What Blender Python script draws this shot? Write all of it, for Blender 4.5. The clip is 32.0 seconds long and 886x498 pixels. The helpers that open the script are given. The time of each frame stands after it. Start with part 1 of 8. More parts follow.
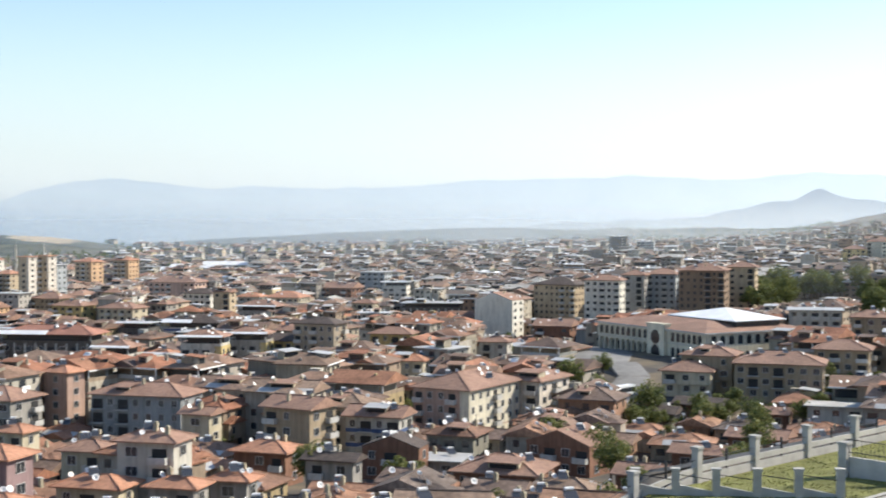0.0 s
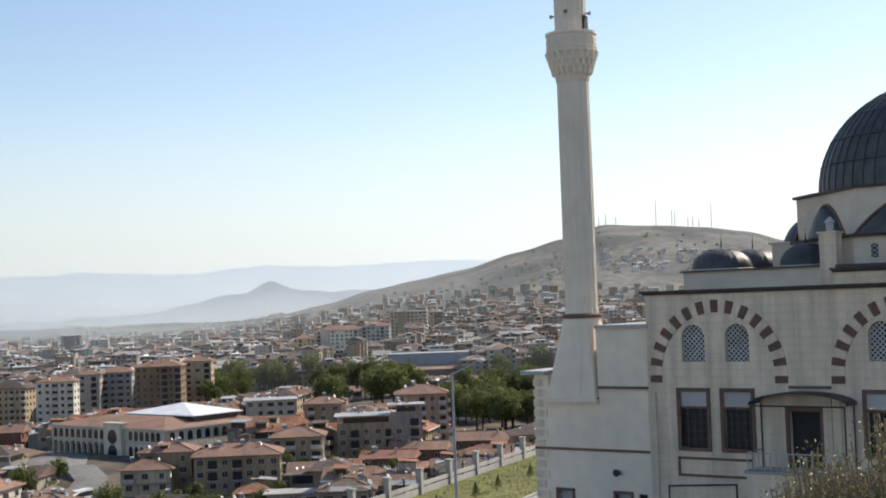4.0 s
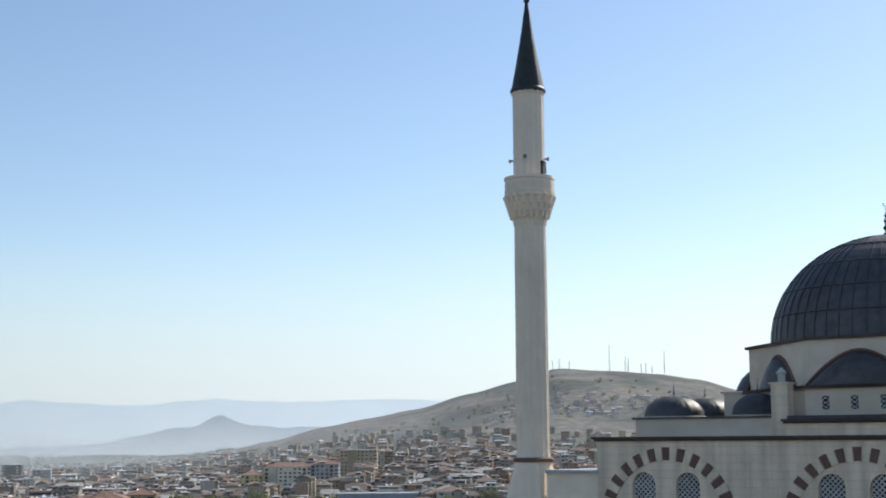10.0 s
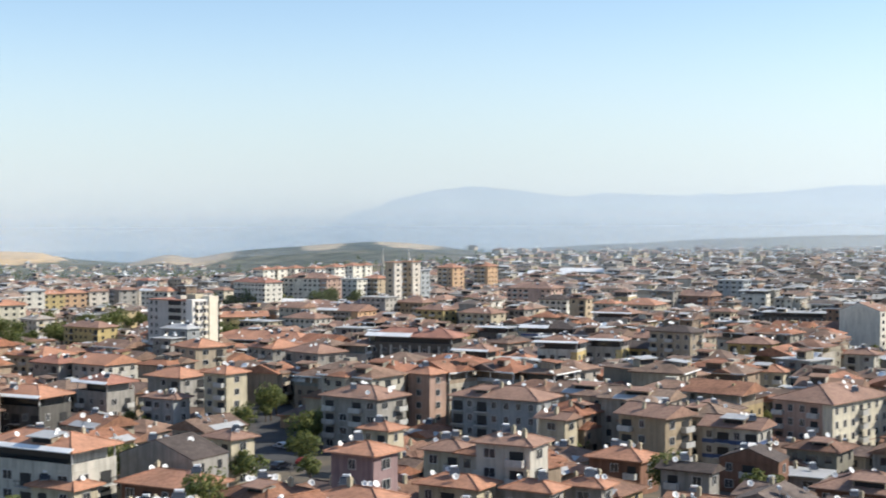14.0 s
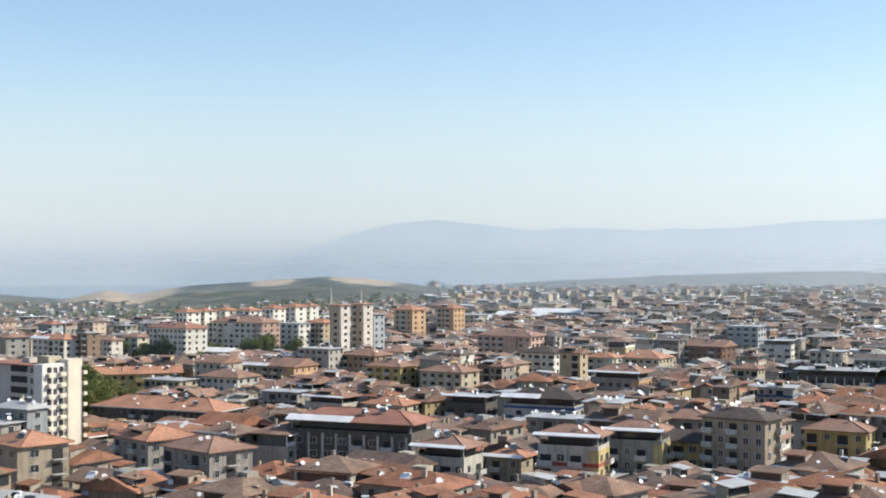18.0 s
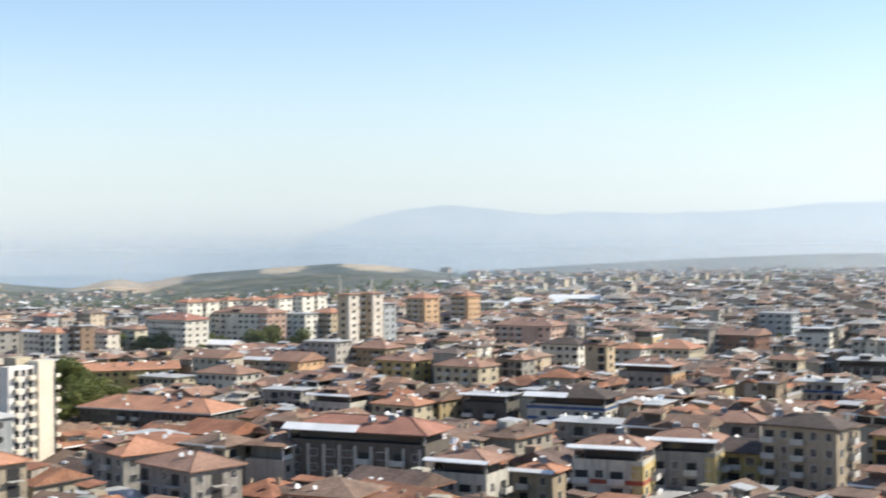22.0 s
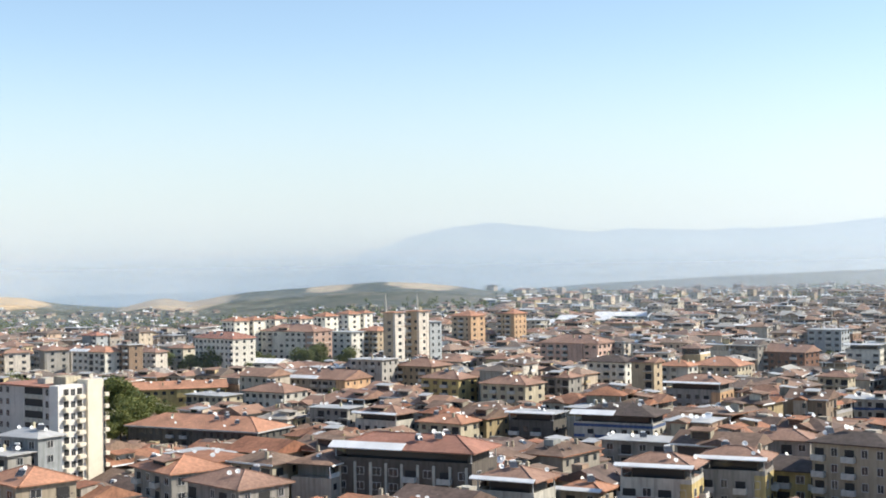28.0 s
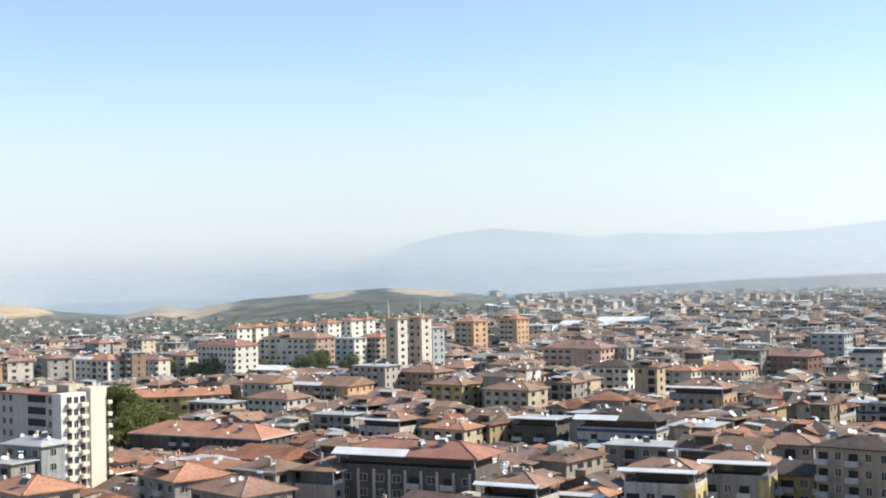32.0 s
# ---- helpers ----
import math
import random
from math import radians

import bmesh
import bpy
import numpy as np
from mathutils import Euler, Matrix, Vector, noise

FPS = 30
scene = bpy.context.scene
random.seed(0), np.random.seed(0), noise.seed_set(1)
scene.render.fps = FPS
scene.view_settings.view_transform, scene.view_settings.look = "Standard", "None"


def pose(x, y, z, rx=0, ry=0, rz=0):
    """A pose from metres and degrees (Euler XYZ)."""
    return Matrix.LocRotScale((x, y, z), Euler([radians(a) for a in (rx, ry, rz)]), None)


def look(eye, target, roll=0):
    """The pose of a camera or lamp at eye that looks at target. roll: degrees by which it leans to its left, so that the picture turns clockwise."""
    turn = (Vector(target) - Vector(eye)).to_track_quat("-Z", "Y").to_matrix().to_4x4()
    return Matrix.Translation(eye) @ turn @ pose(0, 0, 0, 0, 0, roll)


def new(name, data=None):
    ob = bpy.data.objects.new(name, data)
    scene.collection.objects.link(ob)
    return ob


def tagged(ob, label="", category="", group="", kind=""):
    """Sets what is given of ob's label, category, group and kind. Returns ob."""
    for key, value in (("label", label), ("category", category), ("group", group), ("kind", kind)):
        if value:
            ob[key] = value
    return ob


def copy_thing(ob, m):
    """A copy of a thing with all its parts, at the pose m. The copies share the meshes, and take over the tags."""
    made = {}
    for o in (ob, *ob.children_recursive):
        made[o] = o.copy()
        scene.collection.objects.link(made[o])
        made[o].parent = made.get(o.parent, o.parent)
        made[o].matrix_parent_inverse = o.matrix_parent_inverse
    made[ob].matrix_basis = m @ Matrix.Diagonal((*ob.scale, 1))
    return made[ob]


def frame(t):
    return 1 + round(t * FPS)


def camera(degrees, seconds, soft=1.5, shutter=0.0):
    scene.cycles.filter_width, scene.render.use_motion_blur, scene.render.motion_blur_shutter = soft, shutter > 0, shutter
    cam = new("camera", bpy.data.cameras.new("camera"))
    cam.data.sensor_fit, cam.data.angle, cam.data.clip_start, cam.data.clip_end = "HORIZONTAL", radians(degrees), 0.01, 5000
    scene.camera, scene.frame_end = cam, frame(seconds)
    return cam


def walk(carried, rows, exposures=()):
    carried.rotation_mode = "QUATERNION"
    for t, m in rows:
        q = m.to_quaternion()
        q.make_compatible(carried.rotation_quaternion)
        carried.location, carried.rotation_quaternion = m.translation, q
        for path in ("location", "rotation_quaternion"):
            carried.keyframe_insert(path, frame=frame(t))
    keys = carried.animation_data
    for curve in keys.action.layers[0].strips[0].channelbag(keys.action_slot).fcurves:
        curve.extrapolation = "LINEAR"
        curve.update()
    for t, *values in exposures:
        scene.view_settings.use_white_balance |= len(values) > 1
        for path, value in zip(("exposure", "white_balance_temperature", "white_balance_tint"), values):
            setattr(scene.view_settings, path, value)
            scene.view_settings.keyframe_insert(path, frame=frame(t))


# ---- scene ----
# The eye stands on a hillside over the town; z = 0 is the town's floor.
EYE_Z = 62.0
cam = camera(35.93, 32.0, soft=1.8, shutter=0.4)
# seconds, metres forward along the look to the lake, yaw to the right, pitch, lean
PATH = (
    (0, 0, 0, -1.37, -0.16),
    (0.5, 0, 3.06, -0.84, -0.48),
    (1, 0, 5.75, -0.04, -0.66),
    (1.5, 0, 9.53, -0.11, -1.13),
    (2, 0, 13.55, 0.04, -1.41),
    (2.5, 0, 16.53, 0.71, -1.3),
    (3, 0, 19.27, 1.35, -1.73),
    (3.5, 0, 21.03, 1.63, -1.79),
    (4, 0, 22.65, 2.17, -2.1),
    (4.5, 0, 21.89, 4.38, -2.82),
    (6.5, 0, 22.14, 7.83, -1.66),
    (7, 0, 23.13, 10.37, -1.39),
    (7.5, 0, 24.14, 9.68, -1.58),
    (8, 0, 25.68, 9.15, -1.5),
    (8.5, 0, 25.31, 8.44, -1.24),
    (9, 0, 25.35, 8.17, -0.71),
    (9.5, 0, 25.31, 8.04, -0.45),
    (10, 0, 24.66, 7.96, -0.39),
    (10.5, 0, 21.71, 6.9, -1.08),
    (11, 0, 17.21, 6.58, -1.35),
    (11.5, 0, 10.81, 5.71, -0.48),
    (12, 0, 5.66, 4.58, 0.45),
    (12.5, 0, -0.45, 3.89, 0.47),
    (13, 0, -6.52, 1.55, 0.75),
    (13.5, 0, -12.11, -0.3, 0.28),
    (14, 0, -14.85, -1.03, -0.20),
    (14.5, 10, -17.29, -1.45, -0.32),
    (15, 28.5, -16.50, -0.51, -0.66),
    (15.5, 47, -15.50, -0.11, -0.92),
    (16, 66, -15.15, 0.05, -0.69),
    (16.5, 85, -14.75, 0.20, -0.46),
    (17, 104, -14.25, 0.37, -0.24),
    (17.5, 123, -13.71, 0.51, -0.02),
    (18, 140, -13.15, 0.42, 0.01),
    (18.5, 158, -11.98, 0.53, 0.01),
    (19, 174, -11.26, 0.76, 0.15),
    (19.5, 180, -11.36, 0.86, 0.09),
    (20, 180, -11.36, 0.82, 0.28),
    (20.5, 180, -11.64, 0.41, 0.28),
    (21, 180, -11.89, 0.51, 0.42),
    (21.5, 180, -12.01, 0.57, 0.19),
    (22, 180, -13.66, -0.19, -0.48),
    (22.5, 180, -19.35, -0.93, -2.06),
    (23, 180, -18.70, 0.39, -2.00),
    (23.5, 180, -17.29, 0.55, -1.81),
    (24, 180, -16.91, 1.12, -1.48),
    (24.5, 180, -16.84, 1.13, -1.52),
    (26.5, 180, -15.45, 1.01, -0.87),
    (27, 180, -15.61, 0.35, -0.87),
    (27.5, 180, -14.95, 0.05, -0.80),
    (28, 180, -15.56, 0.58, -0.78),
    (28.5, 180, -15.08, 0.50, -0.89),
    (29, 180, -14.84, 0.57, -0.86),
    (29.5, 180, -15.26, 0.79, -0.87),
    (30, 180, -15.49, 0.76, -1.13),
    (30.5, 180, -15.62, 0.60, -1.13),
    (31, 180, -15.69, 0.61, -0.93),
    (31.5, 180, -15.83, 0.79, -0.97),
    (32, 180, -15.65, 0.83, -1.09),
)
AHEAD = radians(-14.5)


def stand(s, yaw, pitch, lean):
    return pose(s * math.sin(AHEAD), s * math.cos(AHEAD), EYE_Z, 90 + pitch, 0, -yaw) @ pose(0, 0, 0, 0, 0, lean)


walk(cam, [(t, stand(s, yaw, pitch, lean)) for t, s, yaw, pitch, lean in PATH],
     exposures=((0, 0.6, 6500, 10), (1, 0.53, 6500, 10), (2, 0.42, 6500, 10), (3, 0.28, 6650, 12), (4, 0.22, 6750, 13), (7, 0.1, 6330, 10), (9, 0.1, 6330, 10), (10, 0.09, 6330, 10), (11, 0.0, 6260, 10),
                (11.5, -0.06, 6240, 10), (12, -0.03, 6120, 10), (13, 0.05, 6050, 10), (14, 0.42, 6350, 10), (15, 0.3, 6220, 10), (18, 0.36, 6400, 10), (19, 0.42, 6440, 10), (20, 0.52, 6500, 10), (21, 0.52, 6500, 10), (28, 0.54, 6500, 10), (32, 0.55, 6500, 10)))

# ---- light ----
SUN_AZ, SUN_EL = radians(71), radians(37)
world = bpy.data.worlds.new("sky")
scene.world = world
world.use_nodes = True
wn = world.node_tree.nodes
wl = world.node_tree.links
sky = wn.new("ShaderNodeTexSky")
sky.sky_type = "NISHITA"
sky.sun_disc = False
sky.sun_elevation, sky.sun_rotation = SUN_EL, SUN_AZ
sky.air_density, sky.dust_density, sky.ozone_density = 1.0, 0.4, 1.6
wn["Background"].inputs["Strength"].default_value = 0.13
wl.new(sky.outputs[0], wn["Background"].inputs["Color"])
sun = new("sun", bpy.data.lights.new("sun", "SUN"))
sun.data.energy, sun.data.angle, sun.data.color = 4.8, radians(0.53), (1.0, 0.92, 0.79)
sun.matrix_world = look((0, 0, 300), (-300 * math.sin(SUN_AZ) * math.cos(SUN_EL), -300 * math.cos(SUN_AZ) * math.cos(SUN_EL), 300 - 300 * math.sin(SUN_EL)))

# ---- materials ----
WARM = (1.01, 1.0, 0.93)


def material(name, colour, rough=0.8, metal=0.0, vary=0.15, grain=2.0, stain=0.12, bump=0.0, ramp=None, island=False, stripes=None, spec=0.3, warm=False, streaks=0.0):
    """A surface with grain and stains; ramp: colours picked by the object (or the island)."""
    m = bpy.data.materials.new(name)
    m.use_nodes = True
    n, l = m.node_tree.nodes, m.node_tree.links
    b = n["Principled BSDF"]
    b.inputs["Roughness"].default_value, b.inputs["Metallic"].default_value = rough, metal
    b.inputs["Specular IOR Level"].default_value = spec
    co = n.new("ShaderNodeTexCoord")
    if ramp:
        if island:
            pick = n.new("ShaderNodeNewGeometry").outputs["Random Per Island"]
        else:
            pick = n.new("ShaderNodeObjectInfo").outputs["Random"]
        r = n.new("ShaderNodeValToRGB")
        r.color_ramp.interpolation = "CONSTANT"
        while len(r.color_ramp.elements) < len(ramp):
            r.color_ramp.elements.new(0.5)
        for i, c in enumerate(ramp):
            r.color_ramp.elements[i].position = i / len(ramp)
            r.color_ramp.elements[i].color = (*[v * k for v, k in zip(c, WARM if warm else (1, 1, 1))], 1)
        l.new(pick, r.inputs[0])
        base = r.outputs[0]
    else:
        rgb = n.new("ShaderNodeRGB")
        rgb.outputs[0].default_value = (*[v * k for v, k in zip(colour, WARM if warm else (1, 1, 1))], 1)
        base = rgb.outputs[0]
    for scale, amount in ((grain, vary), (grain * 0.13, stain)):
        if amount <= 0:
            continue
        t = n.new("ShaderNodeTexNoise")
        t.inputs["Scale"].default_value, t.inputs["Detail"].default_value = scale, 5
        l.new(co.outputs["Object"], t.inputs["Vector"])
        mr = n.new("ShaderNodeMapRange")
        mr.inputs[1].default_value, mr.inputs[2].default_value = 0.3, 0.7
        mr.inputs[3].default_value, mr.inputs[4].default_value = 1 - amount, 1 + amount
        l.new(t.outputs[0], mr.inputs[0])
        mx = n.new("ShaderNodeVectorMath")
        mx.operation = "SCALE"
        l.new(base, mx.inputs[0])
        l.new(mr.outputs[0], mx.inputs["Scale"])
        base = mx.outputs[0]
    if streaks:
        t, mp, mr, mx = n.new("ShaderNodeTexNoise"), n.new("ShaderNodeMapping"), n.new("ShaderNodeMapRange"), n.new("ShaderNodeVectorMath")
        mp.inputs["Scale"].default_value = (1.1, 1.1, 0.09)
        l.new(co.outputs["Object"], mp.inputs["Vector"])
        l.new(mp.outputs[0], t.inputs["Vector"])
        t.inputs["Scale"].default_value, t.inputs["Detail"].default_value = 1.3, 6
        mr.inputs[1].default_value, mr.inputs[2].default_value, mr.inputs[3].default_value, mr.inputs[4].default_value = 0.42, 0.7, 1.05, 1 - streaks
        l.new(t.outputs[0], mr.inputs[0])
        mx.operation = "SCALE"
        l.new(base, mx.inputs[0])
        l.new(mr.outputs[0], mx.inputs["Scale"])
        base = mx.outputs[0]
    l.new(base, b.inputs["Base Color"])
    if bump:
        t = n.new("ShaderNodeTexNoise")
        t.inputs["Scale"].default_value, t.inputs["Detail"].default_value = grain * 2, 4
        l.new(co.outputs["Object"], t.inputs["Vector"])
        bp = n.new("ShaderNodeBump")
        bp.inputs["Strength"].default_value, bp.inputs["Distance"].default_value = bump, 0.1
        l.new(t.outputs[0], bp.inputs["Height"])
        l.new(bp.outputs[0], b.inputs["Normal"])
    if stripes:
        w = n.new("ShaderNodeTexWave")
        w.inputs["Scale"].default_value = stripes
        w.bands_direction = "X"
        l.new(co.outputs["Object"], w.inputs["Vector"])
        bp = n.new("ShaderNodeBump")
        bp.inputs["Strength"].default_value, bp.inputs["Distance"].default_value = 0.6, 0.08
        l.new(w.outputs["Fac"], bp.inputs["Height"])
        l.new(bp.outputs[0], b.inputs["Normal"])
    return m


WALLS = [(0.328, 0.295, 0.238), (0.377, 0.344, 0.312), (0.271, 0.246, 0.205), (0.361, 0.303, 0.238), (0.213, 0.205, 0.180), (0.328, 0.238, 0.180),
         (0.402, 0.377, 0.336), (0.246, 0.254, 0.254), (0.361, 0.287, 0.172), (0.303, 0.279, 0.246), (0.271, 0.213, 0.164), (0.361, 0.328, 0.279)]
ROOFS = [(0.265, 0.135, 0.088), (0.212, 0.122, 0.088), (0.290, 0.140, 0.088), (0.170, 0.116, 0.092), (0.230, 0.147, 0.110), (0.128, 0.091, 0.079), (0.272, 0.126, 0.080), (0.196, 0.136, 0.106)]
# far roofs greyer and far walls paler: haze put into their colours
ROOFS_HAZED = [(0.275, 0.174, 0.135), (0.234, 0.157, 0.129), (0.291, 0.179, 0.134), (0.194, 0.148, 0.128), (0.255, 0.185, 0.150), (0.150, 0.122, 0.108), (0.273, 0.165, 0.127), (0.329, 0.301, 0.280)]
WALLS_HAZED = [(0.490, 0.430, 0.361), (0.550, 0.516, 0.473), (0.413, 0.370, 0.318), (0.525, 0.447, 0.361), (0.318, 0.292, 0.267), (0.473, 0.353, 0.275),
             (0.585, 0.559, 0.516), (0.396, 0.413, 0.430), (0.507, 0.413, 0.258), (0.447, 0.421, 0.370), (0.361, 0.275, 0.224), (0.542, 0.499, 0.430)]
M_WALL = material("plaster", (0.5, 0.5, 0.5), 0.85, vary=0.06, grain=0.9, stain=0.14, ramp=WALLS, warm=True, streaks=0.3)
# own palette for the sunward houses, tuned to how they look backlit
M_WALLSUNWARD = material("plaster_sunward", (0.4, 0.4, 0.4), 0.85, vary=0.08, grain=0.9, stain=0.2, ramp=[(0.444, 0.365, 0.274), (0.365, 0.326, 0.287), (0.287, 0.170, 0.117), (0.470, 0.418, 0.339), (0.313, 0.287, 0.261), (0.392, 0.274, 0.196)], warm=True, streaks=0.3)
M_WALLF = material("plaster_hazed", (0.5, 0.5, 0.5), 0.85, vary=0.1, grain=0.3, stain=0.1, ramp=WALLS_HAZED, island=True, warm=True, streaks=0.3)
M_ROOF = material("roof_tiles", (0.3, 0.15, 0.1), 0.8, vary=0.26, grain=1.3, stain=0.34, ramp=ROOFS, stripes=1.6, warm=True)
M_ROOFSUNWARD = material("roof_tiles_old", (0.2, 0.13, 0.1), 0.85, vary=0.28, grain=1.3, stain=0.38, ramp=[(0.232, 0.156, 0.122), (0.190, 0.137, 0.116), (0.300, 0.177, 0.122), (0.163, 0.129, 0.116), (0.259, 0.184, 0.143), (0.340, 0.190, 0.129)], stripes=1.6, warm=True)
# far sunward houses are darker, their backlit shade put into the colours
M_ROOFFBACKLIT = material("roof_tiles_far_old", (0.189, 0.133, 0.109), 0.85, vary=0.2, grain=0.6, stain=0.2, ramp=[(0.186, 0.141, 0.121), (0.157, 0.125, 0.113), (0.231, 0.157, 0.125), (0.139, 0.120, 0.111), (0.207, 0.162, 0.137), (0.250, 0.168, 0.132), (0.348, 0.339, 0.331)], island=True, warm=True)
M_WALLFBACKLIT = material("plaster_far_backlit", (0.4, 0.4, 0.4), 0.85, vary=0.1, grain=0.3, stain=0.1, ramp=[(0.386, 0.321, 0.248), (0.312, 0.275, 0.238), (0.248, 0.157, 0.110), (0.422, 0.386, 0.330), (0.275, 0.257, 0.238), (0.349, 0.248, 0.184), (0.459, 0.431, 0.386)], island=True, warm=True, streaks=0.3)
M_ROOFF = material("roof_tiles_far", (0.3, 0.15, 0.1), 0.8, vary=0.2, grain=0.6, stain=0.15, ramp=ROOFS_HAZED, island=True, warm=True)
M_ROOFN = material("roof_tiles_yard", (0.3, 0.15, 0.1), 0.8, vary=0.26, grain=1.3, stain=0.34, ramp=ROOFS, island=True, warm=True)
M_WALLN = material("plaster_yard", (0.5, 0.5, 0.5), 0.85, vary=0.1, grain=0.5, stain=0.18, ramp=WALLS, island=True, warm=True, streaks=0.3)
M_GLASS = material("window_glass", (0.035, 0.04, 0.045), 0.12, vary=0.0, stain=0.0, spec=0.6)
# near-black panels: the shade inside openings put into the colour
M_DARK = material("opening_shade", (0.03, 0.03, 0.03), 0.7)
M_FRAME = material("white_frame", (0.46, 0.45, 0.43), 0.5, vary=0.05)
M_CONC = material("concrete", (0.42, 0.41, 0.38), 0.9, vary=0.12, grain=1.5, stain=0.15, bump=0.2)
M_METAL = material("zinc_sheet", (0.40, 0.40, 0.39), 0.45, vary=0.1, grain=1.0, stain=0.1)
M_TANK = material("white_tank", (0.78, 0.78, 0.76), 0.35, vary=0.05)


def ashlar(name, colour, streaks):
    """Pale stone laid in courses, with thin joints and rain streaks."""
    m = material(name, colour, 0.85, vary=0.06, grain=1.3, stain=0.12)
    n, l = m.node_tree.nodes, m.node_tree.links
    b = n["Principled BSDF"]
    base = b.inputs["Base Color"].links[0].from_socket
    co, sep, ad, cm = n.new("ShaderNodeTexCoord"), n.new("ShaderNodeSeparateXYZ"), n.new("ShaderNodeMath"), n.new("ShaderNodeCombineXYZ")
    l.new(co.outputs["Object"], sep.inputs[0])
    l.new(sep.outputs[0], ad.inputs[0])
    l.new(sep.outputs[1], ad.inputs[1])
    l.new(ad.outputs[0], cm.inputs[0])
    l.new(sep.outputs[2], cm.inputs[1])
    br = n.new("ShaderNodeTexBrick")
    br.inputs["Scale"].default_value = 1.0
    br.inputs["Brick Width"].default_value, br.inputs["Row Height"].default_value = 0.9, 0.4
    br.inputs["Mortar Size"].default_value = 0.012
    br.inputs["Color1"].default_value, br.inputs["Color2"].default_value, br.inputs["Mortar"].default_value = (1, 1, 1, 1), (0.97, 0.965, 0.955, 1), (0.84, 0.82, 0.79, 1)
    l.new(cm.outputs[0], br.inputs["Vector"])
    st, mp, mr = n.new("ShaderNodeTexNoise"), n.new("ShaderNodeMapping"), n.new("ShaderNodeMapRange")
    mp.inputs["Scale"].default_value = (1.1, 1.1, 0.07)
    l.new(co.outputs["Object"], mp.inputs["Vector"])
    l.new(mp.outputs[0], st.inputs["Vector"])
    st.inputs["Scale"].default_value, st.inputs["Detail"].default_value = 1.2, 5
    mr.inputs[1].default_value, mr.inputs[2].default_value, mr.inputs[3].default_value, mr.inputs[4].default_value = 0.42, 0.68, 1.0, 1 - streaks
    l.new(st.outputs[0], mr.inputs[0])
    m1, m2 = n.new("ShaderNodeVectorMath"), n.new("ShaderNodeVectorMath")
    m1.operation, m2.operation = "MULTIPLY", "SCALE"
    l.new(base, m1.inputs[0])
    l.new(br.outputs["Color"], m1.inputs[1])
    l.new(m1.outputs[0], m2.inputs[0])
    l.new(mr.outputs[0], m2.inputs["Scale"])
    l.new(m2.outputs[0], b.inputs["Base Color"])
    bp = n.new("ShaderNodeBump")
    bp.inputs["Strength"].default_value, bp.inputs["Distance"].default_value, bp.invert = 0.5, 0.02, True
    l.new(br.outputs["Fac"], bp.inputs["Height"])
    l.new(bp.outputs[0], b.inputs["Normal"])
    return m


M_STONE = ashlar("mosque_stone", (0.84, 0.70, 0.53), 0.28)
M_MINARET = material("minaret_stone", (0.82, 0.71, 0.56), 0.8, vary=0.05, grain=1.2, stain=0.1, bump=0.1)
M_LEAD = material("lead_sheet", (0.062, 0.062, 0.064), 0.5, vary=0.3, grain=1.6, stain=0.35, spec=0.45)
M_TRIM = material("brown_stone", (0.165, 0.10, 0.075), 0.7, vary=0.15, grain=2.0)
M_ASPH = material("asphalt", (0.055, 0.055, 0.055), 0.9, vary=0.2, grain=0.8, stain=0.2)
M_PAVE = material("pale_paving", (0.42, 0.41, 0.38), 0.85, vary=0.1, grain=1.0, stain=0.15)
M_GRASS = material("lawn", (0.16, 0.165, 0.05), 0.95, vary=0.3, grain=1.5, stain=0.3, bump=0.6)
M_LEAF = material("leaves", (0.05, 0.08, 0.02), 0.7, ramp=[(0.095, 0.120, 0.040), (0.135, 0.155, 0.048), (0.20, 0.205, 0.062), (0.105, 0.135, 0.055), (0.16, 0.175, 0.05)], island=True, vary=0.1, stain=0.0)
# light shines through leaves
_n, _l = M_LEAF.node_tree.nodes, M_LEAF.node_tree.links
_t, _m = _n.new("ShaderNodeBsdfTranslucent"), _n.new("ShaderNodeMixShader")
_m.inputs[0].default_value = 0.4
_l.new(_n["Principled BSDF"].inputs["Base Color"].links[0].from_socket, _t.inputs[0])
_l.new(_n["Principled BSDF"].outputs[0], _m.inputs[1])
_l.new(_t.outputs[0], _m.inputs[2])
_l.new(_m.outputs[0], _n["Material Output"].inputs[0])
M_BARK = material("bark", (0.1, 0.075, 0.055), 0.95, vary=0.2, grain=4)
M_STEEL = material("dark_steel", (0.06, 0.06, 0.065), 0.5, metal=0.4)


# bare fields on the low hills: place, half width, heading, colour
FIELDS = ((-1200, 1952, 100, -34.3, (0.55, 0.40, 0.23)), (-958, 2095, 89, -26.7, (0.42, 0.34, 0.24)), (-746, 2187, 40, -20.4, (0.47, 0.38, 0.26)), (-605, 2234, 57, -16.4, (0.52, 0.42, 0.29)))


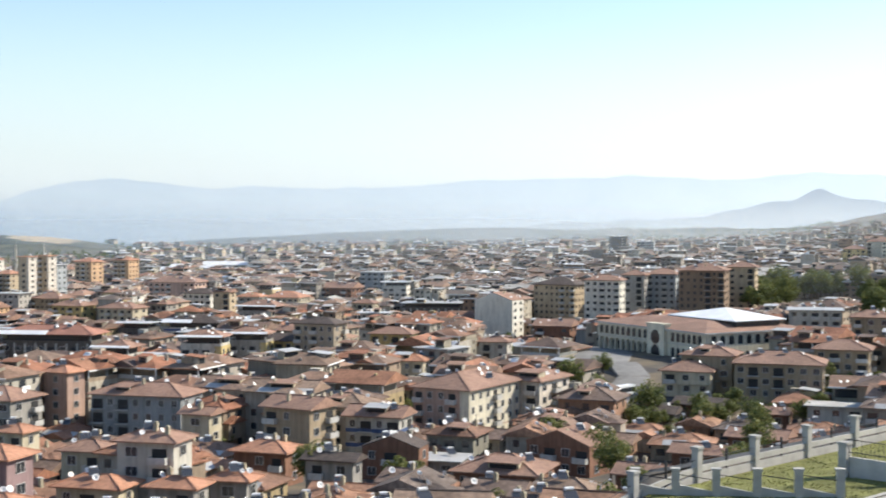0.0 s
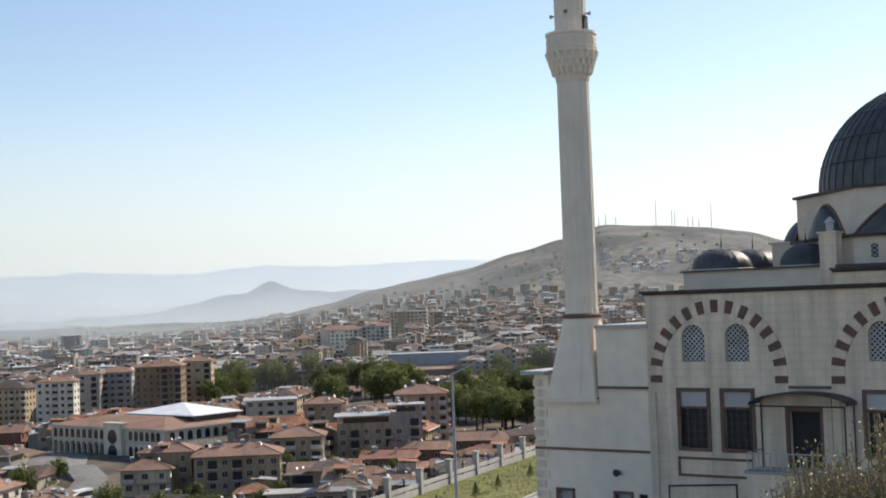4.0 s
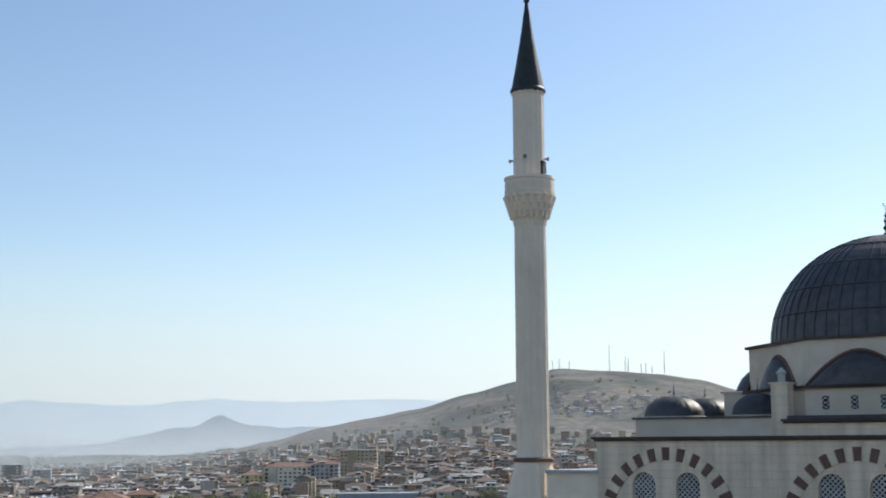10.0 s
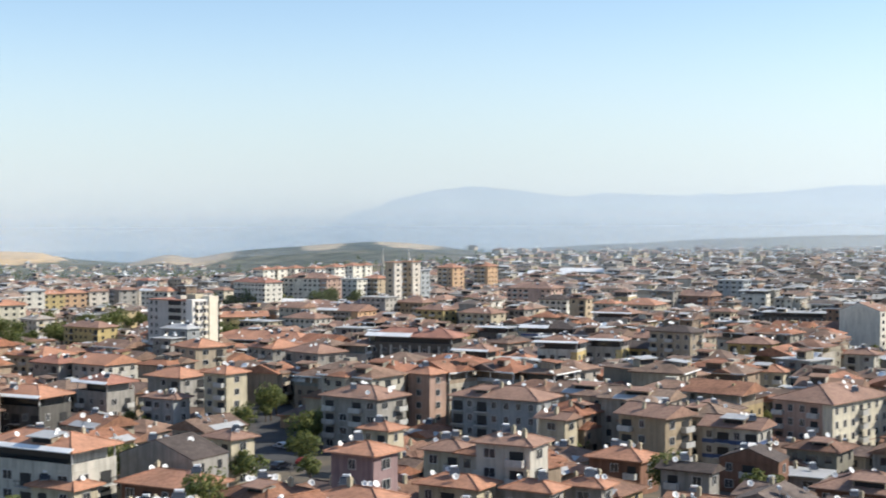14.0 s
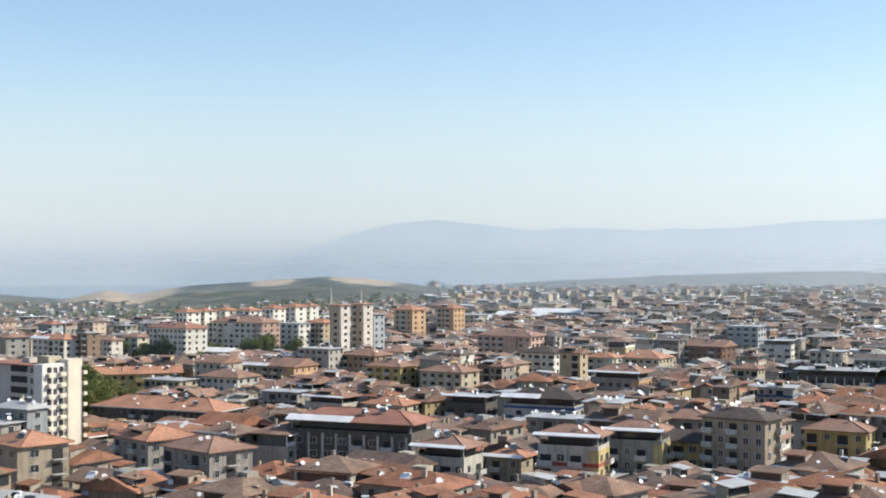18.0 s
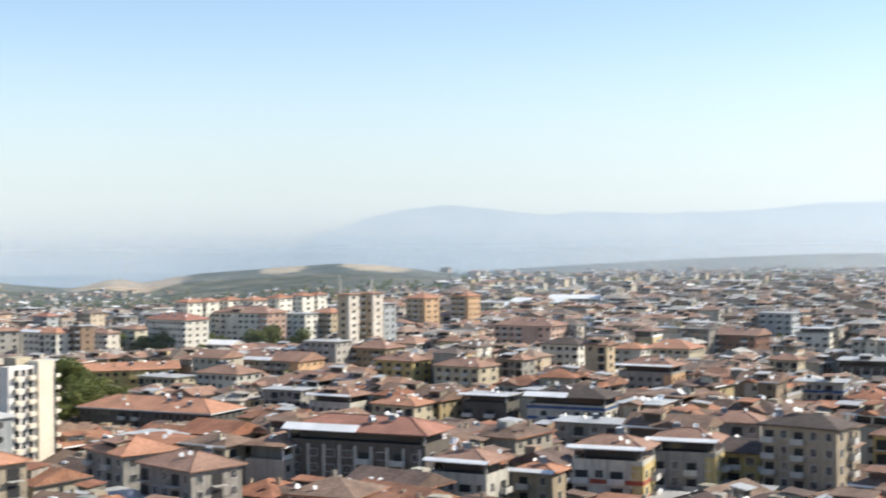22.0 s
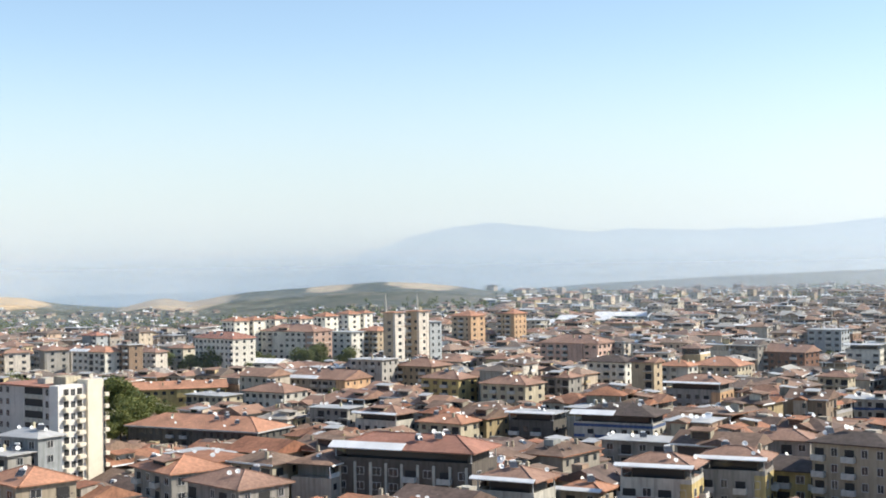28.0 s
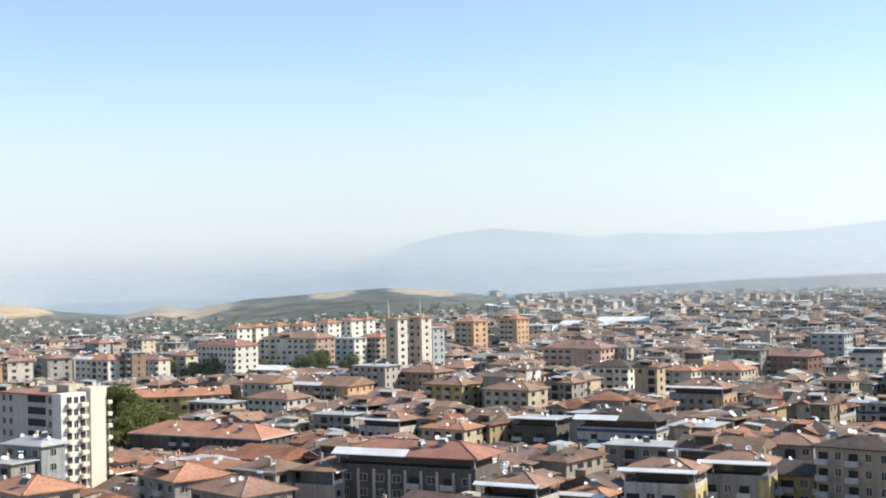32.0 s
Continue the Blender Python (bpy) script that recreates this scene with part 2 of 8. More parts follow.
def ground_material():
    m = bpy.data.materials.new("earth")
    m.use_nodes = True
    n, l = m.node_tree.nodes, m.node_tree.links
    co = n.new("ShaderNodeTexCoord")
    b = n["Principled BSDF"]
    b.inputs["Roughness"].default_value = 0.95
    b.inputs["Specular IOR Level"].default_value = 0.1
    big = n.new("ShaderNodeTexNoise")
    big.inputs["Scale"].default_value, big.inputs["Detail"].default_value = 0.0055, 5
    fine = n.new("ShaderNodeTexNoise")
    fine.inputs["Scale"].default_value, fine.inputs["Detail"].default_value = 0.06, 7
    for t in (big, fine):
        l.new(co.outputs["Object"], t.inputs["Vector"])
    # scrub with bare sandy fields on it
    r1 = n.new("ShaderNodeValToRGB")
    r1.color_ramp.elements[0].position, r1.color_ramp.elements[0].color = 0.40, (0.062, 0.075, 0.055, 1)
    r1.color_ramp.elements[1].position, r1.color_ramp.elements[1].color = 0.68, (0.17, 0.16, 0.115, 1)
    mid = n.new("ShaderNodeTexNoise")
    mid.inputs["Scale"].default_value, mid.inputs["Detail"].default_value = 0.022, 7
    l.new(co.outputs["Object"], mid.inputs["Vector"])
    l.new(mid.outputs[0], r1.inputs[0])
    low = r1.outputs[0]
    for fx, fy, half, az, bare in FIELDS:
        mp, fl, fr, fm = n.new("ShaderNodeMapping"), n.new("ShaderNodeVectorMath"), n.new("ShaderNodeMapRange"), n.new("ShaderNodeMix")
        mp.vector_type = "TEXTURE"
        mp.inputs["Location"].default_value, mp.inputs["Rotation"].default_value, mp.inputs["Scale"].default_value = (fx, fy, 0), (0, 0, -radians(az)), (half, 340 if half > 80 else 200, 1e6)
        wob = n.new("ShaderNodeVectorMath")
        wob.operation = "MULTIPLY_ADD"
        wob.inputs[1].default_value = (70, 70, 0)
        l.new(mid.outputs["Color"], wob.inputs[0])
        l.new(co.outputs["Object"], wob.inputs[2])
        l.new(wob.outputs[0], mp.inputs["Vector"])
        fl.operation = "LENGTH"
        l.new(mp.outputs[0], fl.inputs[0])
        l.new(fl.outputs["Value"], fr.inputs[0])
        fr.inputs[1].default_value, fr.inputs[2].default_value, fr.inputs[3].default_value, fr.inputs[4].default_value = 0.92, 1.02, 1.0, 0.0
        fm.data_type = "RGBA"
        l.new(fr.outputs[0], fm.inputs[0])
        l.new(low, fm.inputs[6])
        fm.inputs[7].default_value = (*bare, 1)
        low = fm.outputs[2]
    # scrub on the hill to one side, sandy fields by the lake
    r0 = n.new("ShaderNodeValToRGB")
    r0.color_ramp.elements[0].position, r0.color_ramp.elements[0].color = 0.4, (0.115, 0.125, 0.115, 1)
    r0.color_ramp.elements[1].position, r0.color_ramp.elements[1].color = 0.62, (0.225, 0.215, 0.19, 1)
    l.new(big.outputs[0], r0.inputs[0])
    sx, mrx, side = n.new("ShaderNodeSeparateXYZ"), n.new("ShaderNodeMapRange"), n.new("ShaderNodeMix")
    l.new(co.outputs["Object"], sx.inputs[0])
    l.new(sx.outputs[0], mrx.inputs[0])
    mrx.inputs[1].default_value, mrx.inputs[2].default_value = -620, -380
    side.data_type = "RGBA"
    l.new(mrx.outputs[0], side.inputs[0])
    l.new(low, side.inputs[6])
    l.new(r0.outputs[0], side.inputs[7])
    r2 = n.new("ShaderNodeMapRange")
    r2.inputs[1].default_value, r2.inputs[2].default_value, r2.inputs[3].default_value, r2.inputs[4].default_value = 0.3, 0.7, 0.65, 1.25
    l.new(fine.outputs[0], r2.inputs[0])
    mx = n.new("ShaderNodeVectorMath")
    mx.operation = "SCALE"
    l.new(side.outputs[2], mx.inputs[0])
    l.new(r2.outputs[0], mx.inputs["Scale"])
    # streets and yards inside the town, open land outside it
    ln = n.new("ShaderNodeVectorMath")
    ln.operation = "LENGTH"
    l.new(co.outputs["Object"], ln.inputs[0])
    town = n.new("ShaderNodeMapRange")
    town.inputs[1].default_value, town.inputs[2].default_value = 1300, 1800
    l.new(ln.outputs["Value"], town.inputs[0])
    st = n.new("ShaderNodeValToRGB")
    st.color_ramp.elements[0].position, st.color_ramp.elements[0].color = 0.42, (0.085, 0.08, 0.075, 1)
    st.color_ramp.elements[1].position, st.color_ramp.elements[1].color = 0.62, (0.17, 0.14, 0.10, 1)
    l.new(fine.outputs[0], st.inputs[0])
    mix = n.new("ShaderNodeMix")
    mix.data_type = "RGBA"
    l.new(town.outputs[0], mix.inputs[0])
    l.new(st.outputs[0], mix.inputs[6])
    l.new(mx.outputs[0], mix.inputs[7])
    l.new(mix.outputs[2], b.inputs["Base Color"])
    return m


M_EARTH = ground_material()


class Geo:
    """Gathers boxes, prisms and turned shapes for one mesh; each face keeps a material slot."""

    def __init__(self):
        self.v, self.f, self.m = [], [], []

    def add(self, verts, faces, slot=0):
        o = len(self.v)
        self.v += [tuple(p) for p in verts]
        self.f += [tuple(i + o for i in q) for q in faces]
        self.m += [slot] * len(faces)
        return self

    def box(self, x0, x1, y0, y1, z0, z1, slot=0):
        return self.add([(x0, y0, z0), (x1, y0, z0), (x1, y1, z0), (x0, y1, z0), (x0, y0, z1), (x1, y0, z1), (x1, y1, z1), (x0, y1, z1)],
                        [(0, 3, 2, 1), (4, 5, 6, 7), (0, 1, 5, 4), (1, 2, 6, 5), (2, 3, 7, 6), (3, 0, 4, 7)], slot)

    def turned(self, prof, n=24, x=0, y=0, slot=0, a0=0.0, a1=2 * math.pi, flute=0.0):
        """Rings (radius, z) turned round the upright axis at x, y."""
        whole = a1 - a0 > 6.28
        k = n if whole else n + 1
        vs = []
        for r, z in prof:
            for i in range(k):
                a = a0 + (a1 - a0) * i / n
                rr = r * (1 - flute * (i % 2))
                vs.append((x + rr * math.cos(a), y + rr * math.sin(a), z))
        fs = []
        for j in range(len(prof) - 1):
            for i in range(n):
                i2 = (i + 1) % k
                fs.append((j * k + i, j * k + i2, (j + 1) * k + i2, (j + 1) * k + i))
        return self.add(vs, fs, slot)

    def tube(self, p, q, r, n=6, slot=0):
        p, q = Vector(p), Vector(q)
        d = (q - p).normalized()
        a = d.orthogonal().normalized()
        b = d.cross(a)
        vs = [c + r * (math.cos(2 * math.pi * i / n) * a + math.sin(2 * math.pi * i / n) * b) for c in (p, q) for i in range(n)]
        fs = [(i, (i + 1) % n, n + (i + 1) % n, n + i) for i in range(n)] + [tuple(range(n - 1, -1, -1)), tuple(range(n, 2 * n))]
        return self.add(vs, fs, slot)

    def mesh(self, name, mats, smooth=False):
        me = bpy.data.meshes.new(name)
        me.from_pydata(self.v, [], self.f)
        for m in mats:
            me.materials.append(m)
        if any(self.m):
            me.polygons.foreach_set("material_index", self.m)
        if smooth:
            me.polygons.foreach_set("use_smooth", [True] * len(self.f))
        me.update()
        return me


def part(name, geo, mats, parent, label="", at=None, smooth=False):
    """One mesh object under a thing; geo may be a Geo or a mesh that is shared."""
    data = geo if isinstance(geo, bpy.types.Mesh) else geo.mesh(name, mats if isinstance(mats, (list, tuple)) else [mats], smooth)
    ob = new(name, data)
    ob.parent = parent
    if at is not None:
        ob.matrix_basis = at
    if label:
        ob["label"] = label
    return ob


def smooth_step(a, b, x):
    t = min(1.0, max(0.0, (x - a) / (b - a)))
    return t * t * (3 - 2 * t)

# ---- ground ----
RINGS = [(0, 59.5), (12, 58.5), (30, 55), (55, 49), (68, 45), (95, 37), (120, 29.5), (150, 23.5), (200, 16.5), (260, 12.5), (335, 10.5), (450, 9.5), (600, 6.5), (900, 8), (1400, 10), (2000, 12), (2700, 12.5), (4800, 16), (5600, 16)]
# crest of the hill with the masts: azimuth, height
CREST = [(11, 0), (13.5, 18), (15.6, 40), (17.6, 62), (19.7, 93), (21.5, 112), (23.5, 131), (25.7, 168), (27.7, 197), (29.4, 228), (31.5, 220), (33.5, 209), (35.2, 195), (37, 165), (42, 120), (55, 60), (75, 0)]
# crest of the low sandy hills by the lake
DUNES = [(-50, 30), (-40, 34), (-34, 25), (-32.1, 21), (-31.3, 19), (-30.6, 11.6), (-29.9, 6), (-29.1, 2), (-27.8, -3), (-27, 4), (-26.6, 11), (-26, 11.8), (-25.3, 4.5), (-24.8, 8), (-23.8, 15.7), (-22.8, 21), (-21.3, 24.6), (-19.3, 30), (-17.8, 33.4), (-16.3, 31), (-15.2, 26), (-13.9, 19.4), (-12, 13), (-9, 8), (0, 6)]
BACK_FENCE = ((13.0, 69.8), (51.6, 106.4))


def lerp_table(tab, v):
    if v <= tab[0][0]:
        return tab[0][1]
    for (a, p), (b, q) in zip(tab, tab[1:]):
        if v <= b:
            return p + (q - p) * smooth_step(a, b, v) * 0.5 + (q - p) * (v - a) / (b - a) * 0.5
    return tab[-1][1]


def beyond_fence(x, y):
    """Metres outside the line of the terrace's back fence."""
    (x0, y0), (x1, y1) = BACK_FENCE
    n = math.hypot(x1 - x0, y1 - y0)
    return ((y - y0) * (x1 - x0) - (x - x0) * (y1 - y0)) / n


def ground_z(x, y):
    r, az = math.hypot(x, y), math.degrees(math.atan2(x, y))
    z = lerp_ring(r)
    out = beyond_fence(x, y)
    if az > 5 and r < 320 and y > 20:
        top = 49.05 - 0.75 * smooth_step(-25, -2, out)
        k = 1 - smooth_step(0.6, 26, out)
        k *= smooth_step(6.5, 8.5, az) * smooth_step(40, 55, r)
        z += (top - z) * k
        z += 5 * smooth_step(10, 20, az) * smooth_step(0.6, 30, out) * (1 - smooth_step(180, 320, r))
    z += 8 * smooth_step(3, 8, az) * smooth_step(300, 420, r) * (1 - smooth_step(700, 1200, r))
    # a dip in the ground, shaped to fit the tower to the camera's view
    z -= 7.5 * math.exp(-(((x + 245) ** 2 + (y - 545) ** 2) / 75 ** 2))
    z += 26 * smooth_step(12, 24, az) * smooth_step(650, 1500, r)
    # the plain rises gently towards the far shore
    z += 8 * smooth_step(-18, -7, az) * (1 - smooth_step(40, 60, az)) * smooth_step(1900, 4300, r)
    # low ground before the dunes
    z -= 11 * (1 - smooth_step(-24, -18, az)) * smooth_step(1000, 1500, r) * (1 - smooth_step(1900, 2150, r))
    if r > 1500:
        h = lerp_table(CREST, az)
        if h > z and az > 12:
            w = smooth_step(1750, 3300, r) * (1 - smooth_step(3400, 4700, r)) if r > 3300 else smooth_step(1750, 3250, r)
            z += (h - z) * w
        d = lerp_table(DUNES, az)
        if az < 5:
            z += (d - z) * math.exp(-((r - 2300) / (340 if r < 2300 else 170)) ** 2) * (1 - smooth_step(-14.5, -10, az))
            # the land falls to the lake behind them
            z -= 44 * (1 - smooth_step(-15, 3, az)) * smooth_step(2330, 2650, r)
        z += 9 * noise.noise((x * 0.004, y * 0.004, 0.3)) * smooth_step(1600, 2200, r) * (1 - smooth_step(3000, 3300, r) * (az > 12) * 0.7) * (0.35 if az < 5 else 1)
    return z


def lerp_ring(r):
    for (r0, z0), (r1, z1) in zip(RINGS, RINGS[1:]):
        if r <= r1:
            return z0 + (z1 - z0) * (r - r0) / (r1 - r0)
    return RINGS[-1][1]


def polar(az, r):
    return r * math.sin(radians(az)), r * math.cos(radians(az))


def build_ground():
    azs = [-180 + 5 * i for i in range(26)] + [-50 + 0.4 * i for i in range(250)] + [50 + 5 * i for i in range(26)]
    rs = [0.5, 8, 16, 25, 35, 42, 48, 54] + [58 + 3 * i for i in range(32)] + [158, 170, 185, 200, 215, 232, 250, 290, 330, 390, 450, 520, 600, 750, 900, 1050, 1200, 1400, 1550]
    rs += [1700 + 60 * i for i in range(42)] + [4400, 4800, 5600]
    vs = [(*polar(a, r), ground_z(*polar(a, r))) for r in rs for a in azs]
    n = len(azs)
    fs = [(j * n + i, j * n + (i + 1) % n, (j + 1) * n + (i + 1) % n, (j + 1) * n + i) for j in range(len(rs) - 1) for i in range(n)]
    fs = [q[::-1] for q in fs] + [tuple(range(n))]
    g = Geo().add(vs, fs)
    me = g.mesh("ground", [M_EARTH], True)
    tagged(new("ground", me), "dry earth and dust under the hillside town", "ground", kind="structure")


build_ground()


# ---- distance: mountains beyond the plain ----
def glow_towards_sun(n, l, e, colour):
    """Strengthens the painted haze glow on the side where the sun stands."""
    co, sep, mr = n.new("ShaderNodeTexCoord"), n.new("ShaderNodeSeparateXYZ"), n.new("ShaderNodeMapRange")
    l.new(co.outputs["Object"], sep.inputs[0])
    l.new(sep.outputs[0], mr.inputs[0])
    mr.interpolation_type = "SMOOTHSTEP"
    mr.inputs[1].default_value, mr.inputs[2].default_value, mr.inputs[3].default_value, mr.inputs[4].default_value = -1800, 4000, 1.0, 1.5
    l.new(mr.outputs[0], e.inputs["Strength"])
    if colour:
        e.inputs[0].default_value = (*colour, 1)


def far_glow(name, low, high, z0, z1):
    """A glow put into the surface to imitate haze, paler towards its foot."""
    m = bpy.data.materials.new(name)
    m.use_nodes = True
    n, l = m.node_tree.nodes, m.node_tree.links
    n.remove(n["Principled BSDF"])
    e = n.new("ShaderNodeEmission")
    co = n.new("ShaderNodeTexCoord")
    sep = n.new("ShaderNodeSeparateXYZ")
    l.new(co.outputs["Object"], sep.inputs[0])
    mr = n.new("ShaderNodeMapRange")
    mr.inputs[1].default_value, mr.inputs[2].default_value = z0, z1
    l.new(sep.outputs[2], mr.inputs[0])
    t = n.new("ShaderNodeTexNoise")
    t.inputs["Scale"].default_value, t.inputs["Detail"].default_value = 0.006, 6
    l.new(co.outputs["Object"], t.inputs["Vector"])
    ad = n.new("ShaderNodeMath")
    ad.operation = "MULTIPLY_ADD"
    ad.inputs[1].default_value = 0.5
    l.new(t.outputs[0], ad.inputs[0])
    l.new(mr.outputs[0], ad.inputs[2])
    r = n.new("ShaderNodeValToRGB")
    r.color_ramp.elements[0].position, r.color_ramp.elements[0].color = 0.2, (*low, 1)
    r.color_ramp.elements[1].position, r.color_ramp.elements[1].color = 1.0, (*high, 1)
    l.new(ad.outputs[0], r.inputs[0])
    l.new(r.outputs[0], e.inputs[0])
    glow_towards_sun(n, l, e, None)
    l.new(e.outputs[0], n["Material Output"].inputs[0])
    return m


def ridge(name, label, tab, radius, foot, mat, rough):
    vs, fs = [], []
    a0, a1 = tab[0][0], tab[-1][0]
    n = int((a1 - a0) / 0.15)
    for i in range(n + 1):
        az = a0 + (a1 - a0) * i / n
        h = lerp_table(tab, az) + rough * noise.noise((az * 1.1, 0.5, 2.0)) + 0.5 * rough * noise.noise((az * 3.7, 1.5, 4.0))
        for j, (k, dr) in enumerate(((0.0, -260), (0.35, -150), (0.75, -60), (1.0, 0), (0.3, 90))):
            vs.append((*polar(az, radius + dr + 25 * noise.noise((az * 2.0, k * 3, 7.0))), foot + (h - foot) * k))
    for i in range(n):
        for j in range(4):
            fs.append((i * 5 + j, i * 5 + j + 1, i * 5 + j + 6, i * 5 + j + 5))
    tagged(new(name, Geo().add(vs, fs).mesh(name, [mat], True)), label, "mountains", kind="structure")


FAR = [(-75, 60), (-60, 60), (-45, 30), (-33, 12), (-24, 6), (-21.4, 22), (-19.6, 62), (-18.2, 112), (-16.6, 158), (-15.0, 186), (-13.6, 194), (-11.7, 184), (-9.7, 160), (-8.1, 170), (-5, 161), (-3, 163), (-1.5, 169), (0.4, 183),
       (3, 190), (6, 196), (8, 203), (11.4, 188), (15.3, 207), (18.6, 199), (21.9, 208), (25.6, 200), (34, 190), (48, 150), (75, 60)]
NEAR = [(3, 20), (4.5, 40), (10.4, 56), (12.4, 86), (13.2, 102), (14.2, 105), (15.45, 141), (16.5, 115), (17.8, 105), (19.6, 107), (21.9, 110), (26, 90), (34, 60)]
ridge("backdrop_mountains", "pale blue mountain range with haze glow in its colour", FAR, 4850, -32, far_glow("haze_glow_mountains", (0.53, 0.60, 0.655), (0.43, 0.51, 0.58), -32, 300), 6)
ridge("backdrop_hills", "grey-blue cone hill with haze glow in its colour", NEAR, 4300, 20, far_glow("haze_glow_hills", (0.44, 0.49, 0.53), (0.27, 0.32, 0.38), 10, 170), 5)


# ---- the lake and the haze over it ----
def lake():
    m = bpy.data.materials.new("lake_water")
    m.use_nodes = True
    n, l = m.node_tree.nodes, m.node_tree.links
    b = n["Principled BSDF"]
    b.inputs["Base Color"].default_value = (0.26, 0.34, 0.40, 1)
    b.inputs["Roughness"].default_value = 0.25
    co, t = n.new("ShaderNodeTexCoord"), n.new("ShaderNodeTexNoise")
    t.inputs["Scale"].default_value = 0.05
    l.new(co.outputs["Object"], t.inputs["Vector"])
    rr = n.new("ShaderNodeMapRange")
    rr.inputs[3].default_value, rr.inputs[4].default_value = 0.28, 0.5
    l.new(t.outputs[0], rr.inputs[0])
    l.new(rr.outputs[0], b.inputs["Roughness"])
    az = [-65 + 0.5 * i for i in range(123)]
    rs = (0.0, 0.5, 1.0)
    vs = []
    for a in az:
        near = 2480
        for k in rs:
            vs.append((*polar(a, near + (4800 - near) * k), -24))
    fs = [(i * 3 + j, i * 3 + j + 3, i * 3 + j + 4, i * 3 + j + 1) for i in range(len(az) - 1) for j in range(2)]
    tagged(new("water", Geo().add(vs, [q[::-1] for q in fs]).mesh("water", [m])), "pale still lake beyond the town", "lake", kind="structure")


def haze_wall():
    """A glowing wall added to imitate haze over the horizon, thinning upwards."""
    m = bpy.data.materials.new("horizon_haze_glow")
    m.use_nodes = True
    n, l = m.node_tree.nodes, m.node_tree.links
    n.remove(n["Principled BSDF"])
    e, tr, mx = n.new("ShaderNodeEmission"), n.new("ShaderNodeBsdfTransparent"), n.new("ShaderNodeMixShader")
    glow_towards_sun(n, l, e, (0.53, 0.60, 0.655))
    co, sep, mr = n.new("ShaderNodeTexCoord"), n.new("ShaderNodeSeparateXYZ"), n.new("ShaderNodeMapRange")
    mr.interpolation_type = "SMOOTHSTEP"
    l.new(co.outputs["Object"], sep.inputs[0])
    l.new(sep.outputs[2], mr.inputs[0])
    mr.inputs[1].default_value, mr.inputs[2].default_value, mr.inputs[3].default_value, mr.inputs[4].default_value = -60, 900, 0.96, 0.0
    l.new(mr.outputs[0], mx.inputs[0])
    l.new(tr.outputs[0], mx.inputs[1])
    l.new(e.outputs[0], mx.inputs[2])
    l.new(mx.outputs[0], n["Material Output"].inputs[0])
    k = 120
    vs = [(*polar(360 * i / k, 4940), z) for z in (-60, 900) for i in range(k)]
    tagged(new("backdrop_haze", Geo().add(vs, [(i, (i + 1) % k, k + (i + 1) % k, k + i) for i in range(k)]).mesh("backdrop_haze", [m], True)), "glowing wall added as haze above the far horizon", "haze", kind="structure")


def haze_veil(radius, dense, top, thins=None):
    """A pale see-through sheet added to imitate haze, thinning upwards."""
    m = bpy.data.materials.new("haze_sheet")
    m.use_nodes = True
    n, l = m.node_tree.nodes, m.node_tree.links
    n.remove(n["Principled BSDF"])
    df, tl, tr = n.new("ShaderNodeBsdfDiffuse"), n.new("ShaderNodeBsdfTranslucent"), n.new("ShaderNodeBsdfTransparent")
    both, mx = n.new("ShaderNodeMixShader"), n.new("ShaderNodeMixShader")
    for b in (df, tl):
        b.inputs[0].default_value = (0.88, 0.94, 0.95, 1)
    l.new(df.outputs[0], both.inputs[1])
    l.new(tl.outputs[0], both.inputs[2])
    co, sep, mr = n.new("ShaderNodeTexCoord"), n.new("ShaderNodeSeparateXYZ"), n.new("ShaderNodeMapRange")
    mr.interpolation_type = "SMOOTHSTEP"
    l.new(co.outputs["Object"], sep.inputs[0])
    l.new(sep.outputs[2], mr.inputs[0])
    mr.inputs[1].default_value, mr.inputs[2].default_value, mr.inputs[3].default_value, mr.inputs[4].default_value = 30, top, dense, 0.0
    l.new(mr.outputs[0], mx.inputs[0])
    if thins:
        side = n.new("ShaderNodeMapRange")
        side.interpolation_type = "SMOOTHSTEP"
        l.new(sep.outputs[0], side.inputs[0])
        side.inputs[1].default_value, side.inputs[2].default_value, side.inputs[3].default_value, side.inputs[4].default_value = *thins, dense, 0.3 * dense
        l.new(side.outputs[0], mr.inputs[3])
    l.new(tr.outputs[0], mx.inputs[1])
    l.new(both.outputs[0], mx.inputs[2])
    l.new(mx.outputs[0], n["Material Output"].inputs[0])
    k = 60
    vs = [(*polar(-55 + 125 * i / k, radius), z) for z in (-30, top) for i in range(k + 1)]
    tagged(new("backdrop_haze", Geo().add(vs, [(i, i + 1, k + 2 + i, k + 1 + i) for i in range(k)]).mesh("backdrop_haze", [m], True)), "pale see-through sheet added as haze over the far town", "haze", kind="structure")


lake()
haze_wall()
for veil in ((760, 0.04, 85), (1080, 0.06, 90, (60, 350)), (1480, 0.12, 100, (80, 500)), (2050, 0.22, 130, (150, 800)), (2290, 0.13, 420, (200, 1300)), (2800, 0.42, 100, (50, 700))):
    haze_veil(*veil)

# ---- the mosque ----
MX, MY = polar(28.35, 75)
MOSQUE = Matrix.Translation((MX, MY, EYE_Z)) @ Matrix.Rotation(radians(-60), 4, "Z")
M_DRUM = material("drum_stone", (0.62, 0.54, 0.43), 0.8, vary=0.07, grain=1.0, stain=0.12, bump=0.1)
# brown cornice stone taken near black, the overhang's shadow put into the colour
M_CORN = material("shaded_cornice", (0.075, 0.055, 0.048), 0.7, vary=0.2, grain=2.0)
M_LATT = material("lattice_plaster", (0.55, 0.55, 0.53), 0.7)
GROUND = -12.9


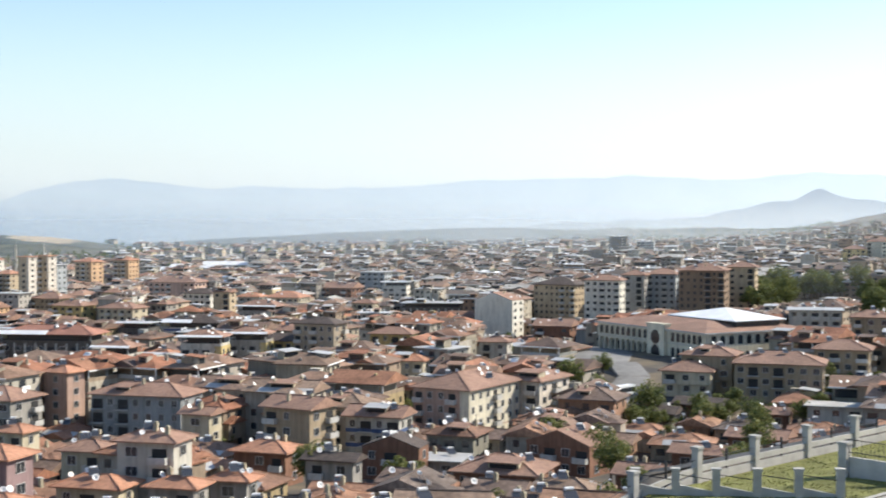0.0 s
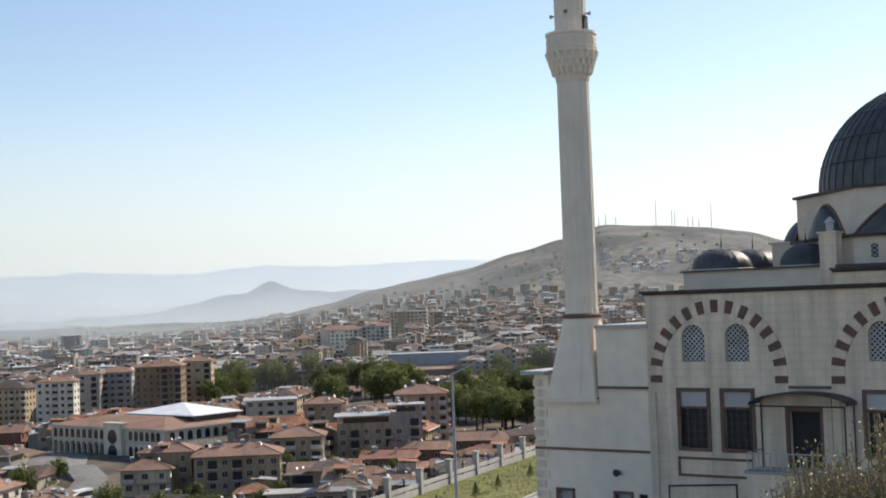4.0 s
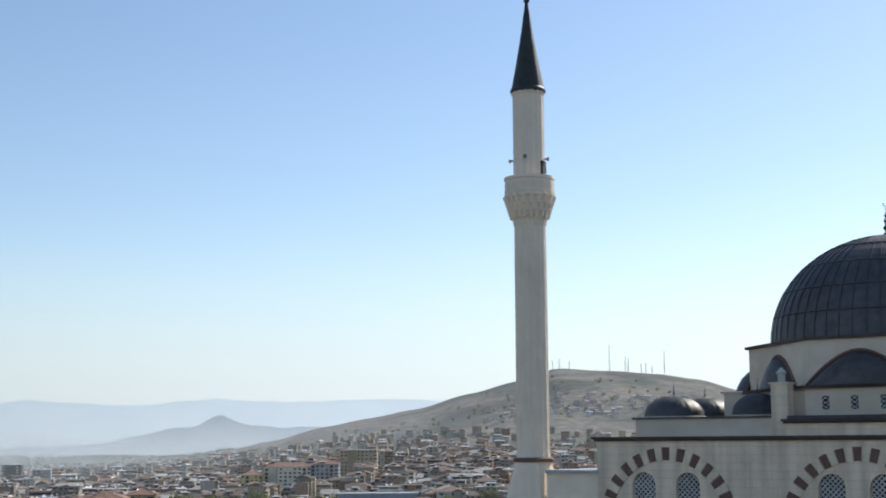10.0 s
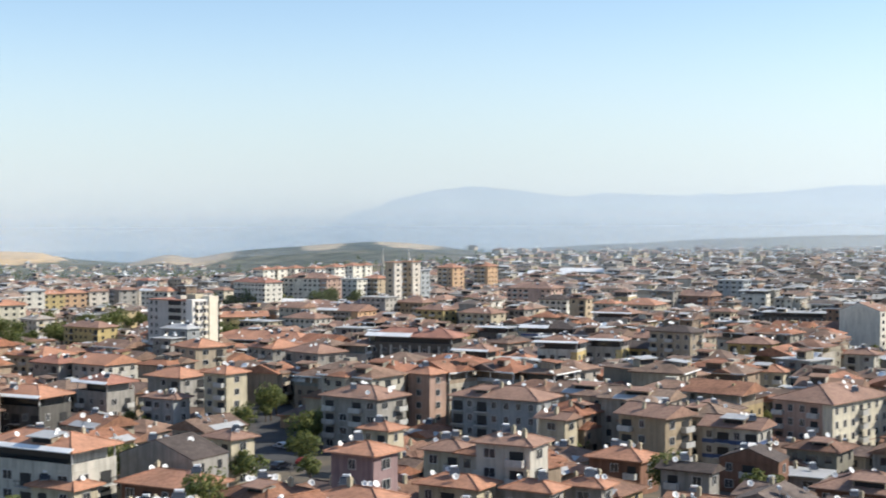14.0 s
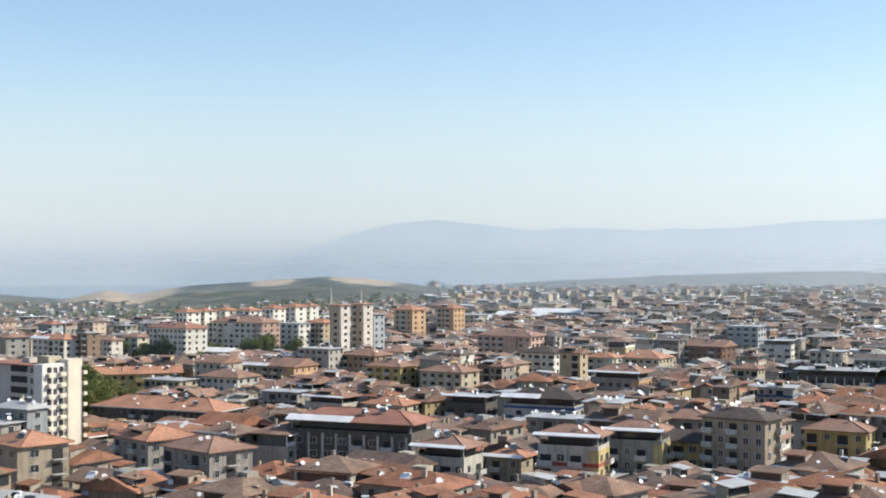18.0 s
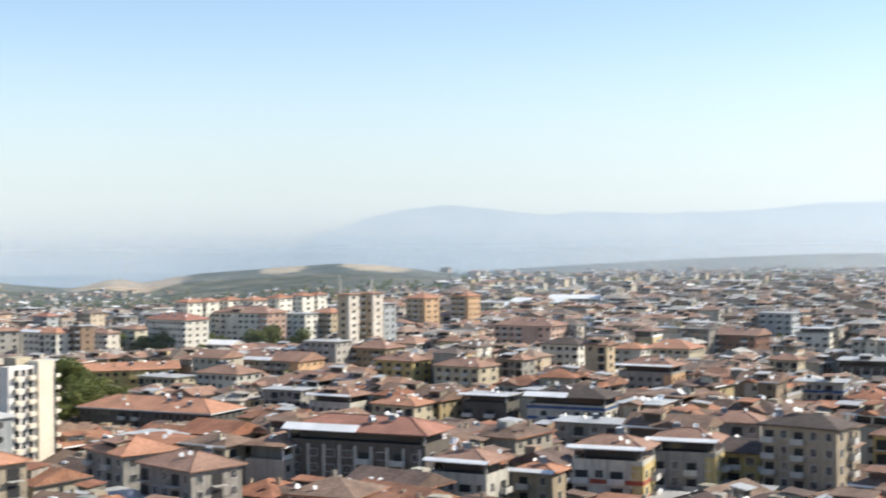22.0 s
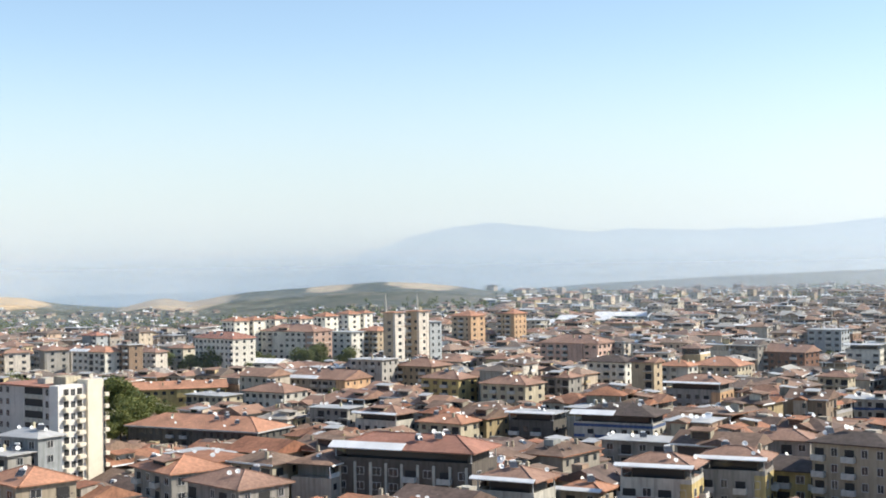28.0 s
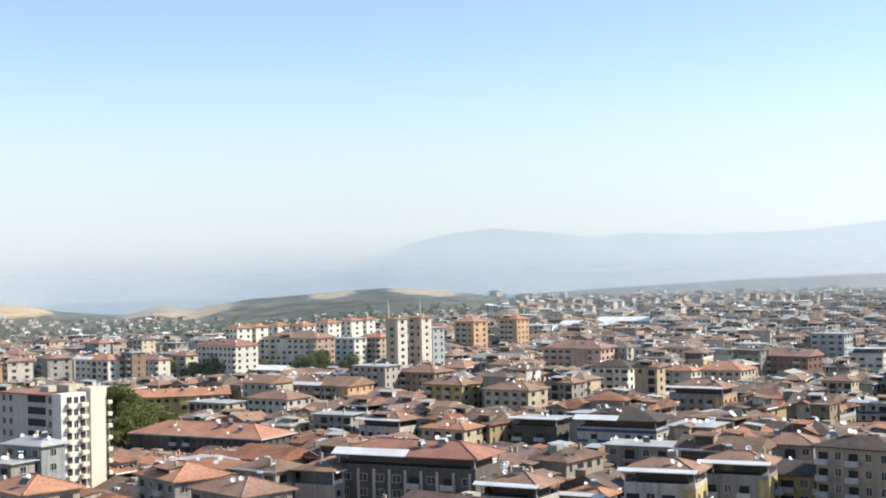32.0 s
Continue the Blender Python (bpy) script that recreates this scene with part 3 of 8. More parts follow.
def thing(name, label, category, m, group="", kind=""):
    ob = new(name)
    ob.empty_display_size = 0.3
    ob.matrix_basis = m
    return tagged(ob, label, category, group, kind)


def finial(x, y, z, s):
    g = Geo().turned([(0.16 * s, z - 0.1), (0.22 * s, z + 0.1 * s), (0.05 * s, z + 0.3 * s), (0.17 * s, z + 0.5 * s), (0.04 * s, z + 0.72 * s), (0.12 * s, z + 0.9 * s),
                      (0.03 * s, z + 1.08 * s), (0.075 * s, z + 1.2 * s), (0.02 * s, z + 1.35 * s), (0.012 * s, z + 1.75 * s)], 10, x, y)
    # a crescent on the spike
    ring = [(x + 0.11 * s * math.cos(a), z + 1.85 * s + 0.11 * s * math.sin(a)) for a in [radians(130 + 28 * i) for i in range(11)]]
    for p, q in zip(ring, ring[1:]):
        g.tube((p[0], y, p[1]), (q[0], y, q[1]), 0.022 * s, 5)
    return g


def lead_dome(g, x, y, z, r, h, n=40, seams=32, a0=0.0, a1=2 * math.pi):
    prof = [(r * math.cos(radians(t)), z + h * math.sin(radians(t))) for t in range(0, 88, 6)] + [(0.02, z + h)]
    g.turned(prof, n, x, y, 0, a0, a1)
    for i in range(seams):
        a = a0 + (a1 - a0) * (i + 0.5) / seams
        pts = [(x + 1.004 * p * math.cos(a), y + 1.004 * p * math.sin(a), q + 0.01) for p, q in prof[:-2:2]]
        for p, q in zip(pts, pts[1:]):
            g.tube(p, q, 0.0065 * r, 4)
    return g


def build_minaret():
    x, y = -0.8, 1.3
    mn = thing("minaret", "slender white stone minaret with one balcony and a dark lead cone", "minaret", MOSQUE @ pose(x, y, 0))
    g = Geo()
    lo, hi = 1.56, 1.0
    vs = [(sx * lo, sy * lo, -5.6) for sx, sy in ((-1, -1), (1, -1), (1, 1), (-1, 1))]
    k = 16
    ring = [(1.02 * math.cos(2 * math.pi * (i + 0.5) / k - math.pi * 0.75 - 2 * math.pi * 0.5 / k), 1.02 * math.sin(2 * math.pi * (i + 0.5) / k - math.pi * 0.75 - 2 * math.pi * 0.5 / k), -1.15) for i in range(k)]
    # a tapering foot, square below and many-sided above
    sq = []
    for i in range(k):
        a = 2 * math.pi * i / k - math.pi * 0.75
        c, s = math.cos(a), math.sin(a)
        q = lo / max(abs(c), abs(s))
        sq.append((q * c, q * s))
    g.add([(p, q, -5.6) for p, q in sq] + ring, [(i, (i + 1) % k, k + (i + 1) % k, k + i) for i in range(k)])
    part("pedestal", g, M_MINARET, mn)
    part("pedestal_ledge", Geo().box(-1.7, 1.7, -1.7, 1.7, -5.78, -5.6), M_MINARET, mn)
    part("brown_band", Geo().turned([(1.0, -1.25), (1.14, -1.22), (1.16, -1.05), (1.0, -0.98)], 32), M_TRIM, mn, "thin brown stone band")
    part("shaft", Geo().turned([(0.98, -1.1), (0.93, -0.6), (0.92, 5), (0.9, 11.9), (0.95, 12.0), (0.95, 12.15)], 32, flute=0.07), M_MINARET, mn)
    g = Geo()
    steps = [(0.96, 12.1), (1.0, 12.45), (1.06, 12.5), (1.1, 12.8), (1.18, 12.85), (1.22, 13.15), (1.3, 13.2), (1.33, 13.5), (1.42, 13.55), (1.44, 13.75), (1.0, 13.76)]
    g.turned(steps, 32, flute=0.05)
    part("corbel_ring", g, M_MINARET, mn, "stepped stone stalactite corbels")
    for row, (r0, r1, z0, z1) in enumerate(((1.0, 1.12, 12.35, 12.85), (1.12, 1.26, 12.75, 13.25), (1.24, 1.4, 13.15, 13.62))):
        c = Geo().tube((r0, 0, z0), (r1, 0, z1), 0.13, 7).mesh("corbel", [M_MINARET])
        for i in range(20):
            part("corbel", c, None, mn, at=Matrix.Rotation(2 * math.pi * (i + 0.5 * (row % 2)) / 20, 4, "Z"))
    g = Geo()
    g.turned([(1.36, 13.74), (1.43, 13.78), (1.43, 13.9), (1.38, 13.92), (1.38, 14.5), (1.45, 14.55), (1.45, 14.7), (1.28, 14.7), (1.28, 13.8)], 16)
    par = part("parapet", g, M_MINARET, mn)
    for i in range(16):
        a = 2 * math.pi * (i + 0.5) / 16
        p = Geo()
        for dz in (0.0, 0.22):
            p.add([(1.365, -0.2, 13.98 + dz), (1.365, 0.2, 13.98 + dz), (1.365, 0.2, 14.14 + dz), (1.365, -0.2, 14.14 + dz), (1.34, -0.2, 13.98 + dz), (1.34, 0.2, 13.98 + dz), (1.34, 0.2, 14.14 + dz), (1.34, -0.2, 14.14 + dz)],
                  [(0, 1, 2, 3), (0, 4, 5, 1), (1, 5, 6, 2), (2, 6, 7, 3), (3, 7, 4, 0)])
        part("carved_panel", p, M_MINARET, par, at=Matrix.Rotation(a, 4, "Z") @ pose(0.03, 0, 0))
    part("upper_shaft", Geo().turned([(0.9, 13.7), (0.9, 19.5), (0.97, 19.55), (0.97, 19.75)], 32, flute=0.06), M_MINARET, mn)
    part("cone", Geo().turned([(0.9, 19.62), (1.02, 19.7), (1.02, 19.82), (0.93, 19.95), (0.62, 21.6), (0.33, 23.3), (0.08, 25.1), (0.02, 25.3)], 24), material("cone_lead", (0.035, 0.042, 0.04), 0.5, vary=0.2, stain=0.2), mn, "dark lead-covered cone", smooth=False)
    part("finial", finial(0, 0, 25.15, 0.9), M_STEEL, mn, "dark knobbed finial with crescent")
    for a in (200, 290, 20, 110):
        g = Geo()
        g.turned([(0.05, 0), (0.08, 0.12), (0.2, 0.42), (0.21, 0.44), (0.17, 0.42), (0.03, 0.1)], 12)
        g.box(-0.06, 0.06, -0.06, 0.06, -0.25, 0.05)
        part("loudspeaker", g, M_CONC, mn, "grey horn loudspeaker", at=Matrix.Rotation(radians(a), 4, "Z") @ pose(0.88, 0, 15.75, 0, 90, 0) @ Matrix.Scale(0.62, 4))
    part("balcony_door", Geo().box(0.8, 0.93, -0.3, 0.3, 13.8, 15.6), M_DARK, mn, at=Matrix.Rotation(radians(12), 4, "Z"))


def arch_wall(g, u0, u1, z0, z1, holes, y=0.0, thick=0.5):
    """A wall with rectangular holes cut right through: the wall is laid in strips between the holes' edges."""
    us = sorted({u0, u1, *[h[0] for h in holes], *[h[1] for h in holes]})
    zs = sorted({z0, z1, *[h[2] for h in holes], *[h[3] for h in holes]})
    for a, b in zip(us, us[1:]):
        for c, d in zip(zs, zs[1:]):
            mu, mz = (a + b) / 2, (c + d) / 2
            if not any(h[0] < mu < h[1] and h[2] < mz < h[3] for h in holes):
                g.box(a, b, y, y + thick, c, d)


def arch_window(mq, uc, z0, w, h):
    """An arched window with a diagonal lattice, in a square hole w x h."""
    wn_ = part("arched_window", Geo().box(uc - w / 2, uc + w / 2, 0.28, 0.32, z0, z0 + h), M_GLASS, mq, "arched window with white diagonal lattice")
    g = Geo()
    r = w / 2
    n = 12
    zc = z0 + h - r
    # spandrels over the round head
    for i in range(n):
        a, b = math.pi * i / n, math.pi * (i + 1) / n
        p = [(uc + r * math.cos(t), zc + r * math.sin(t)) for t in (a, b)]
        g.add([(p[0][0], 0.02, p[0][1]), (p[0][0], 0.02, z0 + h), (p[1][0], 0.02, z0 + h), (p[1][0], 0.02, p[1][1]),
               (p[0][0], 0.3, p[0][1]), (p[1][0], 0.3, p[1][1])], [(0, 1, 2, 3), (0, 3, 5, 4)])
    part("head", g, M_STONE, wn_)
    g = Geo()
    for s in (-1, 1):
        for i in range(-6, 9):
            pts = []
            c0 = i * 0.26
            for k in range(41):
                u = -r + w * k / 40
                z = z0 + c0 + (u + r if s > 0 else r - u)
                top = zc + math.sqrt(max(0, r * r - u * u))
                if z0 < z < top:
                    pts.append((uc + u, z))
            if len(pts) > 2:
                g.tube((pts[0][0], 0.2, pts[0][1]), (pts[-1][0], 0.2, pts[-1][1]), 0.035, 4)
    part("lattice", g, M_LATT, wn_)


def tall_window(mq, u0, u1, z0, z1, panel=True):
    fr = Geo()
    t = 0.2
    fr.box(u0 - t, u0, -0.06, 0.3, z0 - t, z1 + t).box(u1, u1 + t, -0.06, 0.3, z0 - t, z1 + t).box(u0, u1, -0.06, 0.3, z1, z1 + t).box(u0, u1, -0.06, 0.3, z0 - t, z0)
    w = part("tall_window", fr, M_TRIM, mq, "tall window in a brown stone frame")
    zt = z1 - 0.75 if panel else z1
    if panel:
        part("head_panel", Geo().box(u0, u1, 0.05, 0.28, zt, z1), M_FRAME, w, "white panel")
        part("head_bar", Geo().box(u0, u1, 0.0, 0.28, zt - 0.12, zt), M_TRIM, w)
    part("pane", Geo().box(u0, u1, 0.26, 0.3, z0, zt), M_GLASS, w)
    g = Geo()
    for i in range(1, 4):
        u = u0 + (u1 - u0) * i / 4
        g.box(u - 0.025, u + 0.025, 0.12, 0.17, z0, zt)
    for i in range(1, 5):
        z = z0 + (zt - z0) * i / 5
        g.box(u0, u1, 0.125, 0.165, z - 0.02, z + 0.02)
    part("grille", g, M_STEEL, w)


def voussoirs(mq, uc, zc, ro, ri):
    n = 27
    k = 0
    for i in range(n):
        a, b = math.pi * (i + 0.06) / n, math.pi * (i + 0.94) / n
        m = M_TRIM if i % 2 else M_STONE
        pr = 0.07 if i % 2 else 0.045
        vs = []
        for y in (-pr, 0.02):
            for r, t in ((ri, a), (ro, a), (ro, (a + b) / 2), (ro, b), (ri, b), (ri, (a + b) / 2)):
                vs.append((uc + r * math.cos(t), y, zc + r * math.sin(t)))
        g = Geo().add(vs, [(0, 1, 2, 5), (5, 2, 3, 4), (0, 6, 7, 1), (1, 7, 8, 2), (2, 8, 9, 3), (3, 9, 10, 4), (4, 10, 11, 5), (5, 11, 6, 0)])
        part("voussoir", g, m, mq)
    for s in (-1, 1):
        for j in range(1):
            z1 = zc - 0.08 - j * 0.42
            u0, u1 = sorted((uc + s * ri, uc + s * ro))
            part("jamb_stone", Geo().box(u0, u1, -0.07 if j % 2 == 0 else -0.045, 0.02, z1 - 0.36, z1), M_TRIM if j % 2 == 0 else M_STONE, mq)


def build_mosque():
    mq = thing("mosque", "white stone mosque with dark lead domes and brown banded arches", "mosque", MOSQUE)
    # the low wing at the minaret's foot
    g = Geo()
    holes = [(-1.95, -1.05, GROUND, -10.65), (1.7, 2.6, GROUND, -10.65), (3.05, 3.6, -11.7, -10.6)]
    arch_wall(g, -3.3, 3.9, GROUND - 1, -5.63, holes)
    g.box(-3.3, -2.8, 0.5, 14, GROUND - 1, -4.3)
    g.box(-3.3, -2.35, 0, 0.5, -5.63, -4.3)
    g.box(-2.8, 3.9, 13.5, 14, GROUND - 1, -1.8)
    g.box(0.76, 3.9, 0.1, 13.5, -5.63, -1.8)
    g.box(-2.8, 0.76, 3.0, 13.5, -5.5, -4.3)
    part("wing_wall", g, M_MINARET, mq)
    part("wing_roof", Geo().box(-3.9, -2.3, -0.5, 14.4, -4.3, -4.08).box(0.76, 4.0, -0.1, 13.9, -1.8, -1.62), M_METAL, mq, "pale sheet roof slab")
    for z, u0, u1 in ((-5.66, -2.4, 0.85), (-5.05, 0.85, 3.9), (-8.42, -3.36, 3.9)):
        part("brown_string_course", Geo().box(u0, u1, -0.09, 0.02, z, z + 0.13), M_TRIM, mq)
    for i in range(15):
        part("quoin", Geo().box(-3.36, -2.75 + 0.25 * (i % 2), -0.06, 0.3, GROUND + 0.1 + 0.56 * i, GROUND + 0.5 + 0.56 * i), M_STONE, mq)
    for u0, u1 in ((-1.95, -1.05), (1.7, 2.6)):
        d = part("plinth_door", Geo().box(u0 - 0.16, u0, -0.05, 0.2, GROUND, -10.5).box(u1, u1 + 0.16, -0.05, 0.2, GROUND, -10.5).box(u0, u1, -0.05, 0.2, -10.65, -10.5), M_TRIM, mq, "grey door in brown stone frame")
        part("leaf", Geo().box(u0, u1, 0.2, 0.26, GROUND, -10.65), M_METAL, d)
    part("meter_box", Geo().box(3.05, 3.6, 0.15, 0.3, -11.7, -10.6), M_DARK, mq)
    part("wall_lamp", Geo().turned([(0.05, 0.0), (0.16, 0.1), (0.2, 0.3), (0.02, 0.34)], 10), M_STEEL, mq, at=pose(1.9, -0.02, -9.5, 90, 0, 0))
    # side bay and middle bay
    for u0, u1, zt, uc in ((3.9, 13.9, -0.02, 7.9), (13.9, 22.3, -0.02, 17.75), (22.3, 31.0, -0.02, 27.4)):
        g = Geo()
        holes = [(uc - 1.95, uc - 0.65, -3.6, -1.7), (uc + 0.5, uc + 1.8, -3.6, -1.7)]
        low = [(uc - 2.15, uc - 0.65, -8.0, -5.15), (uc + 0.3, uc + 1.8, -8.0, -5.15)]
        arch_wall(g, u0, u1, GROUND - 1, zt, holes + low + ([(11.7, 13.28, -8.83, -6.05)] if uc < 10 else []))
        part("facade_wall", g, M_STONE, mq)
        part("cornice", Geo().box(u0 - (0.2 if uc < 10 else 0), u1, -0.28, 0.6, zt, zt + 0.12).box(u0 - (0.12 if uc < 10 else 0), u1, -0.16, 0.55, zt - 0.1, zt), M_CORN, mq, "dark brown cornice with shadow in its colour")
        voussoirs(mq, uc, -4.24, 3.8, 3.15)
        for h in holes:
            arch_window(mq, (h[0] + h[1]) / 2, h[2], h[1] - h[0], h[3] - h[2])
        for h in low:
            tall_window(mq, *h)
        for s in (u0 + 0.02, u1 - 0.45):
            part("pilaster", Geo().box(s, s + 0.43, -0.1, 0.02, GROUND, -5.2), M_STONE, mq)
        part("brown_string_course", Geo().box(uc + 3.85, uc + 6.0, -0.09, 0.02, -4.94, -4.81), M_TRIM, mq)
    part("raised_parapet", Geo().box(14.3, 22.3, -0.06, 0.5, 0.1, 0.78), M_STONE, mq)
    part("parapet_cornice", Geo().box(14.2, 22.4, -0.34, 0.6, 0.78, 0.9).box(14.25, 22.35, -0.2, 0.55, 0.68, 0.78), M_CORN, mq, "dark brown cornice with shadow in its colour")
    part("brown_panel_frame", Geo().box(5.5, 9.6, -0.07, 0.02, -8.62, -8.5).box(5.5, 9.6, -0.07, 0.02, -9.5, -9.38).box(5.5, 5.62, -0.07, 0.02, -9.5, -8.5), M_TRIM, mq)
    part("plinth_window", Geo().box(9.3, 10.0, -0.05, 0.02, -11.2, -10.2), M_TRIM, mq)
    # rest of the body
    g = Geo()
    g.box(3.9, 4.4, 0.5, 20, GROUND - 1, -0.02)
    g.box(4.4, 30.5, 19.5, 20, GROUND - 1, -0.02)
    g.box(30.5, 31, 0.5, 20, GROUND - 1, -0.02)
    g.box(4.4, 30.5, 0.5, 19.5, -0.5, -0.1)
    part("body_wall", g, M_STONE, mq)
    part("side_cornice", Geo().box(3.7, 4.5, 0.6, 20.2, -0.02, 0.1), M_CORN, mq)
    part("upper_tier", Geo().box(5.45, 29.5, 1.5, 18.5, -0.1, 1.0).box(14.3, 22.3, 0.5, 18.5, -0.1, 0.85), M_DRUM, mq)
    part("tier_ledge", Geo().box(5.3, 14.2, 1.35, 18.6, 1.0, 1.1).box(14.2, 22.4, 0.45, 18.6, 0.9, 1.06).box(22.4, 29.6, 1.35, 18.6, 1.0, 1.1), M_LEAD, mq)
    for x, y, r in ((6.55, 3.9, 1.62), (6.4, 8.2, 1.55), (11.45, 3.6, 1.36), (24.4, 3.8, 1.5), (27.8, 3.8, 1.5)):
        d = part("small_dome", lead_dome(Geo(), x, y, 1.17, r, 1.12, 24, 16), M_LEAD, mq, "small dark lead dome", smooth=False)
        part("dome_ring", Geo().turned([(r + 0.12, 1.05), (r + 0.14, 1.15), (r - 0.05, 1.19)], 24, x, y), M_DRUM, d)
        part("finial", finial(x, y, 2.26, 0.4), M_STEEL, d)
    dx, dy = 17.0, 8.5
    # piers with small lanterns at the corners of the middle bay
    for x, y in ((13.8, 1.0), (21.6, 1.0)):
        t = part("turret", Geo().box(x - 0.42, x + 0.42, y - 0.42, y + 0.42, 0.0, 2.62).box(x - 0.5, x + 0.5, y - 0.5, y + 0.5, 2.62, 2.7), M_STONE, mq)
        part("lantern", Geo().turned([(0.2, 2.7), (0.2, 3.1), (0.27, 3.14), (0.27, 3.2), (0.02, 3.45)], 8, x, y), M_FRAME, t)

    def octagon(out, z0, z1):
        """The eight-sided plan of the drum, widened by out."""
        e = 0.42 * out
        p = [(15.05 - e, 1.4 - out), (20.15 + e, 1.4 - out), (25.45 + out, 6.7 - e), (25.45 + out, 10.3 + e), (20.15 + e, 15.6 + out), (15.05 - e, 15.6 + out), (9.75 - out, 10.3 + e), (9.75 - out, 6.7 - e)]
        return Geo().add([(u, v, z) for z in (z0, z1) for u, v in p], [(i, (i + 1) % 8, 8 + (i + 1) % 8, 8 + i) for i in range(8)] + [tuple(range(8, 16)), tuple(range(7, -1, -1))])

    part("window_tier", octagon(0.3, 1.0, 2.36), M_DRUM, mq)
    part("tier_cornice", octagon(0.5, 2.36, 2.52), M_CORN, mq)
    part("drum", octagon(0.0, 2.52, 4.76), M_DRUM, mq, "pale stone drum")
    part("drum_cornice", octagon(0.2, 4.76, 4.9), M_CORN, mq)
    part("side_tier", Geo().box(8.35, 9.5, 6.4, 10.6, 1.1, 2.4).box(8.2, 9.5, 6.25, 10.75, 2.4, 2.52), M_DRUM, mq)
    # small pierced openings in the tier: a dark slot with a pale diagonal lattice
    for i in range(4):
        x, y = 15.95 + 1.42 * i, 1.1
        so = part("star_opening", Geo().box(x - 0.17, x + 0.17, y - 0.012, y + 0.05, 1.34, 2.0), M_DARK, mq, "dark slot with pale diagonal lattice")
        g = Geo()
        for k in range(3):
            z = 1.34 + 0.22 * k
            for sx in (-1, 1):
                g.tube((x - sx * 0.17, y - 0.03, z), (x + sx * 0.17, y - 0.03, z + 0.22), 0.02, 4)
        part("lattice", g, M_LATT, so)
    # half domes against the drum, under pointed arches with stone rims
    for x, y, a, half, high in ((17.6, 1.4, 270, 2.6, 1.6), (12.55, 3.9, 225, 2.05, 1.6), (9.75, 8.5, 180, 2.1, 1.35), (22.65, 3.9, 315, 2.05, 1.6), (25.45, 8.5, 0, 2.1, 1.35)):
        c, s_ = math.cos(radians(a)), math.sin(radians(a))
        n, rings = 24, 6
        out = 1.35 if a == 180 or a == 0 else 0.75
        arch = [(-1 + 2 * i / n, 1 - abs(-1 + 2 * i / n) ** 1.75) for i in range(n + 1)]
        vs = []
        for k in range(rings + 1):
            f = math.pi / 2 * k / rings
            for e, z in arch:
                e_, z_, o = half * e * math.cos(f), high * z * math.cos(f), 0.02 + out * math.sin(f)
                vs.append((x + o * c - s_ * e_, y + o * s_ + c * e_, 2.5 + z_))
        fs = [(k * (n + 1) + i, k * (n + 1) + i + 1, (k + 1) * (n + 1) + i + 1, (k + 1) * (n + 1) + i) for k in range(rings) for i in range(n)]
        hd = part("half_dome", Geo().add(vs, fs), M_LEAD, mq, "dark lead half dome", smooth=True)
        g = Geo()
        rim = [(x + 0.06 * c - s_ * half * 1.03 * e, y + 0.06 * s_ + c * half * 1.03 * e, 2.52 + high * 1.04 * z) for e, z in arch]
        for p, q in zip(rim, rim[1:]):
            g.tube(p, q, 0.085, 5)
        part("rim", g, M_TRIM, hd, "brown stone rim")
    dome = part("main_dome", lead_dome(Geo(), dx, dy, 4.9, 6.2, 5.7, 64, 0), M_LEAD, mq, "large dark lead dome with standing seams", smooth=False)
    seam = Geo()
    prof = [(1.003 * 6.2 * math.cos(radians(t)), 4.91 + 5.7 * math.sin(radians(t))) for t in range(0, 86, 6)]
    for p, q in zip(prof, prof[1:]):
        seam.tube((p[0], 0, p[1]), (q[0], 0, q[1]), 0.026, 4)
    seam = seam.mesh("seam", [M_LEAD])
    for i in range(56):
        part("seam", seam, None, dome, at=pose(dx, dy, 0, 0, 0, 360 * i / 56))
    part("finial", finial(dx, dy, 10.55, 0.95), M_STEEL, dome)
    for k, z in enumerate((6.3, 7.6, 8.9, 9.9)):
        rr = 6.2 * math.sqrt(1 - ((z - 4.9) / 5.7) ** 2) + 0.02
        part("lead_joint", Geo().turned([(rr + 0.02, z - 0.03), (rr + 0.05, z), (rr - 0.01, z + 0.04)], 64, dx, dy), M_LEAD, dome)
    # entrance: landing, steps, canopy, railing
    part("landing", Geo().box(10.1, 15.4, -1.75, 0, GROUND - 1, -8.95), M_STONE, mq)
    part("landing_slab", Geo().box(10.0, 15.45, -1.85, 0, -8.95, -8.83), M_PAVE, mq)
    for i in range(12):
        part("step", Geo().box(15.4 + 0.3 * i, 15.7 + 0.3 * i, -1.7, -0.1, GROUND - 1, -9.1 - 0.17 * i), M_PAVE, mq)
    dr = part("entrance_door", Geo().box(11.7, 13.28, 0.3, 0.36, -8.83, -6.05), M_DARK, mq, "doorway panel painted dark for the shade inside")
    part("door_frame", Geo().box(11.5, 11.7, -0.09, 0.05, -8.83, -5.85).box(13.28, 13.44, -0.09, 0.05, -8.83, -5.85).box(11.7, 13.28, -0.09, 0.05, -6.05, -5.85), M_TRIM, dr, "brown stone door frame")
    g, n = Geo(), 12
    for i in range(n):
        p = [(12.65 - 2.5 * math.cos(math.pi * t / n), -5.66 + 0.56 * math.sin(math.pi * t / n)) for t in (i, i + 1)]
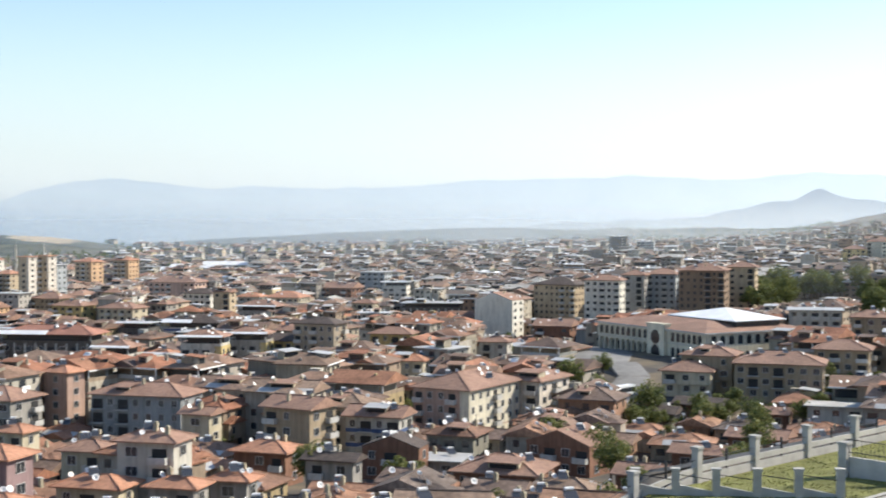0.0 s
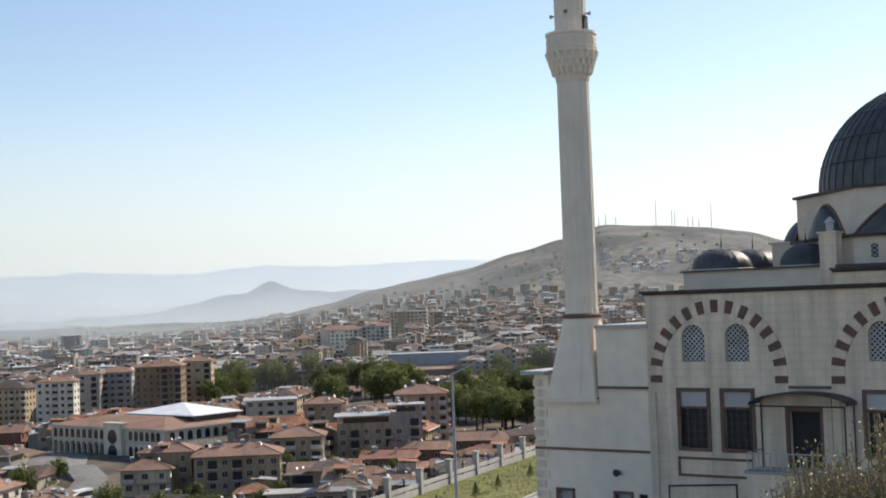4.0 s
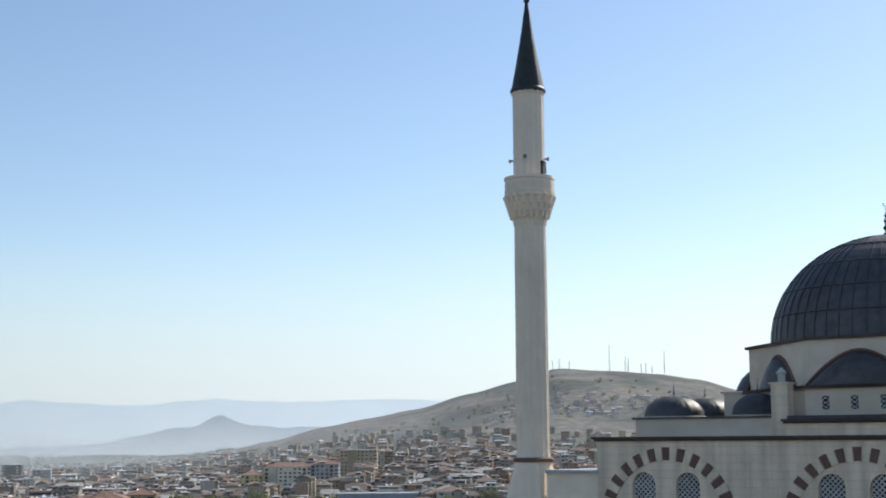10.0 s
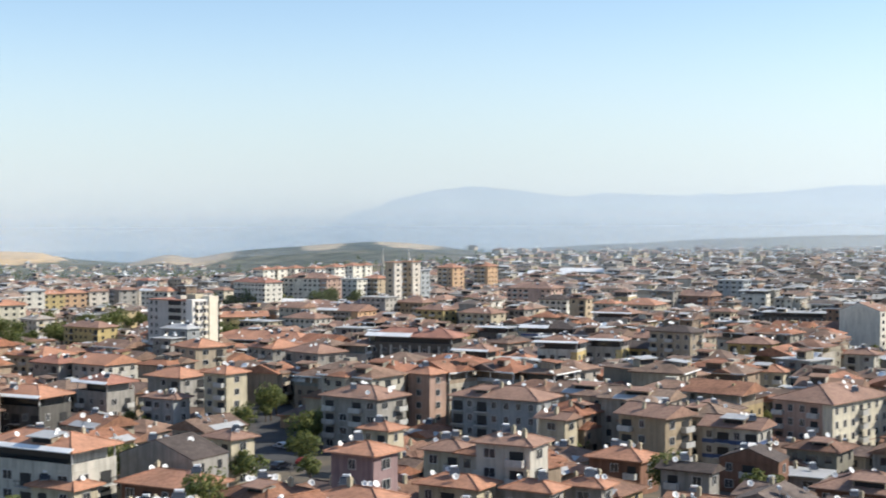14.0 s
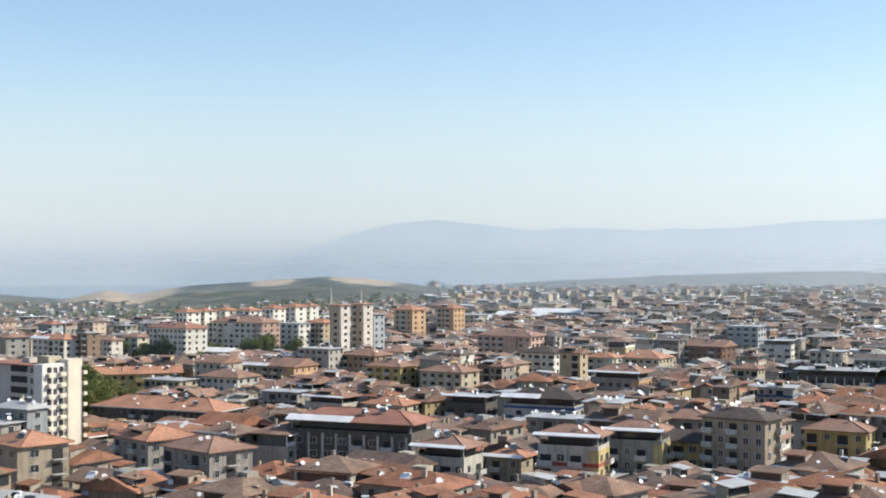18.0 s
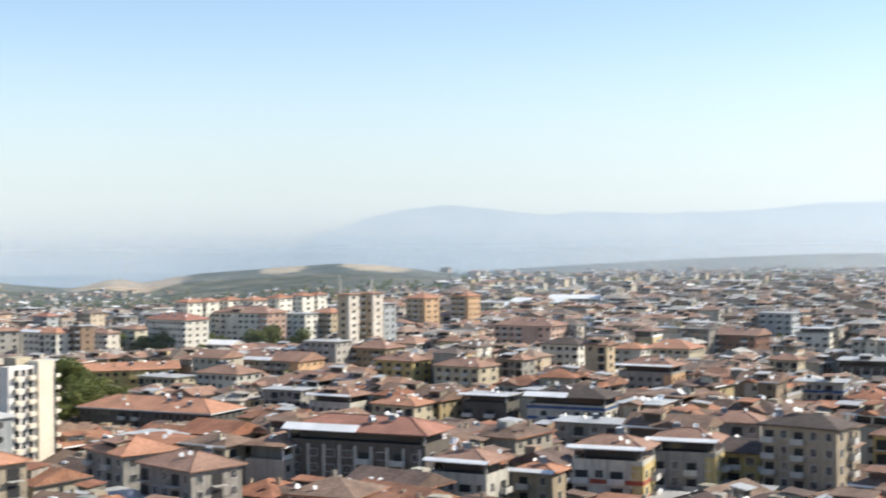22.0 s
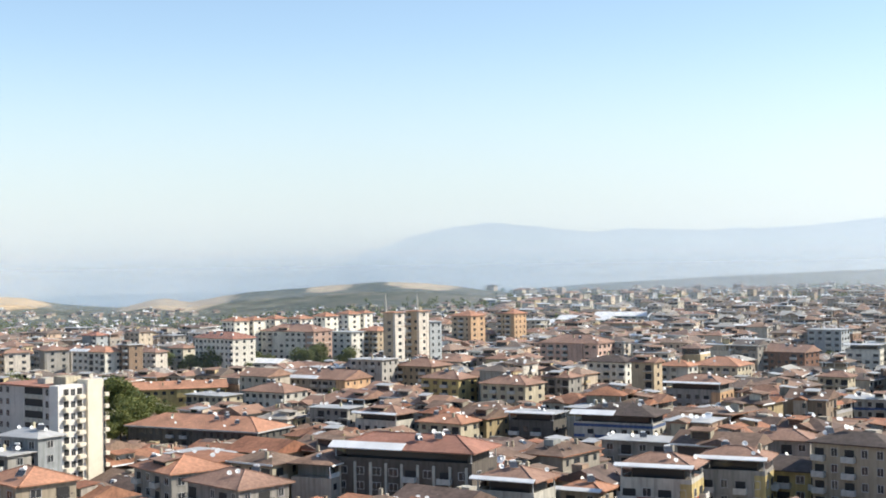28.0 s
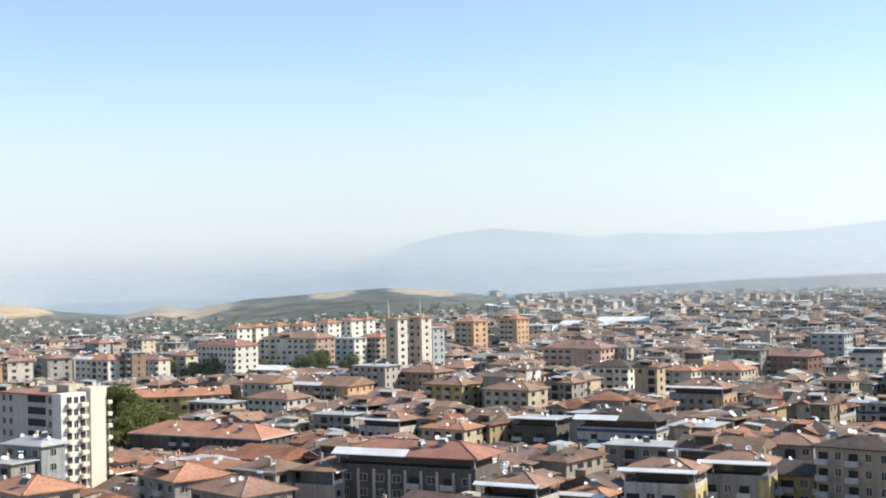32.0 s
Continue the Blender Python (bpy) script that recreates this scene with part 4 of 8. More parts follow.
        g.add([(p[0][0], -1.4, p[0][1]), (p[1][0], -1.4, p[1][1]), (p[1][0], 0, p[1][1]), (p[0][0], 0, p[0][1]),
               (p[0][0], -1.4, p[0][1] + 0.05), (p[1][0], -1.4, p[1][1] + 0.05), (p[1][0], 0, p[1][1] + 0.05), (p[0][0], 0, p[0][1] + 0.05)],
              [(0, 3, 2, 1), (4, 5, 6, 7), (0, 1, 5, 4)])
    cp = part("canopy", g, M_STEEL, mq, "dark curved entrance canopy on thin posts")
    for u, v in ((10.25, -1.3), (10.25, -0.1), (15.0, -1.3), (15.0, -0.1)):
        part("canopy_post", Geo().tube((u, v, -8.83), (u, v, -5.66), 0.045), M_STEEL, cp)
    part("canopy_beam", Geo().box(10.2, 15.05, -1.36, -1.28, -5.74, -5.66), M_STEEL, cp)
    rl = part("landing_rail", Geo().tube((10.15, -1.7, -7.95), (15.3, -1.7, -7.95), 0.035).tube((10.15, -1.7, -8.7), (15.3, -1.7, -8.7), 0.025).tube((10.15, -1.7, -7.95), (10.15, 0, -7.95), 0.035), M_FRAME, mq, "pale metal landing railing")
    for i in range(18):
        part("baluster", Geo().tube((10.15 + 0.3 * i, -1.7, -8.83), (10.15 + 0.3 * i, -1.7, -7.95), 0.03, 5), M_FRAME, rl)
    part("handrail", Geo().tube((5.1, -0.4, -10.0), (8.9, -0.4, -9.75), 0.05).tube((5.1, -0.4, GROUND), (5.1, -0.4, -10.0), 0.05).tube((8.9, -0.4, GROUND), (8.9, -0.4, -9.75), 0.05), M_STEEL, mq)


build_minaret()
build_mosque()

# ---- the town: how a house is put together ----
B_X, B_Y = 180 * math.sin(AHEAD), 180 * math.cos(AHEAD)
COLOURS = {"grey": (0.286, 0.273, 0.260), "beige": (0.336, 0.286, 0.227), "white": (0.462, 0.445, 0.412), "cream": (0.462, 0.412, 0.319), "pink": (0.395, 0.277, 0.235), "yellow": (0.454, 0.361, 0.176),
           "dark": (0.100, 0.095, 0.090), "black": (0.115, 0.10, 0.09), "tan": (0.336, 0.269, 0.193), "blue": (0.262, 0.280, 0.300), "brick": (0.202, 0.109, 0.076), "lilac": (0.252, 0.176, 0.185),
           "brown": (0.168, 0.118, 0.084), "orange": (0.50, 0.33, 0.205), "rowwhite": (0.600, 0.550, 0.500), "creamlit": (0.580, 0.540, 0.450), "red": (0.302, 0.084, 0.059), "bluepaint": (0.076, 0.118, 0.252)}
# second colour is for the sunward side, in some with sunlight painted in
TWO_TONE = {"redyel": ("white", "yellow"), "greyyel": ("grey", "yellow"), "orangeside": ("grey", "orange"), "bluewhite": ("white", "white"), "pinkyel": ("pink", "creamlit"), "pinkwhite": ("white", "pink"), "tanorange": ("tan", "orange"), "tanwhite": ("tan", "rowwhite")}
WORDS = {"rowwhite": "off-white", "creamlit": "cream", "redyel": "white and yellow", "greyyel": "grey and yellow", "orangeside": "grey and orange", "bluewhite": "white and blue", "pinkyel": "pink and yellow",
         "pinkwhite": "white and pink", "tanorange": "tan and orange", "tanwhite": "tan and white", "dark": "dark grey", "brick": "red-brown brick"}
# apartment blocks farther off get a paler coat, haze put into the colour
HAZED = {k: material("hazed_" + k, tuple(min(0.75, v * 1.3) for v in c), 0.8, vary=0.05, grain=0.8, stain=0.12, warm=True, streaks=0.2) for k, c in COLOURS.items() if k not in ("dark", "black", "brick", "bluepaint", "red")}
PAINT = {k: material("plaster_" + k, c, 0.85, vary=0.07, grain=0.9, stain=0.16, warm=True, streaks=0.32) for k, c in COLOURS.items()}
TILES = {"o": material("orange_tiles", (0.44, 0.225, 0.14), 0.8, vary=0.2, grain=1.3, stain=0.2, stripes=1.6), "b": material("brown_tiles", (0.295, 0.18, 0.13), 0.8, vary=0.22, grain=1.3, stain=0.22, stripes=1.6),
         "r": material("red_tiles", (0.34, 0.165, 0.115), 0.75, vary=0.18, grain=1.3, stain=0.2, stripes=1.6), "d": material("dark_roof", (0.09, 0.07, 0.06), 0.8, vary=0.3, grain=1.0, stain=0.25, stripes=1.6),
         "m": M_METAL, "c": M_CONC}
TILE_WORDS = {"o": "orange tiled", "b": "brown tiled", "r": "red tiled", "d": "dark", "m": "pale sheet metal", "c": "concrete"}


def roof_geo(g, w, d, z, kind, slot=0, over=0.85, pitch=0.36):
    """A tiled roof with a thick edge over a w x d plan at height z. Returns its rise."""
    a, b = w / 2 + over, d / 2 + over
    t = 0.22
    c = [(-a, -b, z + t), (a, -b, z + t), (a, b, z + t), (-a, b, z + t)]
    if kind == "hip":
        h = min(a, b) * pitch
        if a >= b:
            g.add(c + [(-(a - b), 0, z + t + h), (a - b, 0, z + t + h)], [(0, 1, 5, 4), (1, 2, 5), (2, 3, 4, 5), (3, 0, 4)], slot)
            lines = [(c[0], (-(a - b), 0, z + t + h)), (c[3], (-(a - b), 0, z + t + h)), (c[1], (a - b, 0, z + t + h)), (c[2], (a - b, 0, z + t + h)), ((-(a - b), 0, z + t + h), (a - b + 0.01, 0, z + t + h))]
        else:
            g.add(c + [(0, -(b - a), z + t + h), (0, b - a, z + t + h)], [(0, 1, 4), (1, 2, 5, 4), (2, 3, 5), (3, 0, 4, 5)], slot)
            lines = [(c[0], (0, -(b - a), z + t + h)), (c[1], (0, -(b - a), z + t + h)), (c[2], (0, b - a, z + t + h)), (c[3], (0, b - a, z + t + h)), ((0, -(b - a), z + t + h), (0, b - a, z + t + h))]
    elif kind == "gable":
        h = b * pitch
        g.add(c + [(-a, 0, z + t + h), (a, 0, z + t + h)], [(0, 1, 5, 4), (1, 2, 5), (2, 3, 4, 5), (3, 0, 4)], slot)
        lines = [((-a, 0, z + t + h), (a, 0, z + t + h))]
    elif kind == "gabley":
        h = a * pitch
        g.add(c + [(0, -b, z + t + h), (0, b, z + t + h)], [(0, 1, 4), (1, 2, 5, 4), (2, 3, 5), (3, 0, 4, 5)], slot)
        lines = [((0, -b, z + t + h), (0, b, z + t + h))]
    else:
        h = 0.3
        g.add(c + [(0, 0, z + t + h)], [(0, 1, 4), (1, 2, 4), (2, 3, 4), (3, 0, 4)], slot)
        lines = []
    g.add([(-a, -b, z), (a, -b, z), (a, b, z), (-a, b, z)] + c, [(0, 3, 2, 1), (0, 1, 5, 4), (1, 2, 6, 5), (2, 3, 7, 6), (3, 0, 4, 7)], slot)
    return h, lines


def shifted(g, t, dx, dy, dz=0.0):
    """Adds another shape at an offset, with its slots."""
    k = len(t.f)
    g.add([(x + dx, y + dy, z + dz) for x, y, z in t.v], t.f)
    if k:
        g.m[-k:] = t.m
    return g


def dormer_geo(w, d, h, slots=(0, 1, 2)):
    """A loft that stands out of a roof: walls, dark front, sheet top."""
    g = Geo().box(-w / 2, w / 2, 0, d, -0.6, h, slots[0])
    g.box(-w / 2 + 0.3, w / 2 - 0.3, -0.04, 0.1, 0.5, h - 0.25, slots[1])
    g.add([(-w / 2 - 0.4, -0.9, h + 0.02), (w / 2 + 0.4, -0.9, h + 0.02), (w / 2 + 0.4, d + 0.2, h + 0.5), (-w / 2 - 0.4, d + 0.2, h + 0.5), (-w / 2 - 0.4, -0.9, h + 0.14), (w / 2 + 0.4, -0.9, h + 0.14),
           (w / 2 + 0.4, d + 0.2, h + 0.62), (-w / 2 - 0.4, d + 0.2, h + 0.62)], [(0, 3, 2, 1), (4, 5, 6, 7), (0, 1, 5, 4), (1, 2, 6, 5), (2, 3, 7, 6), (3, 0, 4, 7)], slots[2])
    return g


def window_mesh(w, h):
    """A frame with its sill, and the pane with a mullion."""
    o = [(-w / 2 - 0.09, -0.09), (w / 2 + 0.09, -0.09), (w / 2 + 0.09, h + 0.09), (-w / 2 - 0.09, h + 0.09)]
    i = [(-w / 2, 0), (w / 2, 0), (w / 2, h), (-w / 2, h)]
    f = Geo().add([(x, y, z) for y in (-0.07, 0.02) for x, z in o + i], [(k, (k + 1) % 4, 4 + (k + 1) % 4, 4 + k) for k in range(4)] +
                  [(4 + k, 4 + (k + 1) % 4, 12 + (k + 1) % 4, 12 + k) for k in range(4)] + [((k + 1) % 4, k, 8 + k, 8 + (k + 1) % 4) for k in range(4)])
    p = Geo().box(-w / 2, w / 2, -0.02, 0.02, 0, h)
    p.box(-0.035, 0.035, -0.05, -0.02, 0, h, 1)
    return f.mesh("window", [M_FRAME]), p.mesh("pane", [M_GLASS, M_FRAME])


def put_window(kind, root, m):
    w = part("window", WINDOWS[kind][0], None, root, at=m)
    part("pane", WINDOWS[kind][1], None, w)


def balcony_mesh(w, solid):
    g = Geo()
    g.box(-w / 2, w / 2, -1.2, 0, -0.16, 0, 0)
    g.box(-w / 2 + 0.3, w / 2 - 0.3, -0.03, 0.05, 0, 2.1, 2)
    if solid:
        g.box(-w / 2, w / 2, -1.2, -1.1, 0, 0.95, 0).box(-w / 2, -w / 2 + 0.1, -1.1, 0, 0, 0.95, 0).box(w / 2 - 0.1, w / 2, -1.1, 0, 0, 0.95, 0)
    else:
        for x in (-w / 2, w / 2 - 0.05):
            g.box(x, x + 0.05, -1.2, 0, 0.9, 0.96, 1)
        g.box(-w / 2, w / 2, -1.2, -1.15, 0.9, 0.96, 1)
        k = int(w / 0.3)
        for i in range(k + 1):
            x = -w / 2 + 0.02 + (w - 0.04) * i / k
            g.box(x - 0.015, x + 0.015, -1.19, -1.16, 0, 0.9, 1)
    return g.mesh("balcony", [M_CONC, M_STEEL, M_DARK])


WINDOWS = {w: window_mesh(w, 1.4) for w in (1.1, 1.5, 1.9)}
BALCONIES = [balcony_mesh(3.0, False), balcony_mesh(3.0, True), balcony_mesh(2.4, True)]
PANEL = Geo().add([(-1, -0.9, 0.25), (1, -0.9, 0.25), (1, 0.6, 1.35), (-1, 0.6, 1.35), (-1, -0.9, 0.33), (1, -0.9, 0.33), (1, 0.6, 1.43), (-1, 0.6, 1.43)],
                  [(0, 3, 2, 1), (0, 1, 5, 4), (1, 2, 6, 5), (2, 3, 7, 6), (3, 0, 4, 7)], 1).add([(-0.95, -0.85, 0.365), (0.95, -0.85, 0.365), (0.95, 0.55, 1.39), (-0.95, 0.55, 1.39)], [(0, 1, 2, 3)], 0)
for sx in (-0.9, 0.9):
    PANEL.tube((sx, 0.6, -0.6), (sx, 0.6, 1.4), 0.03, 4, 1).tube((sx, -0.85, -0.6), (sx, -0.85, 0.3), 0.03, 4, 1)
PANEL = PANEL.mesh("solar_panel", [material("collector_glass", (0.05, 0.055, 0.065), 0.2, spec=0.6), M_METAL])
TANK = Geo().tube((-0.65, 0.75, 1.6), (0.65, 0.75, 1.6), 0.3, 12).tube((-0.5, 0.75, -0.6), (-0.5, 0.75, 1.4), 0.03, 4).tube((0.5, 0.75, -0.6), (0.5, 0.75, 1.4), 0.03, 4).mesh("water_tank", [M_TANK])
DISH = Geo().turned([(0.02, 0.0), (0.2, 0.03), (0.36, 0.1), (0.46, 0.2), (0.44, 0.22), (0.2, 0.06)], 10).tube((0, 0, -0.02), (0, -0.12, -0.5), 0.025, 5).tube((0, -0.3, 0.1), (0, 0, 0.45), 0.012, 4).mesh("satellite_dish", [M_TANK], True)
CHIM = Geo().box(-0.3, 0.3, -0.3, 0.3, -1.5, 1.0).box(-0.38, 0.38, -0.38, 0.38, 1.0, 1.1).box(-0.2, 0.2, -0.2, 0.2, 1.1, 1.35).mesh("chimney", [PAINT["cream"]])
SUN_FACE = -76
DORMERS = [dormer_geo(w, d, h).mesh("roof_loft", [PAINT[p], M_DARK, r]) for w, d, h, p, r in ((4.4, 3.0, 1.5, "beige", M_METAL), (3.2, 2.6, 1.3, "grey", TILES["b"]), (5.6, 3.2, 1.6, "cream", TILES["b"]), (2.6, 2.8, 1.5, "white", TILES["b"]))]
AERIAL = Geo().tube((0, 0, -0.4), (0, 0, 2.4), 0.025, 4).box(-0.5, 0.5, -0.012, 0.012, 2.25, 2.28).box(-0.35, 0.35, -0.012, 0.012, 1.95, 1.98).box(-0.012, 0.012, -0.5, 0.5, 2.1, 2.13).mesh("aerial", [M_STEEL])


def roof_clutter(root, w, d, h, rise, rot, lots, rg):
    """Water heaters, dishes and chimneys that stand on the roof."""
    slope = 0.36

    def top(x, y):
        k = min(w / 2 + 0.85 - abs(x), d / 2 + 0.85 - abs(y))
        return h + 0.22 + max(0.0, min(rise, k * slope))

    for i in range(lots):
        x, y = rg.uniform(-0.36, 0.36) * w, rg.uniform(-0.36, 0.36) * d
        a = SUN_FACE - 90 - rot + rg.uniform(-14, 14) + 180
        m = pose(x, y, top(x, y), 0, 0, a) @ Matrix.Scale(0.8, 4)
        part("solar_panel", PANEL, None, root, at=m)
        part("water_tank", TANK, None, root, at=m)
    for i in range(lots + rg.randint(0, 3)):
        x, y = rg.uniform(-0.45, 0.45) * w, rg.uniform(-0.45, 0.3) * d
        s = rg.uniform(0.85, 1.25)
        part("satellite_dish", DISH, None, root, at=pose(x, y, top(x, y) + 0.5 * s, 58, 0, rg.uniform(15, 75) - rot) @ Matrix.Scale(s, 4))
    if rg.random() < 0.2 and w > 8:
        x, y = rg.uniform(-0.25, 0.25) * w, -d / 2 + rg.uniform(0.9, 1.6)
        part("roof_loft", rg.choice(DORMERS), None, root, at=pose(x, y, h + 0.3))
    for i in range(rg.randint(0, 2)):
        x, y = rg.uniform(-0.35, 0.35) * w, rg.uniform(-0.3, 0.3) * d
        if rg.random() < 0.15:
            part("aerial", AERIAL, None, root, at=pose(x, y, top(x, y), 0, 0, rg.uniform(0, 90)))
        part("chimney", CHIM, None, root, at=pose(x, y, top(x, y), 0, 0, 0))


TAKEN = []
# sight lines from the two view points to the houses that stand out
SEEN = []


def hides(x, y, half, top):
    """Would a plain house here stand before one that stands out?"""
    for ex, ey, az, ha, dist, z in SEEN:
        q = math.hypot(x - ex, y - ey)
        if q < dist - 3 and abs(math.atan2(x - ex, y - ey) - az) < ha + 0.7 * half / q and (top - EYE_Z) / q > (z - EYE_Z) / dist:
            return True
    return False


def solid_wall(wall, roof):
    return wall in ("white", "grey") and roof == "gabley"


def house(x, y, rot, w, d, n, roof, wall, tile, opt=""):
    """A plastered house. opt: A a white sheet along the eaves, T an open terrace floor under the roof, F a white fascia."""
    rg = random.Random(int(x * 10) * 7 + int(y * 10))
    gz = ground_z(x, y)
    near = min(math.hypot(x, y), math.hypot(x - B_X, y - B_Y)) < 350
    TAKEN.append((x, y, 0.5 * math.hypot(w, d)))
    # keep the ground before it open
    ex, ey = (B_X, B_Y) if math.hypot(x - B_X, y - B_Y) > 225 and math.atan2(x, y) < radians(-2) and math.atan2(x, y) > radians(-27) else (0, 0)
    SEEN.append((ex, ey, math.atan2(x - ex, y - ey), 0.5 * (w + 0.4 * d) / math.hypot(x - ex, y - ey), math.hypot(x - ex, y - ey), gz + (1.0 if solid_wall(wall, roof) or x > 40 and y > 560 else 0.4 * 3.0 * n)))
    main, side = TWO_TONE.get(wall, (wall, None))
    coat = HAZED[main] if n >= 5 and y > 480 and main in HAZED else PAINT[main]
    word = WORDS.get(wall, wall)
    floors = {1: "one-storey", 2: "two-storey", 3: "three-storey", 4: "four-storey", 5: "five-storey", 6: "six-storey"}.get(n, "tall")
    kind = "house" if n < 5 else "apartment block"
    extra = " over a terrace" if "T" in opt and len(word.split()) < 2 and n < 5 else ""
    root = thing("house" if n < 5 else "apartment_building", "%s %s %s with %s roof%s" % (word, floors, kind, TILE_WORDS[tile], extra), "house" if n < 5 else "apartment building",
                 pose(x, y, gz, 0, 0, rot), "houses of the town")
    h = 3.0 * n + 0.3
    hb = h - 2.7 if "T" in opt else h
    g = Geo().box(-w / 2, w / 2, -d / 2, d / 2, -4, hb)
    if roof == "gable":
        r = (d / 2 + 0.85) * 0.36
        g.add([(sx * w / 2, -d / 2, h) for sx in (-1, 1)] + [(sx * w / 2, d / 2, h) for sx in (-1, 1)] + [(sx * w / 2, 0, h + r) for sx in (-1, 1)], [(0, 2, 4), (1, 5, 3)])
    part("wall", g, coat, root)
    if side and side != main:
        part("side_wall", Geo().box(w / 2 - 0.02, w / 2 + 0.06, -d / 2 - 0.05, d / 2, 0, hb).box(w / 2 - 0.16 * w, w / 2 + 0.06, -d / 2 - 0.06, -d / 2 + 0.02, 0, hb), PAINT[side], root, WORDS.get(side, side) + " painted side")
    band = "red" if wall == "redyel" else "bluepaint" if wall == "bluewhite" else None
    for f in range(1, n):
        if rg.random() < 0.3 or band:
            part("floor_band", Geo().box(-w / 2 - 0.07, w / 2 + 0.07, -d / 2 - 0.07, d / 2 + 0.07, 3.0 * f + 0.1, 3.0 * f + (0.9 if band else 0.32)) if band else
                 Geo().box(-w / 2 - 0.07, w / 2 + 0.07, -d / 2 - 0.07, d / 2 + 0.07, 3.0 * f + 0.12, 3.0 * f + 0.34), PAINT[band] if band else coat, root)
            if band and f > 2:
                break
    if "T" in opt:
        # core often painted dark, standing in for the shade under the roof
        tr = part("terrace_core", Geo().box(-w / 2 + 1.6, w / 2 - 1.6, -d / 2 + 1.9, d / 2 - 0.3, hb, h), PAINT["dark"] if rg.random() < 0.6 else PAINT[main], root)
        for sx in (-1, 1):
            for sy in (-1, 1):
                part("terrace_post", Geo().box(sx * (w / 2 - 0.2) - 0.1, sx * (w / 2 - 0.2) + 0.1, sy * (d / 2 - 0.2) - 0.1, sy * (d / 2 - 0.2) + 0.1, hb, h), M_FRAME, root)
        part("terrace_parapet", Geo().box(-w / 2, w / 2, -d / 2, -d / 2 + 0.12, hb, hb + 0.85).box(w / 2 - 0.12, w / 2, -d / 2 + 0.12, d / 2, hb, hb + 0.85).box(-w / 2, -w / 2 + 0.12, -d / 2 + 0.12, d / 2, hb, hb + 0.85), PAINT[main], root)
        part("terrace_glazing", Geo().box(-w / 2 + 1.8, w / 2 - 1.8, -d / 2 + 1.84, -d / 2 + 1.9, hb + 0.4, h - 0.5), M_GLASS, root)
    g = Geo()
    rise, lines = roof_geo(g, w, d, h, roof, over=0.14 if roof == "gabley" else 0.85)
    if roof == "gabley":
        top = h + 0.22 + (w / 2 + 0.14) * 0.36 - 0.14
        part("gable_wall", Geo().add([(u, y_, z) for y_ in (-d / 2 - 0.17, -d / 2 + 0.1) for u, z in ((-w / 2, h - 0.4), (w / 2, h - 0.4), (w / 2, h + 0.1), (0, top), (-w / 2, h + 0.1))],
                                     [(0, 1, 2, 3, 4), (0, 5, 6, 1), (1, 6, 7, 2), (2, 7, 8, 3), (3, 8, 9, 4), (4, 9, 5, 0)]), coat, root)
    if tile in "obr":
        for p, q in lines:
            g.tube((p[0], p[1], p[2] + 0.03), (q[0], q[1], q[2] + 0.03), 0.13, 5)
    rf = part("roof", g, TILES[tile], root)
    a, b = w / 2 + 0.95, d / 2 + 0.95
    if "A" in opt:
        wid = w if w < 20 else w * 0.5
        q = 0.75 if w < 20 else 1.9
        part("eaves_sheet", Geo().add([(-a, -b - 0.25, h + 0.1), (-a + wid + 1.5, -b - 0.25, h + 0.1), (-a + wid + 1.5, -b + q, h + 0.1 + 0.52 * (q + 0.25)), (-a, -b + q, h + 0.1 + 0.52 * (q + 0.25)),
                                       (-a, -b - 0.25, h + 0.24), (-a + wid + 1.5, -b - 0.25, h + 0.24), (-a + wid + 1.5, -b + q, h + 0.24 + 0.52 * (q + 0.25)), (-a, -b + q, h + 0.24 + 0.52 * (q + 0.25))],
                                      [(0, 3, 2, 1), (4, 5, 6, 7), (0, 1, 5, 4), (1, 2, 6, 5), (2, 3, 7, 6), (3, 0, 4, 7)]), M_TANK, rf, "white sheet along the eaves")
    if "F" in opt:
        part("fascia", Geo().box(-a, a, -b - 0.02, -b + 0.1, h - 0.15, h + 0.3).box(a - 0.1, a + 0.02, -b + 0.1, b, h - 0.15, h + 0.3), M_FRAME, rf, "white fascia board")
    if wall == "black":
        for i in range(9):
            px = -w / 2 + 1.2 + i * (w - 2.4) / 8
            part("pier", Geo().box(px - 0.3, px + 0.3, -d / 2 - 0.12, -d / 2 + 0.02, 0, hb), PAINT["white"], root, "pale plaster pier")
    # openings
    nf = n - 1 if "T" in opt else n
    ww = rg.choice((1.1, 1.5, 1.5, 1.9))
    cols = max(1, int((w - 1.0) / (ww + 1.5)))
    rows = max(1, int((d - 1.5) / (ww + 2.1)))
    balc = rg.choice(range(cols)) if cols > 1 and n > 1 else -1
    balc2 = (balc + 2) % cols if cols > 3 else -1
    bm = rg.choice(BALCONIES)
    # upper floors that stand out over the street
    bay = set()
    if n > 1 and cols > 2 and not opt and not solid_wall(wall, roof) and rg.random() < 0.6:
        i0 = rg.randint(0, cols - 2)
        bay = {i0, i0 + 1} - {balc, balc2}
        if len(bay) == 2:
            part("projecting_bay", Geo().box(-w / 2 + i0 * w / cols, -w / 2 + (i0 + 2) * w / cols, -d / 2 - 1.1, -d / 2 + 0.02, 3.0, h - 0.02).box(-w / 2 + i0 * w / cols - 0.3, -w / 2 + (i0 + 2) * w / cols + 0.3, -d / 2 - 1.5, -d / 2, h, h + 0.24, 1),
                 [PAINT[main], TILES[tile]], root)
        else:
            bay = set()
    joined = Geo()
    solid_side = solid_wall(wall, roof)
    for f in range(nf):
        z = 3.0 * f + 1.15
